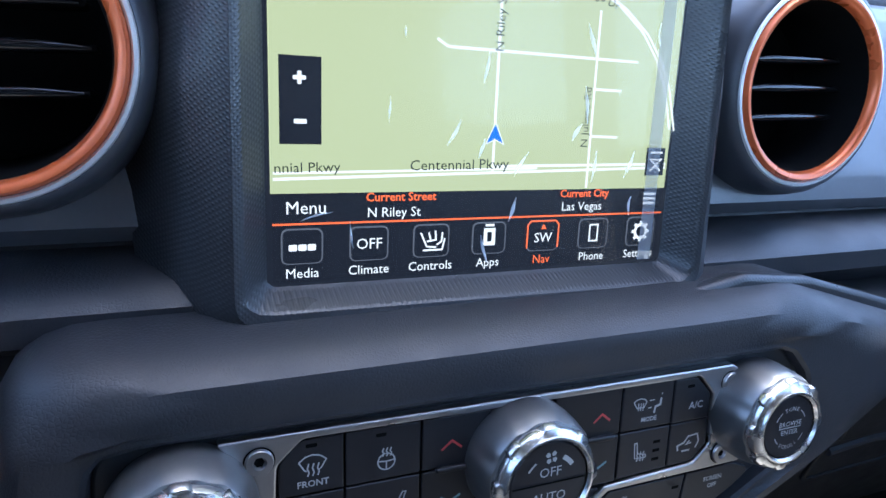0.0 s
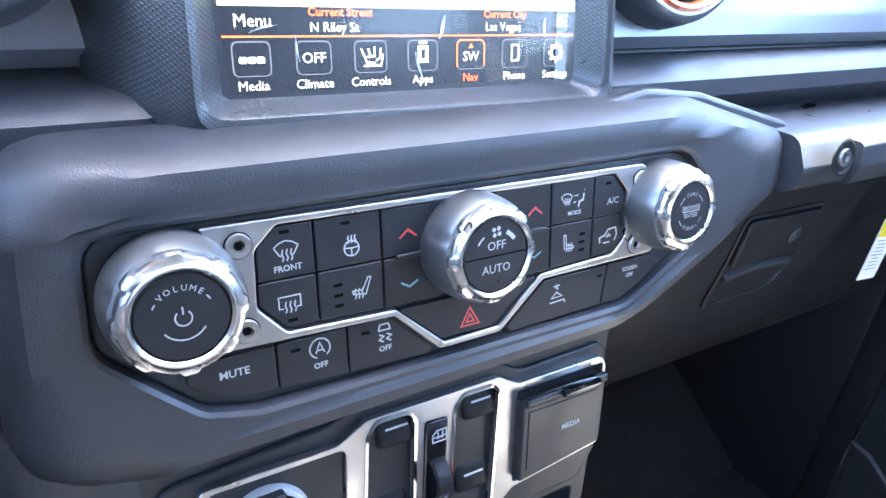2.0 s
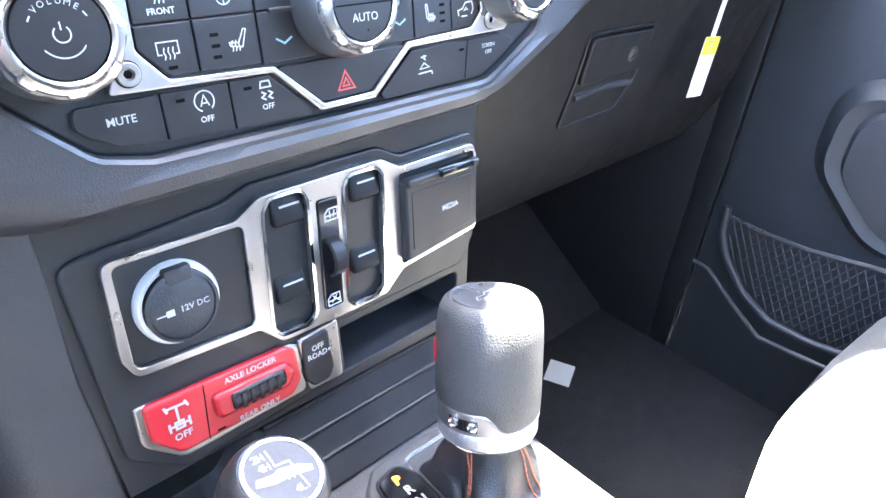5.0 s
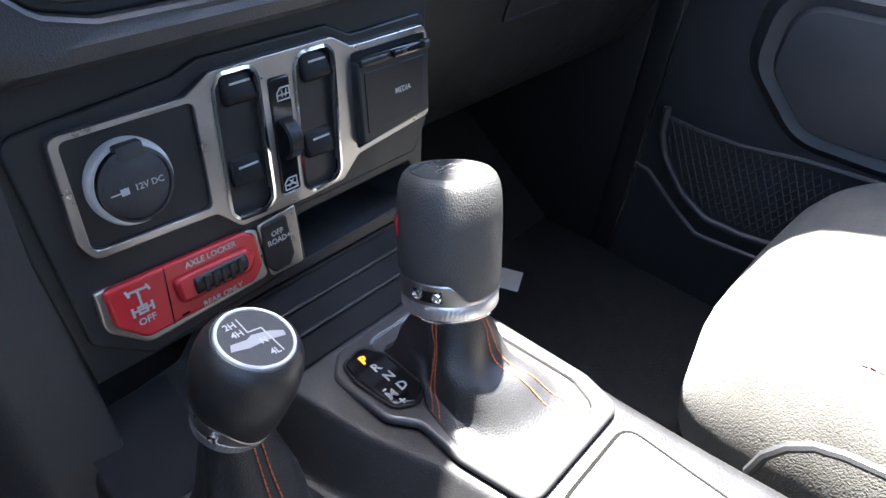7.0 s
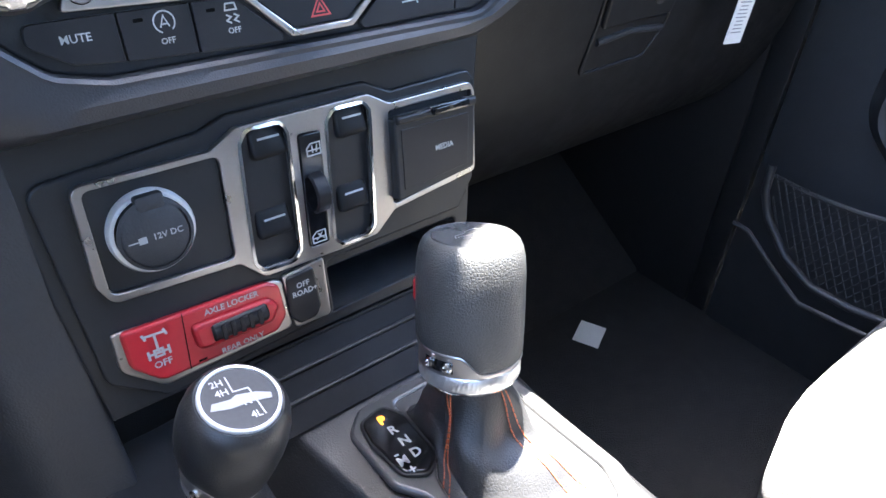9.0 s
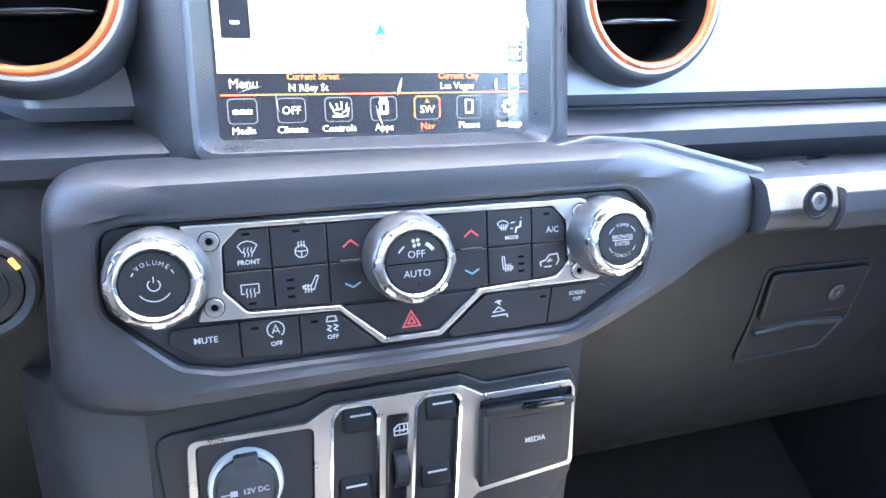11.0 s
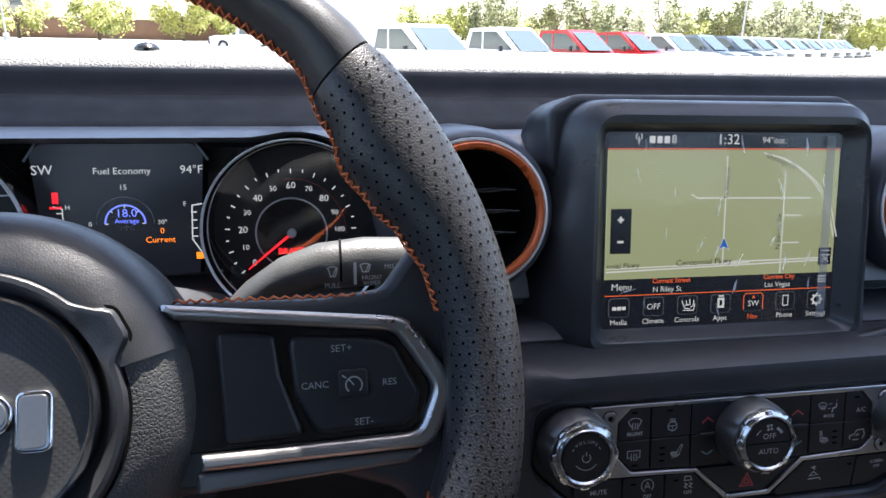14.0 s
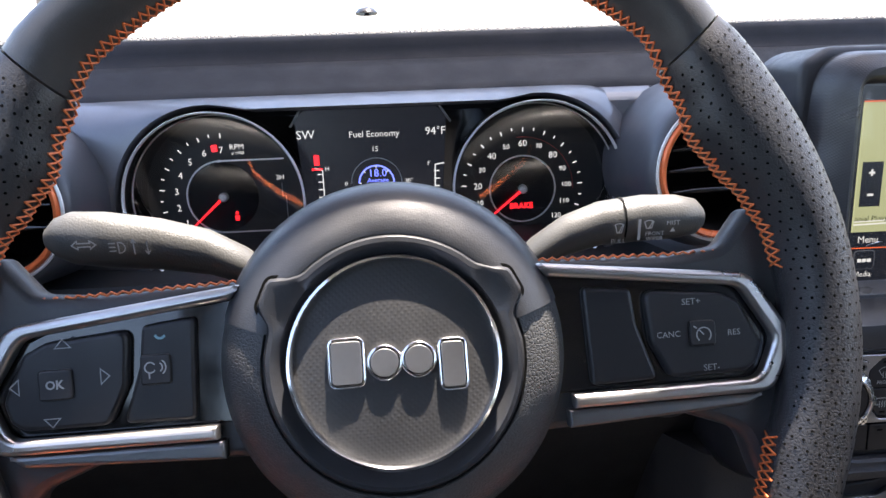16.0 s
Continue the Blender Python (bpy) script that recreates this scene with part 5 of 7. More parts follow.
def gauge(cx, dial, k, numerals, a0, a1, minor, needle):
    """One gauge: ring and well round (cx, gauge_v), the dial's middle at dial from there, drawn k times as large."""
    g = part("gauge", lathe([(gauge_r * 0.955, ZF - 0.0006), (gauge_r * 0.975, 0.006), (gauge_r * 1.0, 0.0240), (gauge_r * 0.990, 0.0262)], 96), GLOSS, cl, "", pose(cx, gauge_v, 0))
    part("bright_ring", lathe([(gauge_r * 1.006, 0.0235), (gauge_r * 1.008, 0.0270), (gauge_r * 0.998, 0.0280), (gauge_r * 0.986, 0.0272), (gauge_r * 0.983, 0.0245)], 96), GAUGERING, g, "bright silver ring")
    part("inner_bead", lathe([(gauge_r * 0.972, 0.0120), (gauge_r * 0.970, 0.0142), (gauge_r * 0.962, 0.0144), (gauge_r * 0.958, 0.0125)], 96), GAUGERING, g, "fine silver bead")
    part("dial_face", lathe([(gauge_r * 0.960, ZF), (0.0, ZF)], 72), DARKPANEL, g)
    D = pose(*dial, 0)
    zd = ZF + 0.0006
    n = len(numerals)
    marks = []
    for i in range((n - 1) * minor + 1):
        a = radians(a0 + (a1 - a0) * i / ((n - 1) * minor))
        r1 = 0.0440 if i % minor == 0 else 0.0452
        marks.append([(k * r1 * math.cos(a), k * r1 * math.sin(a)), (k * 0.0475 * math.cos(a), k * 0.0475 * math.sin(a))])
    part("tick_marks", lines(marks, 0.0009, zd), GLOW_WHITE, g, at=D)
    for i, w in enumerate(numerals):
        a = radians(a0 + (a1 - a0) * i / (n - 1))
        size = 0.0070 if len(w) < 2 or i % 2 == 0 and len(w) < 3 else 0.0055
        part("numeral", words(w, size, k * 0.0350 * math.cos(a), k * 0.0350 * math.sin(a), zd), GLOW_WHITE, g, at=D)
    part("dial_centre", lathe([(k * 0.0258, zd + 0.0002), (0.0, zd + 0.0004)], 48), GLOSS, g, at=D)
    a = radians(needle)
    part("needle", tube([(0, 0, zd + 0.0035), (k * 0.041 * math.cos(a), k * 0.041 * math.sin(a), zd + 0.003)], [0.0011, 0.0005], 8), GLOW_RED, g, "red lit needle", D)
    part("needle_hub", lathe([(0.0034, zd), (0.0034, zd + 0.004), (0.0026, zd + 0.005), (0.0, zd + 0.005)], 28), GAUGERING, g, "", D)
    le = part("lens", lathe([(gauge_r * 0.962, 0.0), (0.0, 0.0)], 64), LENS, g, "clear tilted lens", pose(0, 0, 0.0105, 13, 0, 0))
    le.visible_shadow = False
    return g, D


ZF = -0.0145
ZW = ZF + 0.0012
g, D = gauge(gauge_x[0], (-0.0030, -0.0012), 1.0, [str(i) for i in range(8)], 234, 88, 2, 222)
part("lettering", words("RPM", 0.0058, 0.0130, 0.0370, ZW), GLOW_WHITE, g, at=D)
part("lettering", words("x 1000", 0.0034, 0.0135, 0.0325, ZW), GLOW_WHITE, g, at=D)
part("lettering", words("2H", 0.0052, 0.0430, 0.0130, ZW), GLOW_WHITE, g, at=D)
part("red_sector", lines([arc(0.0368, 99, 92, 6)], 0.0050, ZW), GLOW_RED, g, "", D)
part("mode_bars", lines([[(0.044, 0.009), (0.044, -0.001), (0.0465, -0.001), (0.0465, -0.018)]], 0.0006, ZW), GREYPRINT, g, "", D)
part("warning_lamp", merge(lines([[(0.0068, -0.0165), (0.0100, -0.0165)]], 0.0040, ZW), fill(circle(0.0013, 12, 0.0084, -0.0125), ZW)), GLOW_RED, g, "red seat belt lamp", D)
part("frame_line", lines([[(0.0470, 0.0272), (0.0, 0.0272)] + arc(0.0272, 90, 270, 24) + [(0.0, -0.0272), (0.0470, -0.0272)]], 0.0012, ZW + 0.0004), GAUGERING, g, "bright outline", D)
g, D = gauge(gauge_x[1], (-0.0048, -0.0055), 1.0, [str(i * 10) for i in range(13)], 218, -40, 2, 219)
part("inner_ring", lines([circle(0.0258, 72) + [(0.0258, 0.0)]], 0.0012, ZW + 0.0004), GAUGERING, g, "fine bright ring", D)
part("red_arc", lines([arc(0.0400, 96, -2, 30)], 0.0004, ZW), PRINTRED, g, "", D)
part("lettering", words("MPH", 0.0038, -0.0150, -0.0340, ZW), GLOW_WHITE, g, at=D)
part("lettering", words("BRAKE", 0.0062, -0.001, -0.0135, ZW + 0.0003, 0, 1, "CENTER", 0.0002), GLOW_RED, g, at=D)

ds = part("centre_display", plate([fillet(mm([(-57, 40, 2), (-49, 46.5, 3), (51, 46.5, 3), (59, 40, 2), (52, -50, 3), (-50, -50, 3)]))], 0.0020, 0.0005, -0.0330), LCD_BLACK, cl, "dark colour display", pose(-0.0045, 0.0042, 0.0240) @ Matrix.Diagonal((0.975, 0.960, 1, 1)))
ZD = -0.0306


def shown(name, bm, m):
    part(name, bm, m, ds)


part("display_frame", lines([mm([(-60, 34), (-50.5, 48.3), (52.5, 48.3), (62, 34)])], 0.0016, ZD), PAINT, ds)
shown("lettering", words("SW", 0.0095, -0.049, 0.0275, ZD), GLOW_WHITE)
shown("lettering", words("Fuel Economy", 0.0068, 0.003, 0.0265, ZD), GLOW_WHITE)
shown("lettering", words("94°F", 0.0085, 0.0500, 0.0270, ZD, 0, 1, "CENTER"), GLOW_WHITE)
shown("lettering", words("15", 0.0056, 0.003, 0.0148, ZD), GLOW_WHITE)
shown("lettering", words("18.0", 0.0085, 0.004, -0.0040, ZD), GLOW_BLUE)
shown("lettering", words("Average", 0.0050, 0.004, -0.0096, ZD), GLOW_BLUE)
shown("lettering", words("MPG", 0.0046, 0.004, -0.0148, ZD), GREYPRINT)
shown("lettering", words("0", 0.0048, -0.0205, -0.0115, ZD), GLOW_WHITE)
shown("lettering", words("30°", 0.0048, 0.0280, -0.0110, ZD), GLOW_WHITE)
shown("lettering", words("Range", 0.0064, -0.0195, -0.0190, ZD), GLOW_WHITE)
shown("lettering", words("41 mi", 0.0064, -0.0195, -0.0255, ZD), GLOW_WHITE)
shown("lettering", words("0", 0.0060, 0.0275, -0.0175, ZD), GLOW_AMBER)
shown("lettering", words("Current", 0.0062, 0.0260, -0.0240, ZD), GLOW_AMBER)
shown("arc_scale", lines([arc(0.0195, 0, 180, 30, 0.003, -0.0115)], 0.0006, ZD), GREYPRINT)
shown("arc_scale", lines([arc(0.0135, 0, 180, 30, 0.003, -0.0115)], 0.0012, ZD), GLOW_BLUE)
shown("arc_ticks", lines([[(0.003 + 0.0115 * math.cos(radians(k)), -0.0115 + 0.0115 * math.sin(radians(k))), (0.003 + 0.0135 * math.cos(radians(k)), -0.0115 + 0.0135 * math.sin(radians(k)))] for k in range(0, 181, 45)], 0.0008, ZD), GLOW_WHITE)
shown("temperature_scale", lines([mm([(-44, 2), (-38, 0), (-38, -22), (-42, -30)])] + [mm([(-42, -3 - 6 * k), (-38, -3 - 6 * k)]) for k in range(4)], 0.0008, ZD), GLOW_WHITE)
shown("fuel_scale", lines([mm([(56, 2), (49, 1), (48, -24), (54, -34)])] + [mm([(48, -4 - 6 * k), (52, -4 - 6 * k)]) for k in range(4)], 0.0010, ZD), GLOW_WHITE)
shown("lettering", words("H", 0.0048, -0.0345, 0.001, ZD), GLOW_WHITE)
shown("lettering", words("F", 0.0048, 0.0440, 0.002, ZD), GLOW_WHITE)
shown("door_lamp", merge(fill(mm([(-44, 4), (-40, 4), (-40, 12), (-44, 12)]), ZD), lines([mm([(-46, 1), (-38, 1)])], 0.0016, ZD)), GLOW_RED)
shown("fuel_lamp", fill(mm([(50, -34), (56, -34), (56, -39), (50, -39)]), ZD), GLOW_AMBER)


# ---- steering wheel ----
WM = tilted(-0.3845, -0.1450, 0.7787, 22.5, 1.0) @ pose(-0.0070, 0.0095, 0)
wheel = thing("steering_wheel", "black leather steering wheel with orange stitching and silver spokes", "steering wheel", at=WM)


RIM_R = 0.2045
# inner radius of the rim by angle from the right-hand spoke: it swells into thumb rests above the spokes
INNER = ((-91, 0.178), (-60, 0.178), (-30, 0.1765), (-23, 0.171), (-17, 0.169), (-8, 0.171), (8, 0.172), (14, 0.1715), (20, 0.1675), (26, 0.1620), (32, 0.1595), (39, 0.166), (49, 0.1762), (60, 0.1765), (91, 0.174))


def rim_half(deg):
    k = deg if -90 <= deg <= 90 else 180 - deg if deg <= 270 else deg - 360
    for (a, ra), (b, rb) in zip(INNER, INNER[1:]):
        if a <= k <= b:
            w = (k - a) / (b - a)
            return (RIM_R - ra - (rb - ra) * w * w * (3 - 2 * w)) / 2
    return 0.0135


def rim_point(deg, phi, lift=0.0):
    h = rim_half(deg)
    r = RIM_R - h + (h + lift) * math.cos(radians(phi))
    return (r * math.cos(radians(deg)), r * math.sin(radians(deg)), 0.001 + (0.0165 + lift) * math.sin(radians(phi)))


def rim_piece(name, a0, a1, m, label):
    n = max(8, int(abs(a1 - a0) / 2.5))
    rings = []
    for i in range(n + 1):
        d = a0 + (a1 - a0) * i / n
        lift = -0.0010 if i in (0, n) else 0.0
        rings.append([rim_point(d, 360 * j / 28, lift) for j in range(28)])
    return part(name, skin(rings, True, True, True), m, wheel, label)


SEAM = 43.0
rim_piece("rim_top", SEAM + 0.15, 180 - SEAM - 0.15, LEATHER, "smooth black leather arc")
rim_piece("rim_bottom", -102, -78, LEATHER, "smooth black leather arc")
for s in (0, 1):
    def side(d):
        return d if s == 0 else 180 - d
    g = rim_piece("rim_grip", side(SEAM - 0.15), side(-77.7), GRIPSKIN, "perforated black leather grip")
    dots = bmesh.new()
    verts, faces = [], []
    for i in range(84):
        for j in range(10):
            d = SEAM - 2.2 - 1.40 * i
            phi = 8 + 15.0 * j + (7.5 if i % 2 else 0)
            c = Vector(rim_point(side(d), phi, 0.00012))
            e1 = (Vector(rim_point(side(d + 0.1), phi, 0.00012)) - c).normalized()
            e2 = (Vector(rim_point(side(d), phi + 1, 0.00012)) - c).normalized()
            b0 = len(verts)
            verts += [tuple(c + 0.00068 * (math.cos(k * math.pi / 3) * e1 + math.sin(k * math.pi / 3) * e2)) for k in range(6)]
            faces.append(tuple(range(b0, b0 + 6)) if s else tuple(range(b0 + 5, b0 - 1, -1)))
    me = bpy.data.meshes.new("perforation")
    me.from_pydata(verts, [], faces)
    me.materials.append(HOLE)
    ob = new("perforation", me)
    ob.parent = g
    tagged(ob, "rows of fine perforations", kind="stuff")


def stitches(a0, a1, p1=163.0, p2=195.0, pitch=1.25):
    """Crossed thread along the inner edge of the rim."""
    bm = bmesh.new()
    n = int(abs(a1 - a0) / pitch)
    for i in range(n):
        d0, d1 = a0 + (a1 - a0) * i / n, a0 + (a1 - a0) * (i + 1.0) / n
        jit = 3 * math.sin(i * 2.3)
        for u, w in ((p1 + jit, p2), (p2, p1 - jit)):
            pts = [rim_point(d0 + (d1 - d0) * k / 3, u + (w - u) * k / 3, 0.0005) for k in range(4)]
            merge(bm, tube(pts, 0.00050, 5))
    return bm


part("stitching", stitches(9, 171), THREAD, wheel, "crossed orange thread")
part("stitching", stitches(-16, -76), THREAD, wheel, "crossed orange thread")
part("stitching", stitches(196, 256), THREAD, wheel, "crossed orange thread")

part("hub_pad", lathe([(0.0755, -0.034), (0.0760, -0.014), (0.0735, -0.002), (0.0670, 0.0060), (0.0590, 0.0102), (0.0540, 0.0112), (0.0500, 0.0060)], 120, lambda th, i: 1 + 0.03 * max(0, -math.sin(th)) ** 2), PEBBLED, wheel, "pebbled black centre pad")
part("hub_crown", skin([[((r * math.cos(radians(a))), r * math.sin(radians(a)), z) for a in range(16, 165, 3)] for r, z in ((0.0768, -0.018), (0.0764, -0.010), (0.0738, -0.0005), (0.0700, 0.0048), (0.0650, 0.0086), (0.0600, 0.0112), (0.0555, 0.0126), (0.0530, 0.0124), (0.0518, 0.0100), (0.0512, 0.0060))], False), HUBSKIN, wheel, "smooth upper crown")
cov = fillet(mm([(-49, 38.5, 4), (-43, 38, 3)] + [(53 * math.cos(radians(a)), 53 * math.sin(radians(a))) for a in range(132, 47, -6)] + [(43, 37, 3), (49.5, 36, 4), (54.5, 26, 4), (50.5, 17, 4)] + [(53.5 * math.cos(radians(a)), 53.5 * math.sin(radians(a))) for a in range(6, -187, -6)] + [(-50.5, 18, 4), (-54.5, 27, 4)]), 6)
cs_ = star(cov, 160)
part("hub_cover", skin([at_z(cs_, 0.0070), at_z(cs_, 0.0118), at_z(swell(cs_, -0.0012), 0.0134), at_z(swell(cs_, -0.0030), 0.0136), at_z(circle(0.0472, 160), 0.0112), at_z(circle(0.0450, 160), 0.0060), at_z(circle(0.0425, 160), 0.0040)]), HUBSKIN, wheel, "satin dark dished cover")
part("cover_groove", plate([swell(cov, 0.0012), swell(cov, -0.0002)], 0.0006, 0.0001, 0.0108), HOLE, wheel)
BT = pose(0, 0, 0.0018, -5)
badge = part("badge_disc", lathe([(0.0418, 0.0065), (0.0416, 0.0108), (0.030, 0.0118), (0.015, 0.0123), (0.0, 0.0125)], 72), BADGE, wheel, "textured dark disc", at=BT)
part("badge_ring", lathe([(0.0411, 0.0105), (0.0413, 0.0140), (0.0422, 0.0151), (0.0433, 0.0148), (0.0441, 0.0125), (0.0441, 0.0055)], 96), CHROME, wheel, "bright chrome ring", at=BT)
emblem = [rect(0.0155, 0.0205, 0.004, -0.0195, 0.0010), circle(0.0074, 40, -0.0042, 0.0000), circle(0.0074, 40, 0.0096, 0.0004), rect(0.0125, 0.0215, 0.004, 0.0235, -0.0025)]
for k, o in enumerate(emblem):
    piece = part("emblem_block", plate([o], 0.0024, 0.0011, 0.0118 + 0.0003 * (k % 3)), CHROME, badge, "chromed emblem piece")
    part("emblem_face", plate([swell(o, -0.0017)], 0.0006, 0.00025, 0.0141 + 0.0003 * (k % 3)), KNOBGREY, piece, "darker inset face")

for s in (1, -1):
    SP = pose(s * 0.0055, -0.0065, 0)
    def X(pts):
        q = [(x * s, *r) for x, *r in pts]
        return q if s == 1 else q[::-1]
    part("spoke_web", plate([fillet(mm(X([(48, 44, 4), (118, 41.5, 14), (143, 44, 8), (156, 60, 3), (176, 62), (182, -48), (156, -66, 3), (148, -40, 14), (122, -30, 10), (48, -33, 4)])), 5)], 0.016, 0.0050, -0.021), LEATHER, wheel, "leather-covered spoke", at=SP)
    part("spoke_trim", plate([fillet(mm(X([(56, 43, 1), (152, 32.0, 12), (171, 3, 10), (160, -21, 10), (70, -21.5, 1), (70, -15.2, 1), (154, -14.8, 8), (161.5, 2.5, 8), (146.5, 26.5, 9), (62, 36.6, 1)])), 5)], 0.0075, 0.0024, -0.0045), SATIN, wheel, "satin silver spoke trim", at=SP)
    part("spoke_lower", plate([fillet(mm(X([(68, -22.4, 1), (150, -21.6, 5), (158, -21, 3), (150, -27, 6), (68, -30.5, 1)])), 4)], 0.008, 0.002, -0.008), KNOBGREY, wheel, at=SP)
    part("button_bed", plate([fillet(mm(X([(60, 37, 1), (137, 29, 6), (151, 23, 6), (160.5, 3, 6), (158, -9, 5), (151, -15, 6), (64, -15.6, 1)])), 5)], 0.0040, 0.0008, -0.0075), GLOSS, wheel, at=SP)
    part("side_pad", plate([fillet(mm(X([(77, 31, 3), (99, 28.5, 3), (101, 12, 8), (109, -12, 3), (79, -12.6, 3)])), 5)], 0.0055, 0.0018, -0.0055), BUTTON, wheel, at=SP)
    bp = part("button_pad", plate([fillet(mm(X([(104, 27.6, 5), (138, 24.4, 6), (147, 20, 5), (156, 1, 6), (153.5, -8, 5), (148, -11.6, 5), (114, -11.8, 5), (106, 4, 10)])), 5)], 0.0060, 0.0020, -0.0050), BUTTON, wheel, "black button pad", at=SP)
    # Button lettering is greyed: its dimness in shade is in the print colour
    zb = 0.0012
    if s == 1:
        part("lettering", words("SET+", 0.0040, 0.1250, 0.0210, zb), GREYPRINT, bp)
        part("lettering", words("SET-", 0.0040, 0.1325, -0.0085, zb), GREYPRINT, bp)
        part("lettering", words("CANC", 0.0038, 0.1140, 0.0072, zb), GREYPRINT, bp)
        part("lettering", words("RES", 0.0038, 0.1435, 0.0062, zb), GREYPRINT, bp)
        bx = part("cruise_button", plate([rect(0.0115, 0.0110, 0.0018, 0.1290, 0.0070)], 0.0022, 0.0008, 0.0004), BUTTON, bp)
        part("symbol", lines([arc(0.0032, -50, 230, 18, 0.1292, 0.0064), [(0.1292, 0.0064), (0.1272, 0.0088)], [(0.1248, 0.0104), (0.1262, 0.0094)]], 0.0006, 0.0027), GREYPRINT, bx)
    else:
        bx = part("ok_button", plate([rect(0.0135, 0.0125, 0.0018, -0.1340, 0.0070)], 0.0022, 0.0008, 0.0004), BUTTON, bp)
        part("lettering", words("OK", 0.0050, -0.1340, 0.0070, 0.0027, 0, 1, "CENTER", 0.00015), GREYPRINT, bx)
        for px, py, an in ((-0.1305, 0.0235, 0), (-0.1365, -0.0085, 180), (-0.1505, 0.0070, 90), (-0.1145, 0.0090, -90)):
            t3 = [(-0.0032, -0.0016), (0.0032, -0.0016), (0.0, 0.0020), (-0.0032, -0.0016)]
            part("symbol", moved(lines([t3], 0.0005, 0), pose(px, py, zb, 0, 0, an)), GREYPRINT, bp)
        part("symbol", lines([arc(0.0022, 200, 330, 8, -0.0915, 0.0250)], 0.0010, 0.0002), PRINTBLUE, bp)
        part("voice_button", plate([rect(0.0125, 0.0125, 0.0016, -0.0940, 0.0100)], 0.0022, 0.0008, -0.0010), BUTTON, bp)
        part("symbol", lines([arc(0.0022, 30, 330, 12, -0.0960, 0.0110), arc(0.0020, -60, 60, 6, -0.0930, 0.0110), arc(0.0034, -55, 55, 6, -0.0930, 0.0110), [(-0.0965, 0.0086), (-0.0965, 0.0064)]], 0.0006, 0.0014), GREYPRINT, bp)
    pts = [(s * (0.060 + 0.0046 * k) , 0.0432 - 0.0020 * (k / 17), -0.0085 + 0.001 * (k % 2)) for k in range(19)]
    sb = bmesh.new()
    for k in range(18):
        merge(sb, tube([pts[k], ((pts[k][0] + pts[k + 1][0]) / 2, pts[k][1] + 0.0012, -0.0072), pts[k + 1]], 0.0006, 5))
    part("stitching", sb, THREAD, wheel, "orange thread along the spoke", at=SP)
part("lower_spoke", plate([fillet(mm([(-34, -70, 6), (34, -70, 6), (26, -178, 4), (-26, -178, 4)]))], 0.016, 0.005, -0.024), PLASTIC, wheel)

colm = thing("steering_column", "black plastic steering column shroud behind the wheel", "column", at=WM)
part("shroud", skin([at_z(rect(0.13, 0.11, 0.04, 0, -0.012), -0.05), at_z(rect(0.15, 0.12, 0.04, 0, -0.012), -0.08), at_z(rect(0.16, 0.11, 0.035, 0, -0.01), -0.22)], True, True, True), PLASTIC, colm)


def stalk(name, label, secs, y0, up):
    t = thing(name, label, "stalk")
    rings = []
    for x, z, hz, hy in secs:
        z += up
        rings.append([(x, y0 + hy * math.cos(2 * math.pi * k / 28), z + hz * math.sin(2 * math.pi * k / 28)) for k in range(28)])
    part("lever", skin(rings, True, True, True), STALKGREY, t, "grey-black grained lever")
    return t


wp = stalk("wiper_stalk", "black wiper stalk with printed white symbols", [(-0.342, 0.752, 0.008, 0.009), (-0.326, 0.769, 0.0092, 0.010), (-0.309, 0.785, 0.0108, 0.011), (-0.291, 0.7965, 0.0122, 0.0115), (-0.270, 0.8035, 0.0130, 0.0125), (-0.245, 0.8055, 0.0138, 0.0130), (-0.225, 0.8055, 0.0130, 0.0125), (-0.2130, 0.8050, 0.0105, 0.010), (-0.2085, 0.8045, 0.006, 0.006)], -0.029, -0.0030)
part("joint_line", skin([[(x, -0.029 + 0.0130 * math.cos(a / 14 * math.pi), 0.8020 + 0.0137 * math.sin(a / 14 * math.pi)) for a in range(28)] for x in (-0.2585, -0.2572)]), HOLE, wp)
TS = tilted(-0.2420, -0.0428, 0.8005, 2)
part("mark_bar", fill(rect(0.0016, 0.0125, 0, -0.0085, 0.0002), 0.0), PRINT, wp, at=TS)
part("lettering", words("PULL", 0.0040, -0.0205, -0.0062, 0.0002), PRINT, wp, at=TS)
part("lettering", words("FRONT", 0.0034, 0.0005, -0.0024, 0.0004), PRINT, wp, at=TS)
part("lettering", words("WIPER", 0.0034, 0.0005, -0.0056, 0.0002), PRINT, wp, at=TS)
part("lettering", words("MIST", 0.0038, 0.0110, 0.0034, 0.0002), PRINT, wp, at=TS)
part("symbol", merge(lines([[(-0.0215, -0.001), (-0.0225, 0.003)] + arc(0.004, 130, 50, 6, -0.0205, 0.0005) + [(-0.0190, -0.001), (-0.0215, -0.001)], [(-0.0045, 0.001), (-0.0055, 0.004)] + arc(0.0042, 130, 50, 6, -0.0032, 0.0015) + [(-0.0015, 0.001), (-0.0045, 0.001)], [(-0.0032, 0.0005), (-0.001, 0.0052)], [(-0.0205, -0.001), (-0.0185, 0.0035)]], 0.0006, 0.0003), fill([(0.0095, -0.0018), (0.0125, -0.0018), (0.0110, 0.0008)], 0.0003)), PRINT, wp, at=TS)
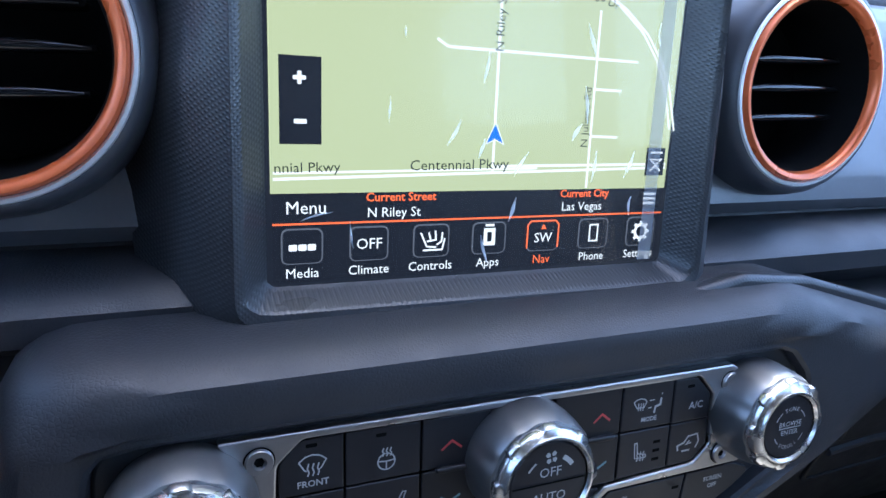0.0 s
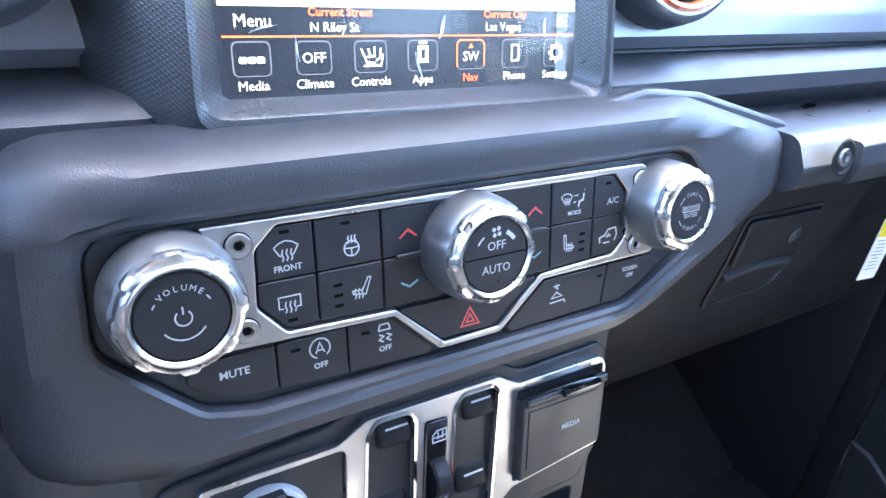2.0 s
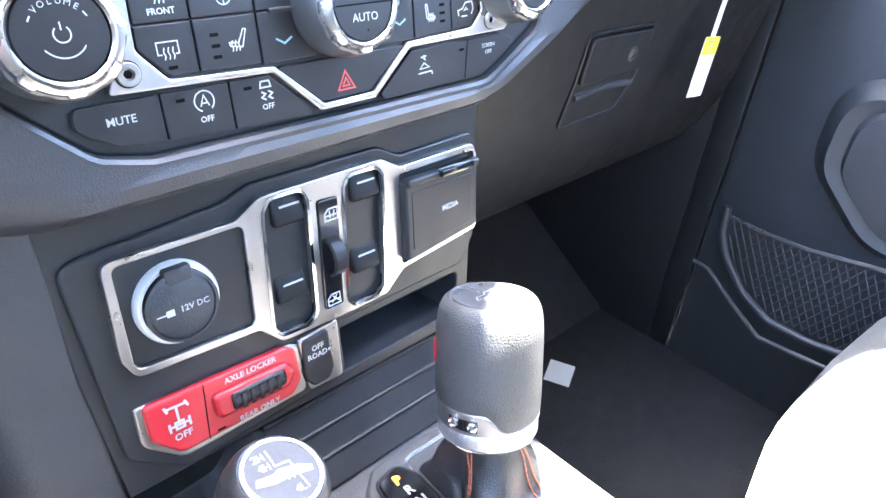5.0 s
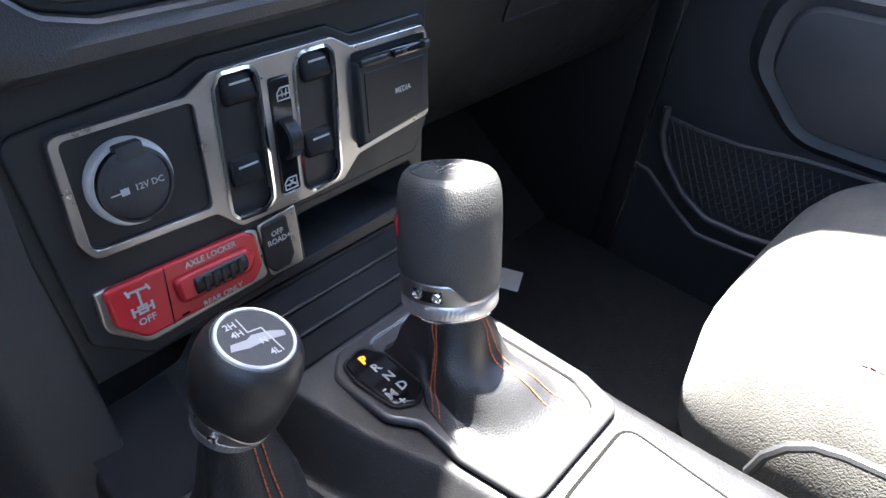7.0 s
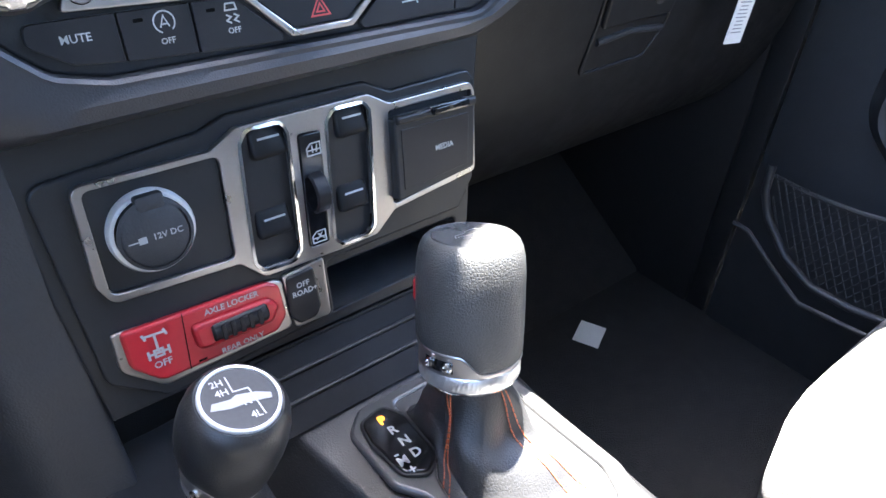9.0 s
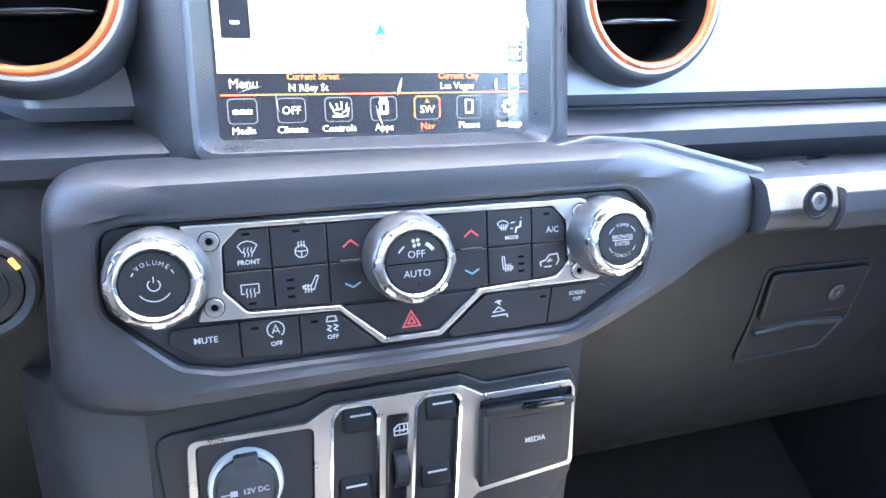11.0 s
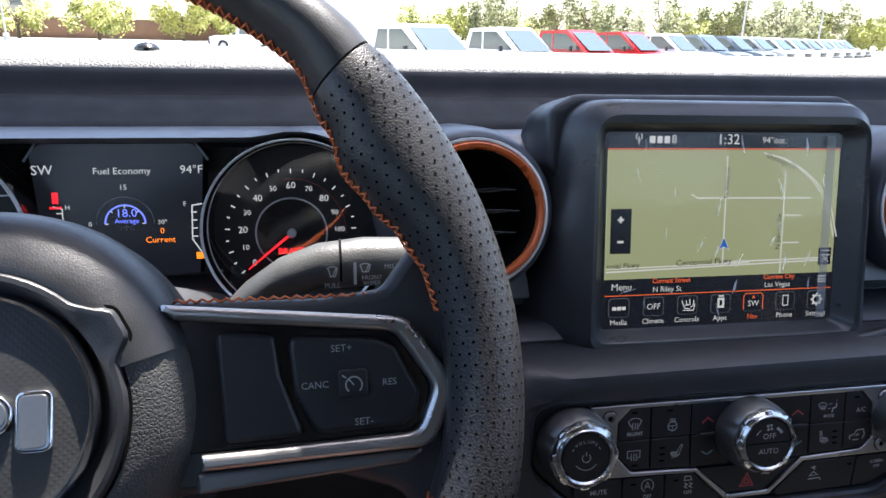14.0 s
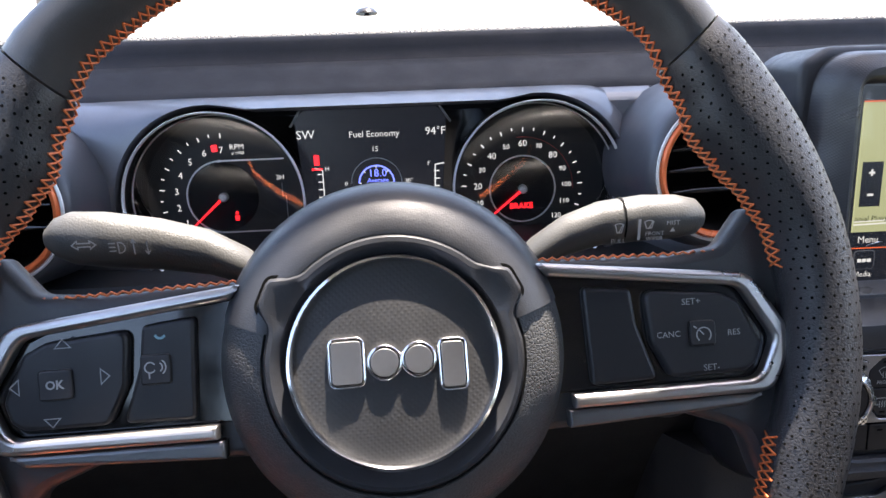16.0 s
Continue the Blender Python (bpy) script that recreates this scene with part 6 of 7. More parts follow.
ls = stalk("indicator_stalk", "black turn signal stalk with printed white symbols", [(-0.440, 0.752, 0.008, 0.009), (-0.456, 0.770, 0.0092, 0.010), (-0.474, 0.786, 0.0112, 0.011), (-0.494, 0.7965, 0.0132, 0.012), (-0.520, 0.8030, 0.0148, 0.013), (-0.548, 0.8070, 0.0160, 0.0135), (-0.566, 0.8090, 0.0150, 0.0125), (-0.5745, 0.8095, 0.0115, 0.010), (-0.5800, 0.8095, 0.006, 0.006)], -0.029, -0.0015)
TL = tilted(-0.5490, -0.0436, 0.8075, 2)
part("symbol", lines([[(-0.0125, 0.0012), (-0.0095, 0.0036), (-0.0095, 0.0022), (-0.0030, 0.0022), (-0.0030, 0.0036), (0.0, 0.0012), (-0.0030, -0.0012), (-0.0030, 0.0002), (-0.0095, 0.0002), (-0.0095, -0.0012), (-0.0125, 0.0012)],
                      [(0.0115, 0.0018)] + arc(0.0030, 90, -90, 8, 0.0120, -0.0012) + [(0.0115, -0.0042), (0.0115, 0.0018)], [(0.0065, 0.0014), (0.0100, 0.0014)], [(0.0065, -0.0008), (0.0100, -0.0008)], [(0.0065, -0.0030), (0.0100, -0.0030)],
                      [(0.0195, -0.0055), (0.0195, 0.0028)], [(0.0182, 0.0010), (0.0195, 0.0030), (0.0208, 0.0010)], [(0.0265, -0.0050), (0.0265, 0.0020)], [(0.0252, -0.0035), (0.0265, -0.0055), (0.0278, -0.0035)]], 0.0007, 0.0003), PRINT, ls, at=TL)

# ---- centre console ----
con = thing("center_console", "dark plastic centre console with shifter surround and lid", "console", kind="structure")
secs = []
for y, xl, xr, zt, xm, dip in ((-0.045, -0.150, 0.094, 0.462, -0.085, 0.034), (-0.075, -0.150, 0.093, 0.440, -0.080, 0.034), (-0.10, -0.150, 0.093, 0.424, -0.072, 0.034), (-0.15, -0.150, 0.094, 0.418, -0.060, 0.034), (-0.20, -0.150, 0.094, 0.418, -0.044, 0.034), (-0.24, -0.150, 0.094, 0.418, -0.037, 0.034), (-0.30, -0.150, 0.092, 0.424, -0.035, 0.034), (-0.45, -0.150, 0.092, 0.44, -0.060, 0.020), (-0.60, -0.150, 0.092, 0.44, -0.060, 0.018), (-0.95, -0.150, 0.092, 0.44, -0.060, 0.018)):
    secs.append([(x, y, z) for x, z in fillet([(xl - 0.01, 0.05), (xr + 0.012, 0.05), (xr + 0.004, zt - 0.05, 0.02), (xr, zt, 0.012), (xm + 0.022, zt, 0.008), (xm, zt - dip * 0.9, 0.008), (xm - 0.03, zt - dip, 0.01), (xl, zt - dip, 0.014), (xl - 0.006, zt - dip - 0.05, 0.02)], 5)])
part("tunnel", skin(secs, True, True, True), CONSOLE, con, "grained dark plastic tunnel")
RUBBER = surface("black_tray_rubber", (0.009, 0.009, 0.010), 0.7, grain="fine", size=0.0012, depth=0.00008, spec=0.2)
tray = [(-0.047, 0.4640), (-0.060, 0.4545), (-0.075, 0.4430), (-0.087, 0.4350), (-0.097, 0.4290)]
part("front_tray", skin([[(x, y, z) for x in (-0.060, 0.010, 0.080)] for y, z in tray], False), RUBBER, con, "matt black tray lining")
for y, z in ((-0.057, 0.4570), (-0.070, 0.4470), (-0.083, 0.4382)):
    part("tray_ridge", tube([(-0.058, y, z), (0.078, y, z)], 0.0016, 8), CONSOLE, con)
part("side_tray", skin([[(x, y, z - 0.0345) for x in (-0.148, -0.110, -0.095)] for y, z in tray], False), RUBBER, con, "matt black tray lining")
CM = Matrix.Translation((0, 0, 0.4195))
deck_o = fillet([(0.052, -0.0965, 0.012), (0.084, -0.124, 0.012), (0.0875, -0.218, 0.014), (0.080, -0.2455, 0.012), (-0.010, -0.2455, 0.012), (-0.0165, -0.200, 0.014), (-0.0145, -0.170, 0.010), (-0.0255, -0.154, 0.010), (-0.0270, -0.111, 0.012), (-0.012, -0.097, 0.010)], 6)
deck_i = fillet([(0.0565, -0.1075, 0.010), (0.0735, -0.134, 0.010), (0.0775, -0.214, 0.012), (0.0690, -0.2345, 0.010), (-0.0035, -0.2315, 0.012), (-0.0095, -0.199, 0.012), (-0.0022, -0.164, 0.008), (0.0070, -0.152, 0.006), (0.0085, -0.1065, 0.005)], 6)
part("shifter_bezel", plate([deck_o, deck_i], 0.0062, 0.0026, -0.0010), BEZEL, con, "satin grey shifter bezel", at=CM)
part("bright_edge", plate([swell(deck_i, 0.0026), swell(deck_i, 0.0006)], 0.0016, 0.0006, 0.0030), SATIN, con, "fine bright edge", at=CM)
lid_o = fillet([(0.066, -0.256, 0.010), (0.064, -0.300, 0.012), (0.060, -0.420, 0.012), (-0.010, -0.420, 0.012), (-0.004, -0.256, 0.012)], 5)
part("lid_recess", plate([swell(lid_o, 0.002), swell(lid_o, -0.001)], 0.004, 0.001, 0.0035), HOLE, con, at=CM)
part("bin_lid", plate([lid_o], 0.009, 0.0025, 0.0), DUSTY, con, "dusty flat lid", at=CM)
pr = thing("gear_indicator", "black gear display with P lit in orange", "display", at=Matrix.Translation((-0.0078, -0.1317, 0.4252)))
part("window", plate([fillet([(0.0075, 0.0245, 0.006), (0.0140, 0.0120, 0.008), (0.0130, -0.0215, 0.006), (0.0020, -0.0280, 0.006), (-0.0095, -0.0205, 0.006), (-0.0120, 0.0060, 0.010), (-0.0095, 0.0215, 0.006)], 5)], 0.0026, 0.0012, 0.0), GLOSS, pr)
part("rim", plate([swell(fillet([(0.0075, 0.0245, 0.006), (0.0140, 0.0120, 0.008), (0.0130, -0.0215, 0.006), (0.0020, -0.0280, 0.006), (-0.0095, -0.0205, 0.006), (-0.0120, 0.0060, 0.010), (-0.0095, 0.0215, 0.006)], 5), 0.0018), fillet([(0.0075, 0.0245, 0.006), (0.0140, 0.0120, 0.008), (0.0130, -0.0215, 0.006), (0.0020, -0.0280, 0.006), (-0.0095, -0.0205, 0.006), (-0.0120, 0.0060, 0.010), (-0.0095, 0.0215, 0.006)], 5)], 0.0022, 0.0008, 0.0), CONSOLE, pr)
for ch, x, y, m in (("P", 0.0010, 0.0155, GLOW_AMBER), ("R", 0.0022, 0.0062, PRINT), ("N", 0.0034, -0.0037, PRINT), ("D", 0.0040, -0.0138, PRINT), ("M", -0.0054, -0.0146, PRINT), ("-", -0.0062, -0.0086, PRINT), ("+", -0.0044, -0.0222, PRINT)):
    part("letter", words(ch, 0.0085, x, y, 0.0028, -4, 1, "CENTER", 0.00025), m, pr)


def folded_boot(base, base_z, top_c, top_r, rows=14, n=72, folds=5, depth=0.006, seed=0.0):
    """A leather boot gathered from its base outline up to the lever, with soft folds."""
    bs = star(base, n, (sum(p[0] for p in base) / len(base), sum(p[1] for p in base) / len(base)))
    rings = []
    for i in range(rows + 1):
        k = i / rows
        pinch = k ** 0.62
        ring = []
        for j, p in enumerate(bs):
            a = 2 * math.pi * j / n
            b = Vector((p[0], p[1], base_z))
            t = Vector((top_c[0] + top_r * math.cos(a), top_c[1] + top_r * math.sin(a), top_c[2]))
            q = b.lerp(t, pinch)
            q.z = base_z + (top_c[2] - base_z) * (0.10 * k + 0.90 * k ** 1.55)
            out = Vector((math.cos(a), math.sin(a), 0))
            w = math.sin(math.pi * min(1, k * 1.1)) * depth
            q += out * w * (0.6 * math.sin(folds * a + seed + 3 * k) + 0.5 * math.sin(3 * a - 7 * k + seed)) + Vector((0, 0, 1)) * w * 0.7 * math.sin(11 * k + 2 * a + seed)
            ring.append(tuple(q))
        rings.append(ring)
    return rings


def thread_on(rings, j, off=0.0008):
    """A line of dashes up the boot, on the column j of its rings."""
    bm = bmesh.new()
    c = Vector((0, 0, 0))
    for i in range(len(rings) - 1):
        mid = sum((Vector(p) for p in rings[i]), Vector()) / len(rings[i])
        a, b = Vector(rings[i][j]), Vector(rings[i + 1][j])
        o = (a - mid).normalized() * off
        for s0, s1 in ((0.05, 0.42), (0.55, 0.92)):
            merge(bm, tube([a.lerp(b, s0) + o, a.lerp(b, s1) + o], 0.00042, 5))
    return bm


def lever_axis(base, top):
    z = (Vector(top) - Vector(base)).normalized()
    y = (Vector((0, 1, 0)) - z * z.y).normalized()
    x = y.cross(z)
    m = Matrix((x, y, z)).transposed().to_4x4()
    m.translation = base
    return m


# automatic shifter
sh = thing("gear_shifter", "leather-wrapped gear shifter with silver collar and black boot", "gear shifter")
sb, stp = (0.0280, -0.1490, 0.4740), (0.0390, -0.1290, 0.5500)
rings = folded_boot(deck_i, 0.4215, (sb[0], sb[1], sb[2] + 0.006), 0.0148, seed=0.6, depth=0.0055, folds=3)
part("boot", skin(rings), BOOT, sh, "creased black leather boot")
for j in (58, 60, 36, 38):
    part("boot_stitching", thread_on(rings, j), BOOTTHREAD, sh, "orange thread")
AX = lever_axis(sb, stp)
LN = (Vector(stp) - Vector(sb)).length


def stepped(profile, middle, wide, fade, n=96):
    """A turned shape whose rows (radius, z, rise) climb by their rise on one side, round the angle named middle."""
    rings = []
    for r, z, rise in profile:
        ring = []
        for k in range(n):
            a = 360 * k / n
            u = min(1.0, max(0.0, (wide + fade - abs((a - middle + 180) % 360 - 180)) / fade))
            ring.append((r * math.cos(radians(a)), r * math.sin(radians(a)), z + rise * u * u * (3 - 2 * u)))
        rings.append(ring)
    return skin(rings)


KNURLSILVER = surface("knurled_silver_collar", (0.70, 0.69, 0.68), 0.36, 0.85, grain="knurl", size=0.0017, depth=0.00010)
part("collar_lip", lathe([(0.0205, -0.001), (0.0240, 0.0), (0.0256, 0.0012), (0.0262, 0.0030), (0.0256, 0.0036)], 64), CHROME, sh, "bright lower lip", at=AX)
part("collar", lathe([(0.0258, 0.0032), (0.0270, 0.0036), (0.0275, 0.0048), (0.0275, 0.0108), (0.0269, 0.0118)], 72), KNURLSILVER, sh, "knurled silver ring", at=AX)
part("collar_band", stepped([(0.0268, 0.0116, 0), (0.0275, 0.0122, 0), (0.0277, 0.0134, 0.0088), (0.0283, 0.0142, 0.0094), (0.0280, 0.0150, 0.0094), (0.0262, 0.0152, 0.0094)], 172, 44, 26), SATIN, sh, "satin silver band climbing on one side", at=AX)
part("bolt_recess", skin([[(0.02785 * math.cos(radians(a)), 0.02785 * math.sin(radians(a)), z) for a in range(174, 212, 3)] for z in (0.0142, 0.0206)], False), GLOSS, sh, "dark recess for two bolts", at=AX)
part("knob", stepped([(0.0258, 0.0140, 0.0092), (0.0276, 0.0148, 0.0092), (0.0284, 0.0172, 0.0088), (0.0287, 0.030, 0.003), (0.0287, 0.045, 0), (0.0285, 0.060, 0), (0.0279, LN - 0.012, 0), (0.0268, LN - 0.0062, 0), (0.0250, LN - 0.0024, 0), (0.0226, LN - 0.0002, 0), (0.0212, LN + 0.0001, 0), (0.0205, LN - 0.0006, 0)], 172, 44, 26), PEBBLED, sh, "pebbled black leather grip", at=AX)
part("knob_cap", lathe([(0.0208, LN - 0.0010), (0.0200, LN + 0.0002), (0.0, LN + 0.0008)], 48), surface("satin_grey_cap", (0.06, 0.06, 0.062), 0.25, 0.2), sh, "satin grey cap with a faint drawing", at=AX)
part("cap_drawing", lines([[(-0.012, -0.002), (-0.010, 0.001), (-0.003, 0.0015), (-0.001, 0.004), (0.006, 0.004), (0.008, 0.001), (0.012, 0.0005), (0.012, -0.002), (-0.012, -0.002)]], 0.0004, LN + 0.0010), GREYPRINT, sh, at=AX)
part("release_button", moved(block(0.004, 0.008, 0.012, 0.0018, 3), pose(-0.0205, 0.0185, 0.050, 0, 0, -42)), RED, sh, "red release button", at=AX)
for an in (181, 204):
    part("collar_bolt", moved(lathe([(0.0029, 0), (0.0029, 0.0012), (0.0020, 0.0016), (0.0016, 0.0004), (0.0, 0.0004)], 20), pose(0, 0, 0.0174, 0, 0, an) @ pose(0.0277, 0, 0, 0, 90, 0)), CHROME, sh, at=AX)
part("stem", lathe([(0.013, -0.03), (0.013, 0.006)], 32), PLASTIC, sh, at=AX)

# transfer case lever
tr = thing("transfer_lever", "black transfer case lever with a round marked cap", "lever")
tb, tt = (-0.1030, -0.1290, 0.4750), (-0.0925, -0.1385, 0.5250)
base2 = fillet([(-0.142, -0.095, 0.02), (-0.062, -0.095, 0.02), (-0.062, -0.200, 0.02), (-0.142, -0.200, 0.02)], 6)
rings2 = folded_boot(base2, 0.3840, (tb[0], tb[1], tb[2] + 0.004), 0.0140, seed=2.0, depth=0.004)
part("boot", skin(rings2), BOOT, tr, "creased black leather boot")
for j in (53, 56):
    part("boot_stitching", thread_on(rings2, j), BOOTTHREAD, tr, "orange thread")
AT = lever_axis(tb, tt)
LT = (Vector(tt) - Vector(tb)).length
part("collar", stepped([(0.0160, -0.0050, 0), (0.0176, -0.0040, 0), (0.0182, -0.0030, 0), (0.0190, 0.0010, 0.002), (0.0186, 0.0016, 0.002)], 180, 30, 60), KNURLSILVER, tr, "knurled silver ring", at=AT)
part("collar_band", stepped([(0.0186, 0.0014, 0.002), (0.0192, 0.0018, 0.002), (0.0196, 0.0028, 0.0080), (0.0202, 0.0034, 0.0086), (0.0200, 0.0042, 0.0086), (0.0184, 0.0044, 0.0086)], 180, 30, 60), SATIN, tr, "satin silver band climbing on one side", at=AT)
part("collar_bolt", moved(lathe([(0.0024, 0), (0.0024, 0.0010), (0.0016, 0.0013), (0.0, 0.0008)], 20), pose(0, 0, 0.0062, 0, 0, 208) @ pose(0.0194, 0, 0, 0, 90, 0)), CHROME, tr, at=AT)
part("knob", stepped([(0.0184, 0.0038, 0.0086), (0.0203, 0.0046, 0.0086), (0.0214, 0.0080, 0.0075), (0.0228, 0.0170, 0.003), (0.0238, 0.026, 0), (0.0240, 0.032, 0), (0.0236, 0.039, 0), (0.0222, LT - 0.0065, 0), (0.0202, LT - 0.0022, 0), (0.0184, LT - 0.0006, 0), (0.0172, LT - 0.001, 0)], 180, 30, 60), KNOBSKIN, tr, "smooth black grip", at=AT)
part("cap_ring", lathe([(0.0174, LT - 0.002), (0.0172, LT + 0.0006), (0.0166, LT + 0.0011), (0.0159, LT + 0.0009), (0.0156, LT + 0.0002)], 56), GAUGERING, tr, "bright cap ring", at=AT)
CT = AT
part("cap", lathe([(0.0160, LT), (0.0, LT + 0.0006)], 48), surface("grey_cap", (0.055, 0.055, 0.057), 0.62, spec=0.25), tr, "grey marked cap", at=CT)
zc = LT + 0.0009
for w, x, y in (("2H", -0.0066, 0.0092), ("4H", -0.0062, 0.0042), ("N", 0.0017, -0.0033), ("4L", 0.0026, -0.0102)):
    part("lettering", words(w, 0.0046, x, y, zc, 0, 1, "CENTER", 0.0001), PRINT, tr, at=CT)
part("gate_line", lines([[(-0.0020, 0.0117), (-0.0018, 0.0034), (0.0048, 0.0032), (0.0061, -0.0114)]], 0.0007, zc), PRINT, tr, at=CT)
part("cap_drawing", fill([(-0.0130, -0.0055), (-0.0118, -0.0020), (-0.0040, -0.0012), (-0.0015, 0.0006), (0.0070, 0.0006), (0.0130, -0.0010), (0.0128, -0.0038), (0.0040, -0.0040), (-0.0050, -0.0058)], zc - 0.00015), GREYPRINT, tr, at=CT @ pose(0, 0.0008, 0, 0, 0, -9))

# card lying in the footwell
card = thing("paper_card", "small pale paper card lying on the dark carpet", "paper", at=Matrix.Translation((0.519, 0.092, 0.0515)) @ pose(0, 0, 0, 0, 0, 25))
part("sheet", plate([rect(0.050, 0.040, 0.001)], 0.0006, 0.0001), PAPER, card)

# ---- passenger seat ----
seat = thing("passenger_seat", "dark woven fabric passenger seat with orange stitches", "seat")


def cushion(x0, x1, y0, y1, z0, z1, r, n=96, crown=0.02):
    rings = []
    cx, cy = (x0 + x1) / 2, (y0 + y1) / 2
    o = rect(x1 - x0, y1 - y0, r, cx, cy)
    os_ = star(o, n, (cx, cy))
    prof = [(-0.02, z0), (0.0, z0 + 0.03), (0.006, (z0 + z1) / 2), (-0.002, z1 - 0.085), (-0.011, z1 - 0.055), (-0.026, z1 - 0.030), (-0.045, z1 - 0.012), (-0.068, z1 - 0.002), (-0.10, z1 + crown * 0.4), (-0.15, z1 + crown * 0.7), (-0.20, z1 + crown)]
    for off, z in prof:
        rings.append([(*((p[0], p[1]) if off == 0 else (cx + (p[0] - cx) * max(0.05, 1 + off / max(0.01, math.hypot(p[0] - cx, p[1] - cy))), cy + (p[1] - cy) * max(0.05, 1 + off / max(0.01, math.hypot(p[0] - cx, p[1] - cy))))), z) for p in os_])
    return skin(rings, True, True, True)


part("cushion", cushion(0.212, 0.695, -0.76, -0.215, 0.16, 0.385, 0.17), FABRIC, seat, "woven fabric cushion")
part("backrest", moved(cushion(0.215, 0.685, -0.09, 0.09, 0.0, 0.60, 0.08, crown=0.0), pose(0, -0.83, 0.36, 14)), FABRIC, seat)
part("piping", tube([(0.203, -0.317, 0.262), (0.203, -0.321, 0.290), (0.203, -0.332, 0.312), (0.203, -0.347, 0.327), (0.202, -0.367, 0.336), (0.201, -0.40, 0.343), (0.199, -0.60, 0.345)], 0.0048, 8), PLASTIC, seat, "rolled black piping along the bolster")
sbm = bmesh.new()
for k in range(40):
    merge(sbm, tube([(0.263, -0.345 - 0.006 * k, 0.3776), (0.263, -0.349 - 0.006 * k, 0.3778)], 0.0007, 5))
part("seam_stitching", sbm, THREAD, seat, "orange seam stitches")
part("base_frame", moved(block(0.40, 0.48, 0.12, 0.02), pose(0.45, -0.48, 0.11)), PLASTIC, seat)
seat.matrix_basis = Matrix.Translation((0.056, -0.008, -0.014))
ds_ = thing("driver_seat", "dark woven fabric driver's seat", "seat")
part("cushion", cushion(-0.63, -0.15, -0.98, -0.50, 0.16, 0.415, 0.10), FABRIC, ds_)
part("backrest", moved(cushion(-0.63, -0.16, -0.09, 0.09, 0.0, 0.62, 0.08, crown=0.0), pose(0, -1.06, 0.36, 14)), FABRIC, ds_)
part("base_frame", moved(block(0.40, 0.40, 0.12, 0.02), pose(-0.39, -0.74, 0.11)), PLASTIC, ds_)


# ---- outside ----
GZ = -0.75
CONCRETE = surface("pale_lot_paving", (0.42, 0.40, 0.37), 0.9, grain="fine", size=0.02, depth=0.004, patch=0.4)
gr = tagged(part("ground", moved(fill([(-900, -900), (900, -900), (900, 900), (-900, 900)]), pose(0, 0, GZ)), CONCRETE), "pale sunlit paved lot reaching the horizon", "ground", kind="structure")
BARK = surface("bark", (0.12, 0.085, 0.06), 0.9, grain="fine", size=0.03, depth=0.01)
LEAF = surface("pale_green_leaves", (0.34, 0.35, 0.10), 0.6, vary=0.35, patch=1.5)
LEAF2 = surface("dark_green_leaves", (0.20, 0.21, 0.09), 0.6, vary=0.35, patch=1.5)
BRICKWALL = surface("brown_block_wall", (0.20, 0.115, 0.075), 0.9, grain="fine", size=0.05, depth=0.01, patch=0.6)
STUCCO = surface("grey_stucco", (0.32, 0.30, 0.27), 0.9, grain="fine", size=0.04, depth=0.006, patch=0.5)
GLASSDARK = surface("dark_car_glass", (0.07, 0.095, 0.095), 0.08, spec=0.8, vary=0.1)
TYRE = surface("tyre_rubber", (0.02, 0.02, 0.02), 0.85)
STEEL = surface("grey_pole", (0.42, 0.42, 0.41), 0.5, 0.4)
REDPAINT = surface("red_car_paint", (0.42, 0.012, 0.015), 0.25, vary=0.03, coat=0.6)
BLUEPAINT = surface("blue_grey_car_paint", (0.16, 0.20, 0.26), 0.25, 0.3, vary=0.03, coat=0.6)
SILVERPAINT = surface("silver_car_paint", (0.55, 0.56, 0.57), 0.28, 0.5, vary=0.03, coat=0.6)


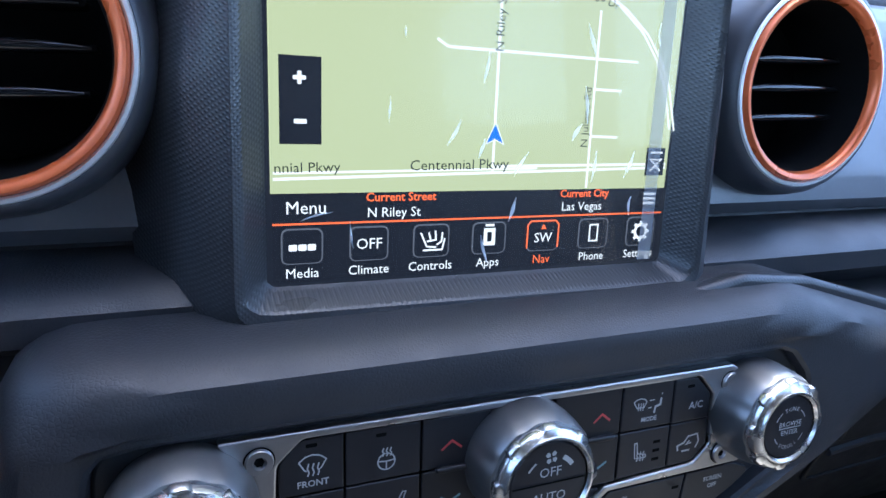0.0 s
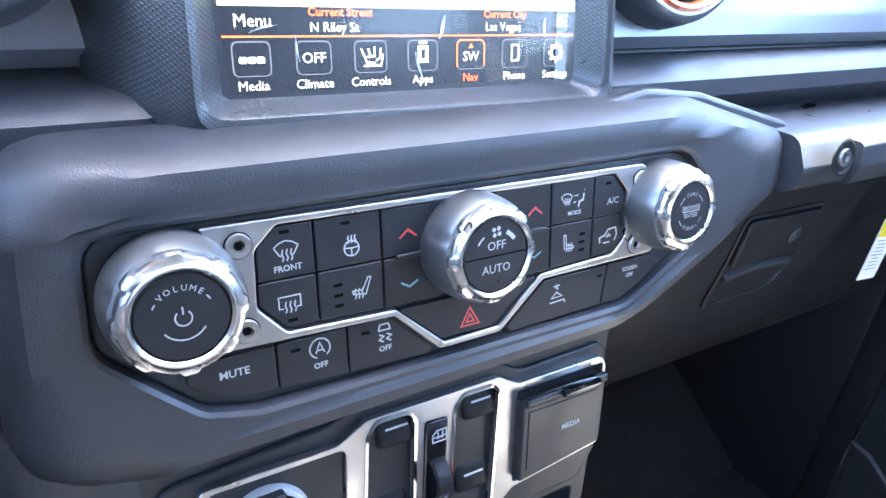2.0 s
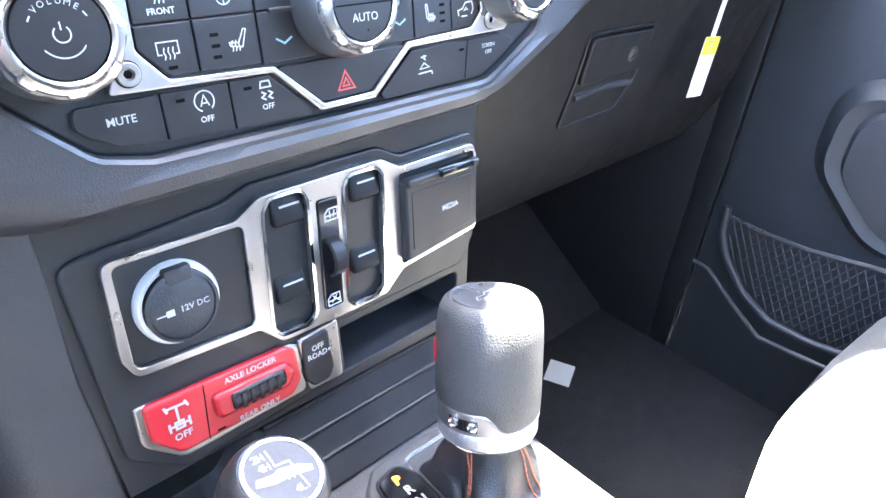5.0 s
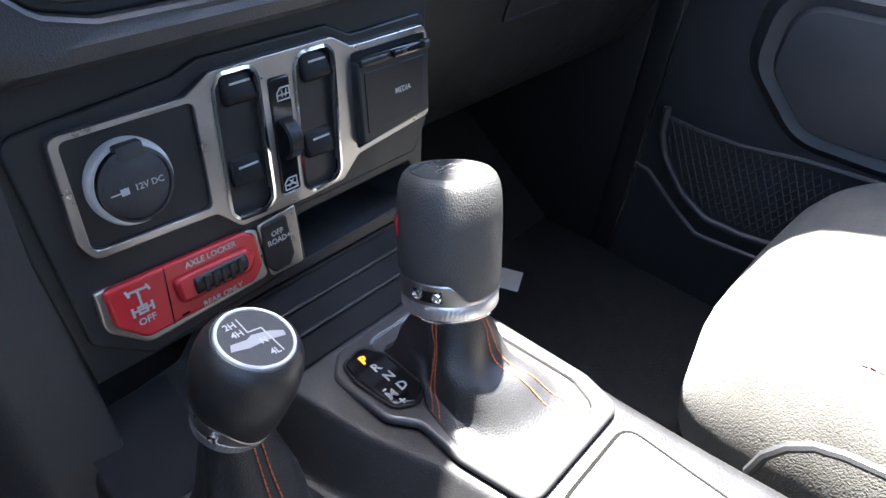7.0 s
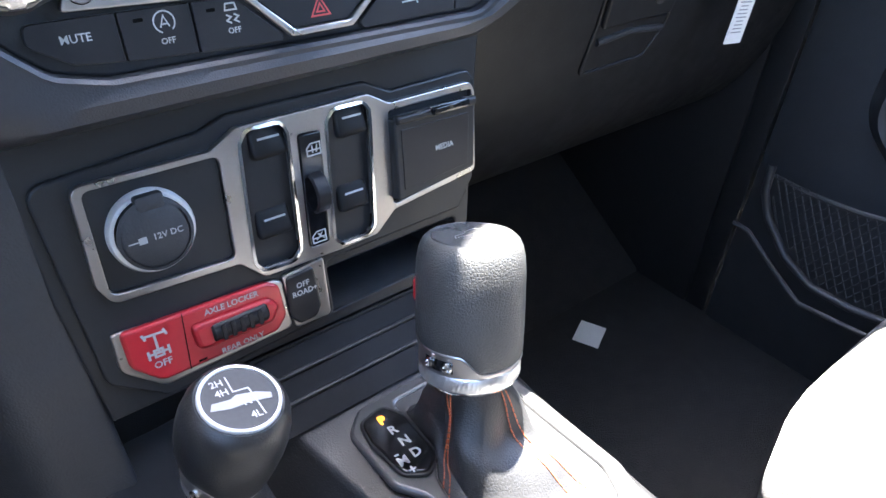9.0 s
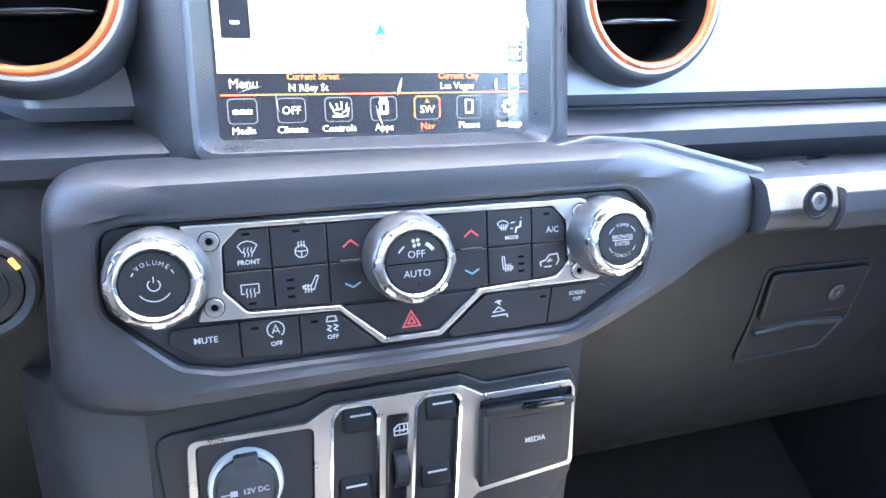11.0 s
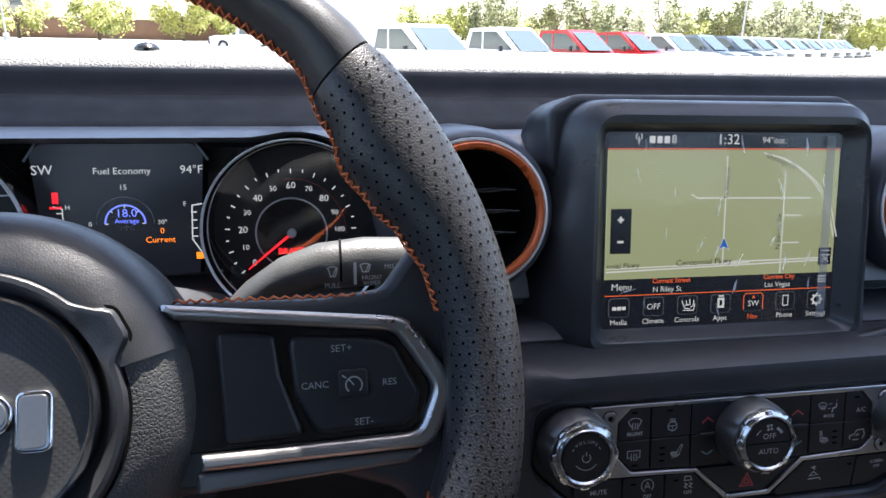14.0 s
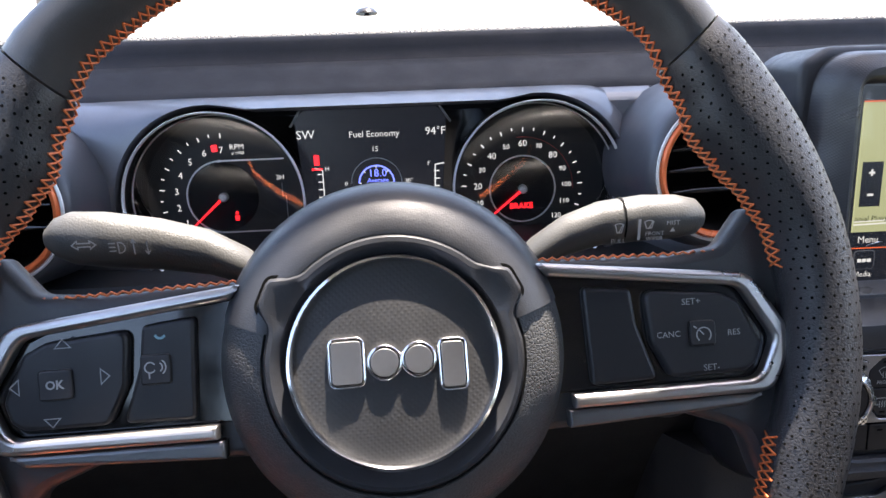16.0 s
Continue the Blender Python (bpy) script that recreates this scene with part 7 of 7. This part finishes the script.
def truck(label, paint, group, boxy=False):
    """A parked pickup or off-roader, nose towards +y: body, cabin, panes, wheels, lamps."""
    t = thing("pickup_truck" if not boxy else "off_roader", label, "car", group=group)
    w = 0.95
    body = [(-2.6, 0.55), (-2.6, 1.12), (-0.9, 1.14), (0.9, 1.14), (2.2, 1.08), (2.55, 0.98), (2.6, 0.60), (2.4, 0.45), (-2.4, 0.45)]
    part("body", extruded(body, -w, w), paint, t)
    if boxy:
        cab = [(-2.3, 1.12), (-2.25, 1.84), (0.35, 1.86), (0.75, 1.12)]
    else:
        cab = [(-1.15, 1.12), (-0.85, 1.84), (0.35, 1.90), (1.35, 1.12)]
    part("cabin", extruded(cab, -w * 0.88, w * 0.88), paint, t)
    f0, f1 = cab[3], cab[2]
    part("windshield", skin([[(-0.74, f0[0] - 0.04, f0[1] + 0.06), (0.74, f0[0] - 0.04, f0[1] + 0.06)], [(-0.68, f1[0] + 0.10, f1[1] - 0.10), (0.68, f1[0] + 0.10, f1[1] - 0.10)]], False), GLASSDARK, t, at=Matrix.Translation((0, 0.035, 0.02)))
    for s in (-1, 1):
        x = s * (w * 0.88 + 0.006)
        part("side_window", skin([[(x, cab[0][0] + 0.25, 1.22), (x, cab[3][0] - 0.30, 1.22)], [(x, cab[1][0] + 0.12, 1.74), (x, cab[2][0] - 0.02, 1.76)]], False), GLASSDARK, t)
        part("window_post", moved(block(0.02, 0.07, 0.54, 0.005), pose(x, -0.25, 1.48)), paint, t)
        part("headlight", moved(block(0.30, 0.06, 0.20, 0.03), pose(s * 0.70, 2.57, 0.90)), SILVERPAINT, t)
        part("mirror", moved(block(0.14, 0.09, 0.20, 0.03), pose(s * 1.06, 0.75, 1.25)), PLASTIC, t)
        for y in (-1.65, 1.65):
            wh = part("wheel", moved(lathe([(0.20, -0.11), (0.36, -0.12), (0.40, -0.08), (0.40, 0.08), (0.36, 0.12), (0.20, 0.11)], 28), pose(s * 0.86, y, 0.40, 0, 90, 0)), TYRE, t)
            part("rim", moved(lathe([(0.0, 0.10), (0.06, 0.12), (0.21, 0.09), (0.21, -0.09)], 20), pose(s * 0.88, y, 0.40, 0, 90 * s, 0)), STEEL, wh)
    part("bumper", moved(block(1.86, 0.14, 0.22, 0.04), pose(0, 2.62, 0.58)), PLASTIC, t)
    part("grille", moved(block(1.05, 0.05, 0.26, 0.02), pose(0, 2.59, 0.86)), PLASTIC, t)
    return t


kinds = {"white": truck("white parked pickup truck on the pale lot", WHITEPAINT, "row of parked trucks"),
         "red": truck("red parked pickup truck on the pale lot", REDPAINT, "row of parked trucks"),
         "blue": truck("blue-grey parked pickup truck on the pale lot", BLUEPAINT, "row of parked trucks"),
         "silver": truck("silver parked pickup truck on the pale lot", SILVERPAINT, "row of parked trucks")}
used = set()
row = ["white", "white", "red", "red", "white", "blue", "blue", "silver", "white", "white", "silver", "white", "white", "silver"]
for i, k in enumerate(row):
    x, y = 2.6 + 3.35 * i, 19.0 + 2.75 * i
    m = Matrix.Translation((x, y, GZ)) @ pose(0, 0, 0, 0, 0, -148)
    if k in used:
        copy_thing(kinds[k], m)
    else:
        kinds[k].matrix_basis = m
        used.add(k)
fj = truck("white boxy off-roader parked alone across the lot", WHITEPAINT, "", True)
fj.matrix_basis = Matrix.Translation((-5.6, 56, GZ)) @ pose(0, 0, 0, 0, 0, 100)

wl = tagged(part("block_wall", moved(block(70, 0.3, 2.4, 0.02), pose(-46, 92, GZ + 1.2, 0, 0, 4)), BRICKWALL), "long brown block wall at the edge of the lot", "wall", kind="structure")
bld = thing("apartment_building", "grey three-storey apartment building behind the wall", "building", kind="")
part("wall", moved(block(34, 12, 10.5, 0.05), pose(0, 0, 5.25)), STUCCO, bld)
part("roof", moved(block(35, 13, 0.5, 0.05), pose(0, 0, 10.7)), BRICKWALL, bld)
for fl in range(3):
    for k in range(8):
        part("window", moved(block(1.7, 0.15, 1.6, 0.02), pose(-14.5 + 4.1 * k, -6.05, 2.0 + 3.2 * fl)), GLASSDARK, bld)
bld.matrix_basis = Matrix.Translation((-62, 128, GZ)) @ pose(0, 0, 0, 0, 0, 8)


def tree(label, h, spread, leaf, seed):
    rnd = random.Random(seed)
    t = thing("tree", label, "tree", group="trees round the lot")
    tips = []
    bm = tube([(0, 0, 0), (0.1, 0.05, h * 0.25), (0.0, 0.1, h * 0.5)], [0.22, 0.16, 0.10], 8)
    for k in range(9):
        a = k * 2.4 + rnd.random()
        z0 = h * (0.22 + 0.03 * k)
        tip = Vector((math.cos(a) * spread * rnd.uniform(0.4, 0.9), math.sin(a) * spread * rnd.uniform(0.4, 0.9), h * rnd.uniform(0.5, 0.9)))
        merge(bm, tube([(0, 0, z0), tuple(tip * 0.5 + Vector((0, 0, z0 * 0.4))), tuple(tip)], [0.09, 0.06, 0.02], 6))
        tips.append(tip)
    part("trunk", bm, BARK, t)
    verts, faces = [], []
    for tip in tips * 4:
        drop = rnd.uniform(0.35, 1.05)
        c0 = Vector((tip.x * 1.15, tip.y * 1.15, tip.z * drop)) + Vector([rnd.gauss(0, spread * 0.16) for _ in range(3)])
        for _ in range(75):
            c = c0 + Vector([rnd.gauss(0, spread * 0.13) for _ in range(3)])
            c.z = max(0.15, c.z)
            u = Vector([rnd.gauss(0, 1) for _ in range(3)]).normalized() * rnd.uniform(0.10, 0.24)
            w = u.orthogonal() * 0.6
            b0 = len(verts)
            verts += [tuple(c - u), tuple(c + w), tuple(c + u), tuple(c - w)]
            faces.append((b0, b0 + 1, b0 + 2, b0 + 3))
    me = bpy.data.meshes.new("crown")
    me.from_pydata(verts, [], faces)
    me.materials.append(leaf)
    ob = new("crown", me)
    ob.parent = t
    return t


ta = tree("leafy pale green tree at the edge of the lot", 5.8, 2.8, LEAF, 1)
tb_ = tree("dark green tree at the edge of the lot", 8.4, 3.4, LEAF2, 2)
ta.matrix_basis = Matrix.Translation((-24, 84, GZ))
tb_.matrix_basis = Matrix.Translation((62, 84, GZ))
rnd = random.Random(5)
for i in range(26):
    x = 20 + 3.6 * i + rnd.uniform(-1.2, 1.2)
    copy_thing(tb_ if i % 3 else ta, Matrix.Translation((x, 100 - 0.35 * i + rnd.uniform(-5, 5), GZ)) @ pose(0, 0, 0, 0, 0, rnd.uniform(0, 360)) @ Matrix.Scale(1.0, 4))
for x, y in ((-33, 86), (-39, 88), (-16, 90), (-12, 95), (14, 98), (-45, 86)):
    copy_thing(ta, Matrix.Translation((x, y, GZ)) @ pose(0, 0, 0, 0, 0, x * 31))
pl = thing("light_pole", "tall slim grey lamp post in the lot", "lamp post", group="lot lamp posts")
part("pole", tube([(0, 0, 0), (0, 0, 9.5)], [0.11, 0.07], 12), STEEL, pl)
part("pole_base", lathe([(0.28, 0), (0.28, 0.7), (0.0, 0.75)], 20), CONCRETE, pl)
part("lamp_head", moved(block(0.8, 0.35, 0.14, 0.03), pose(0.4, 0, 9.5)), STEEL, pl)
pl.matrix_basis = Matrix.Translation((44, 66, GZ))
copy_thing(pl, Matrix.Translation((58, 72, GZ)))
copy_thing(pl, Matrix.Translation((-30, 75, GZ)))
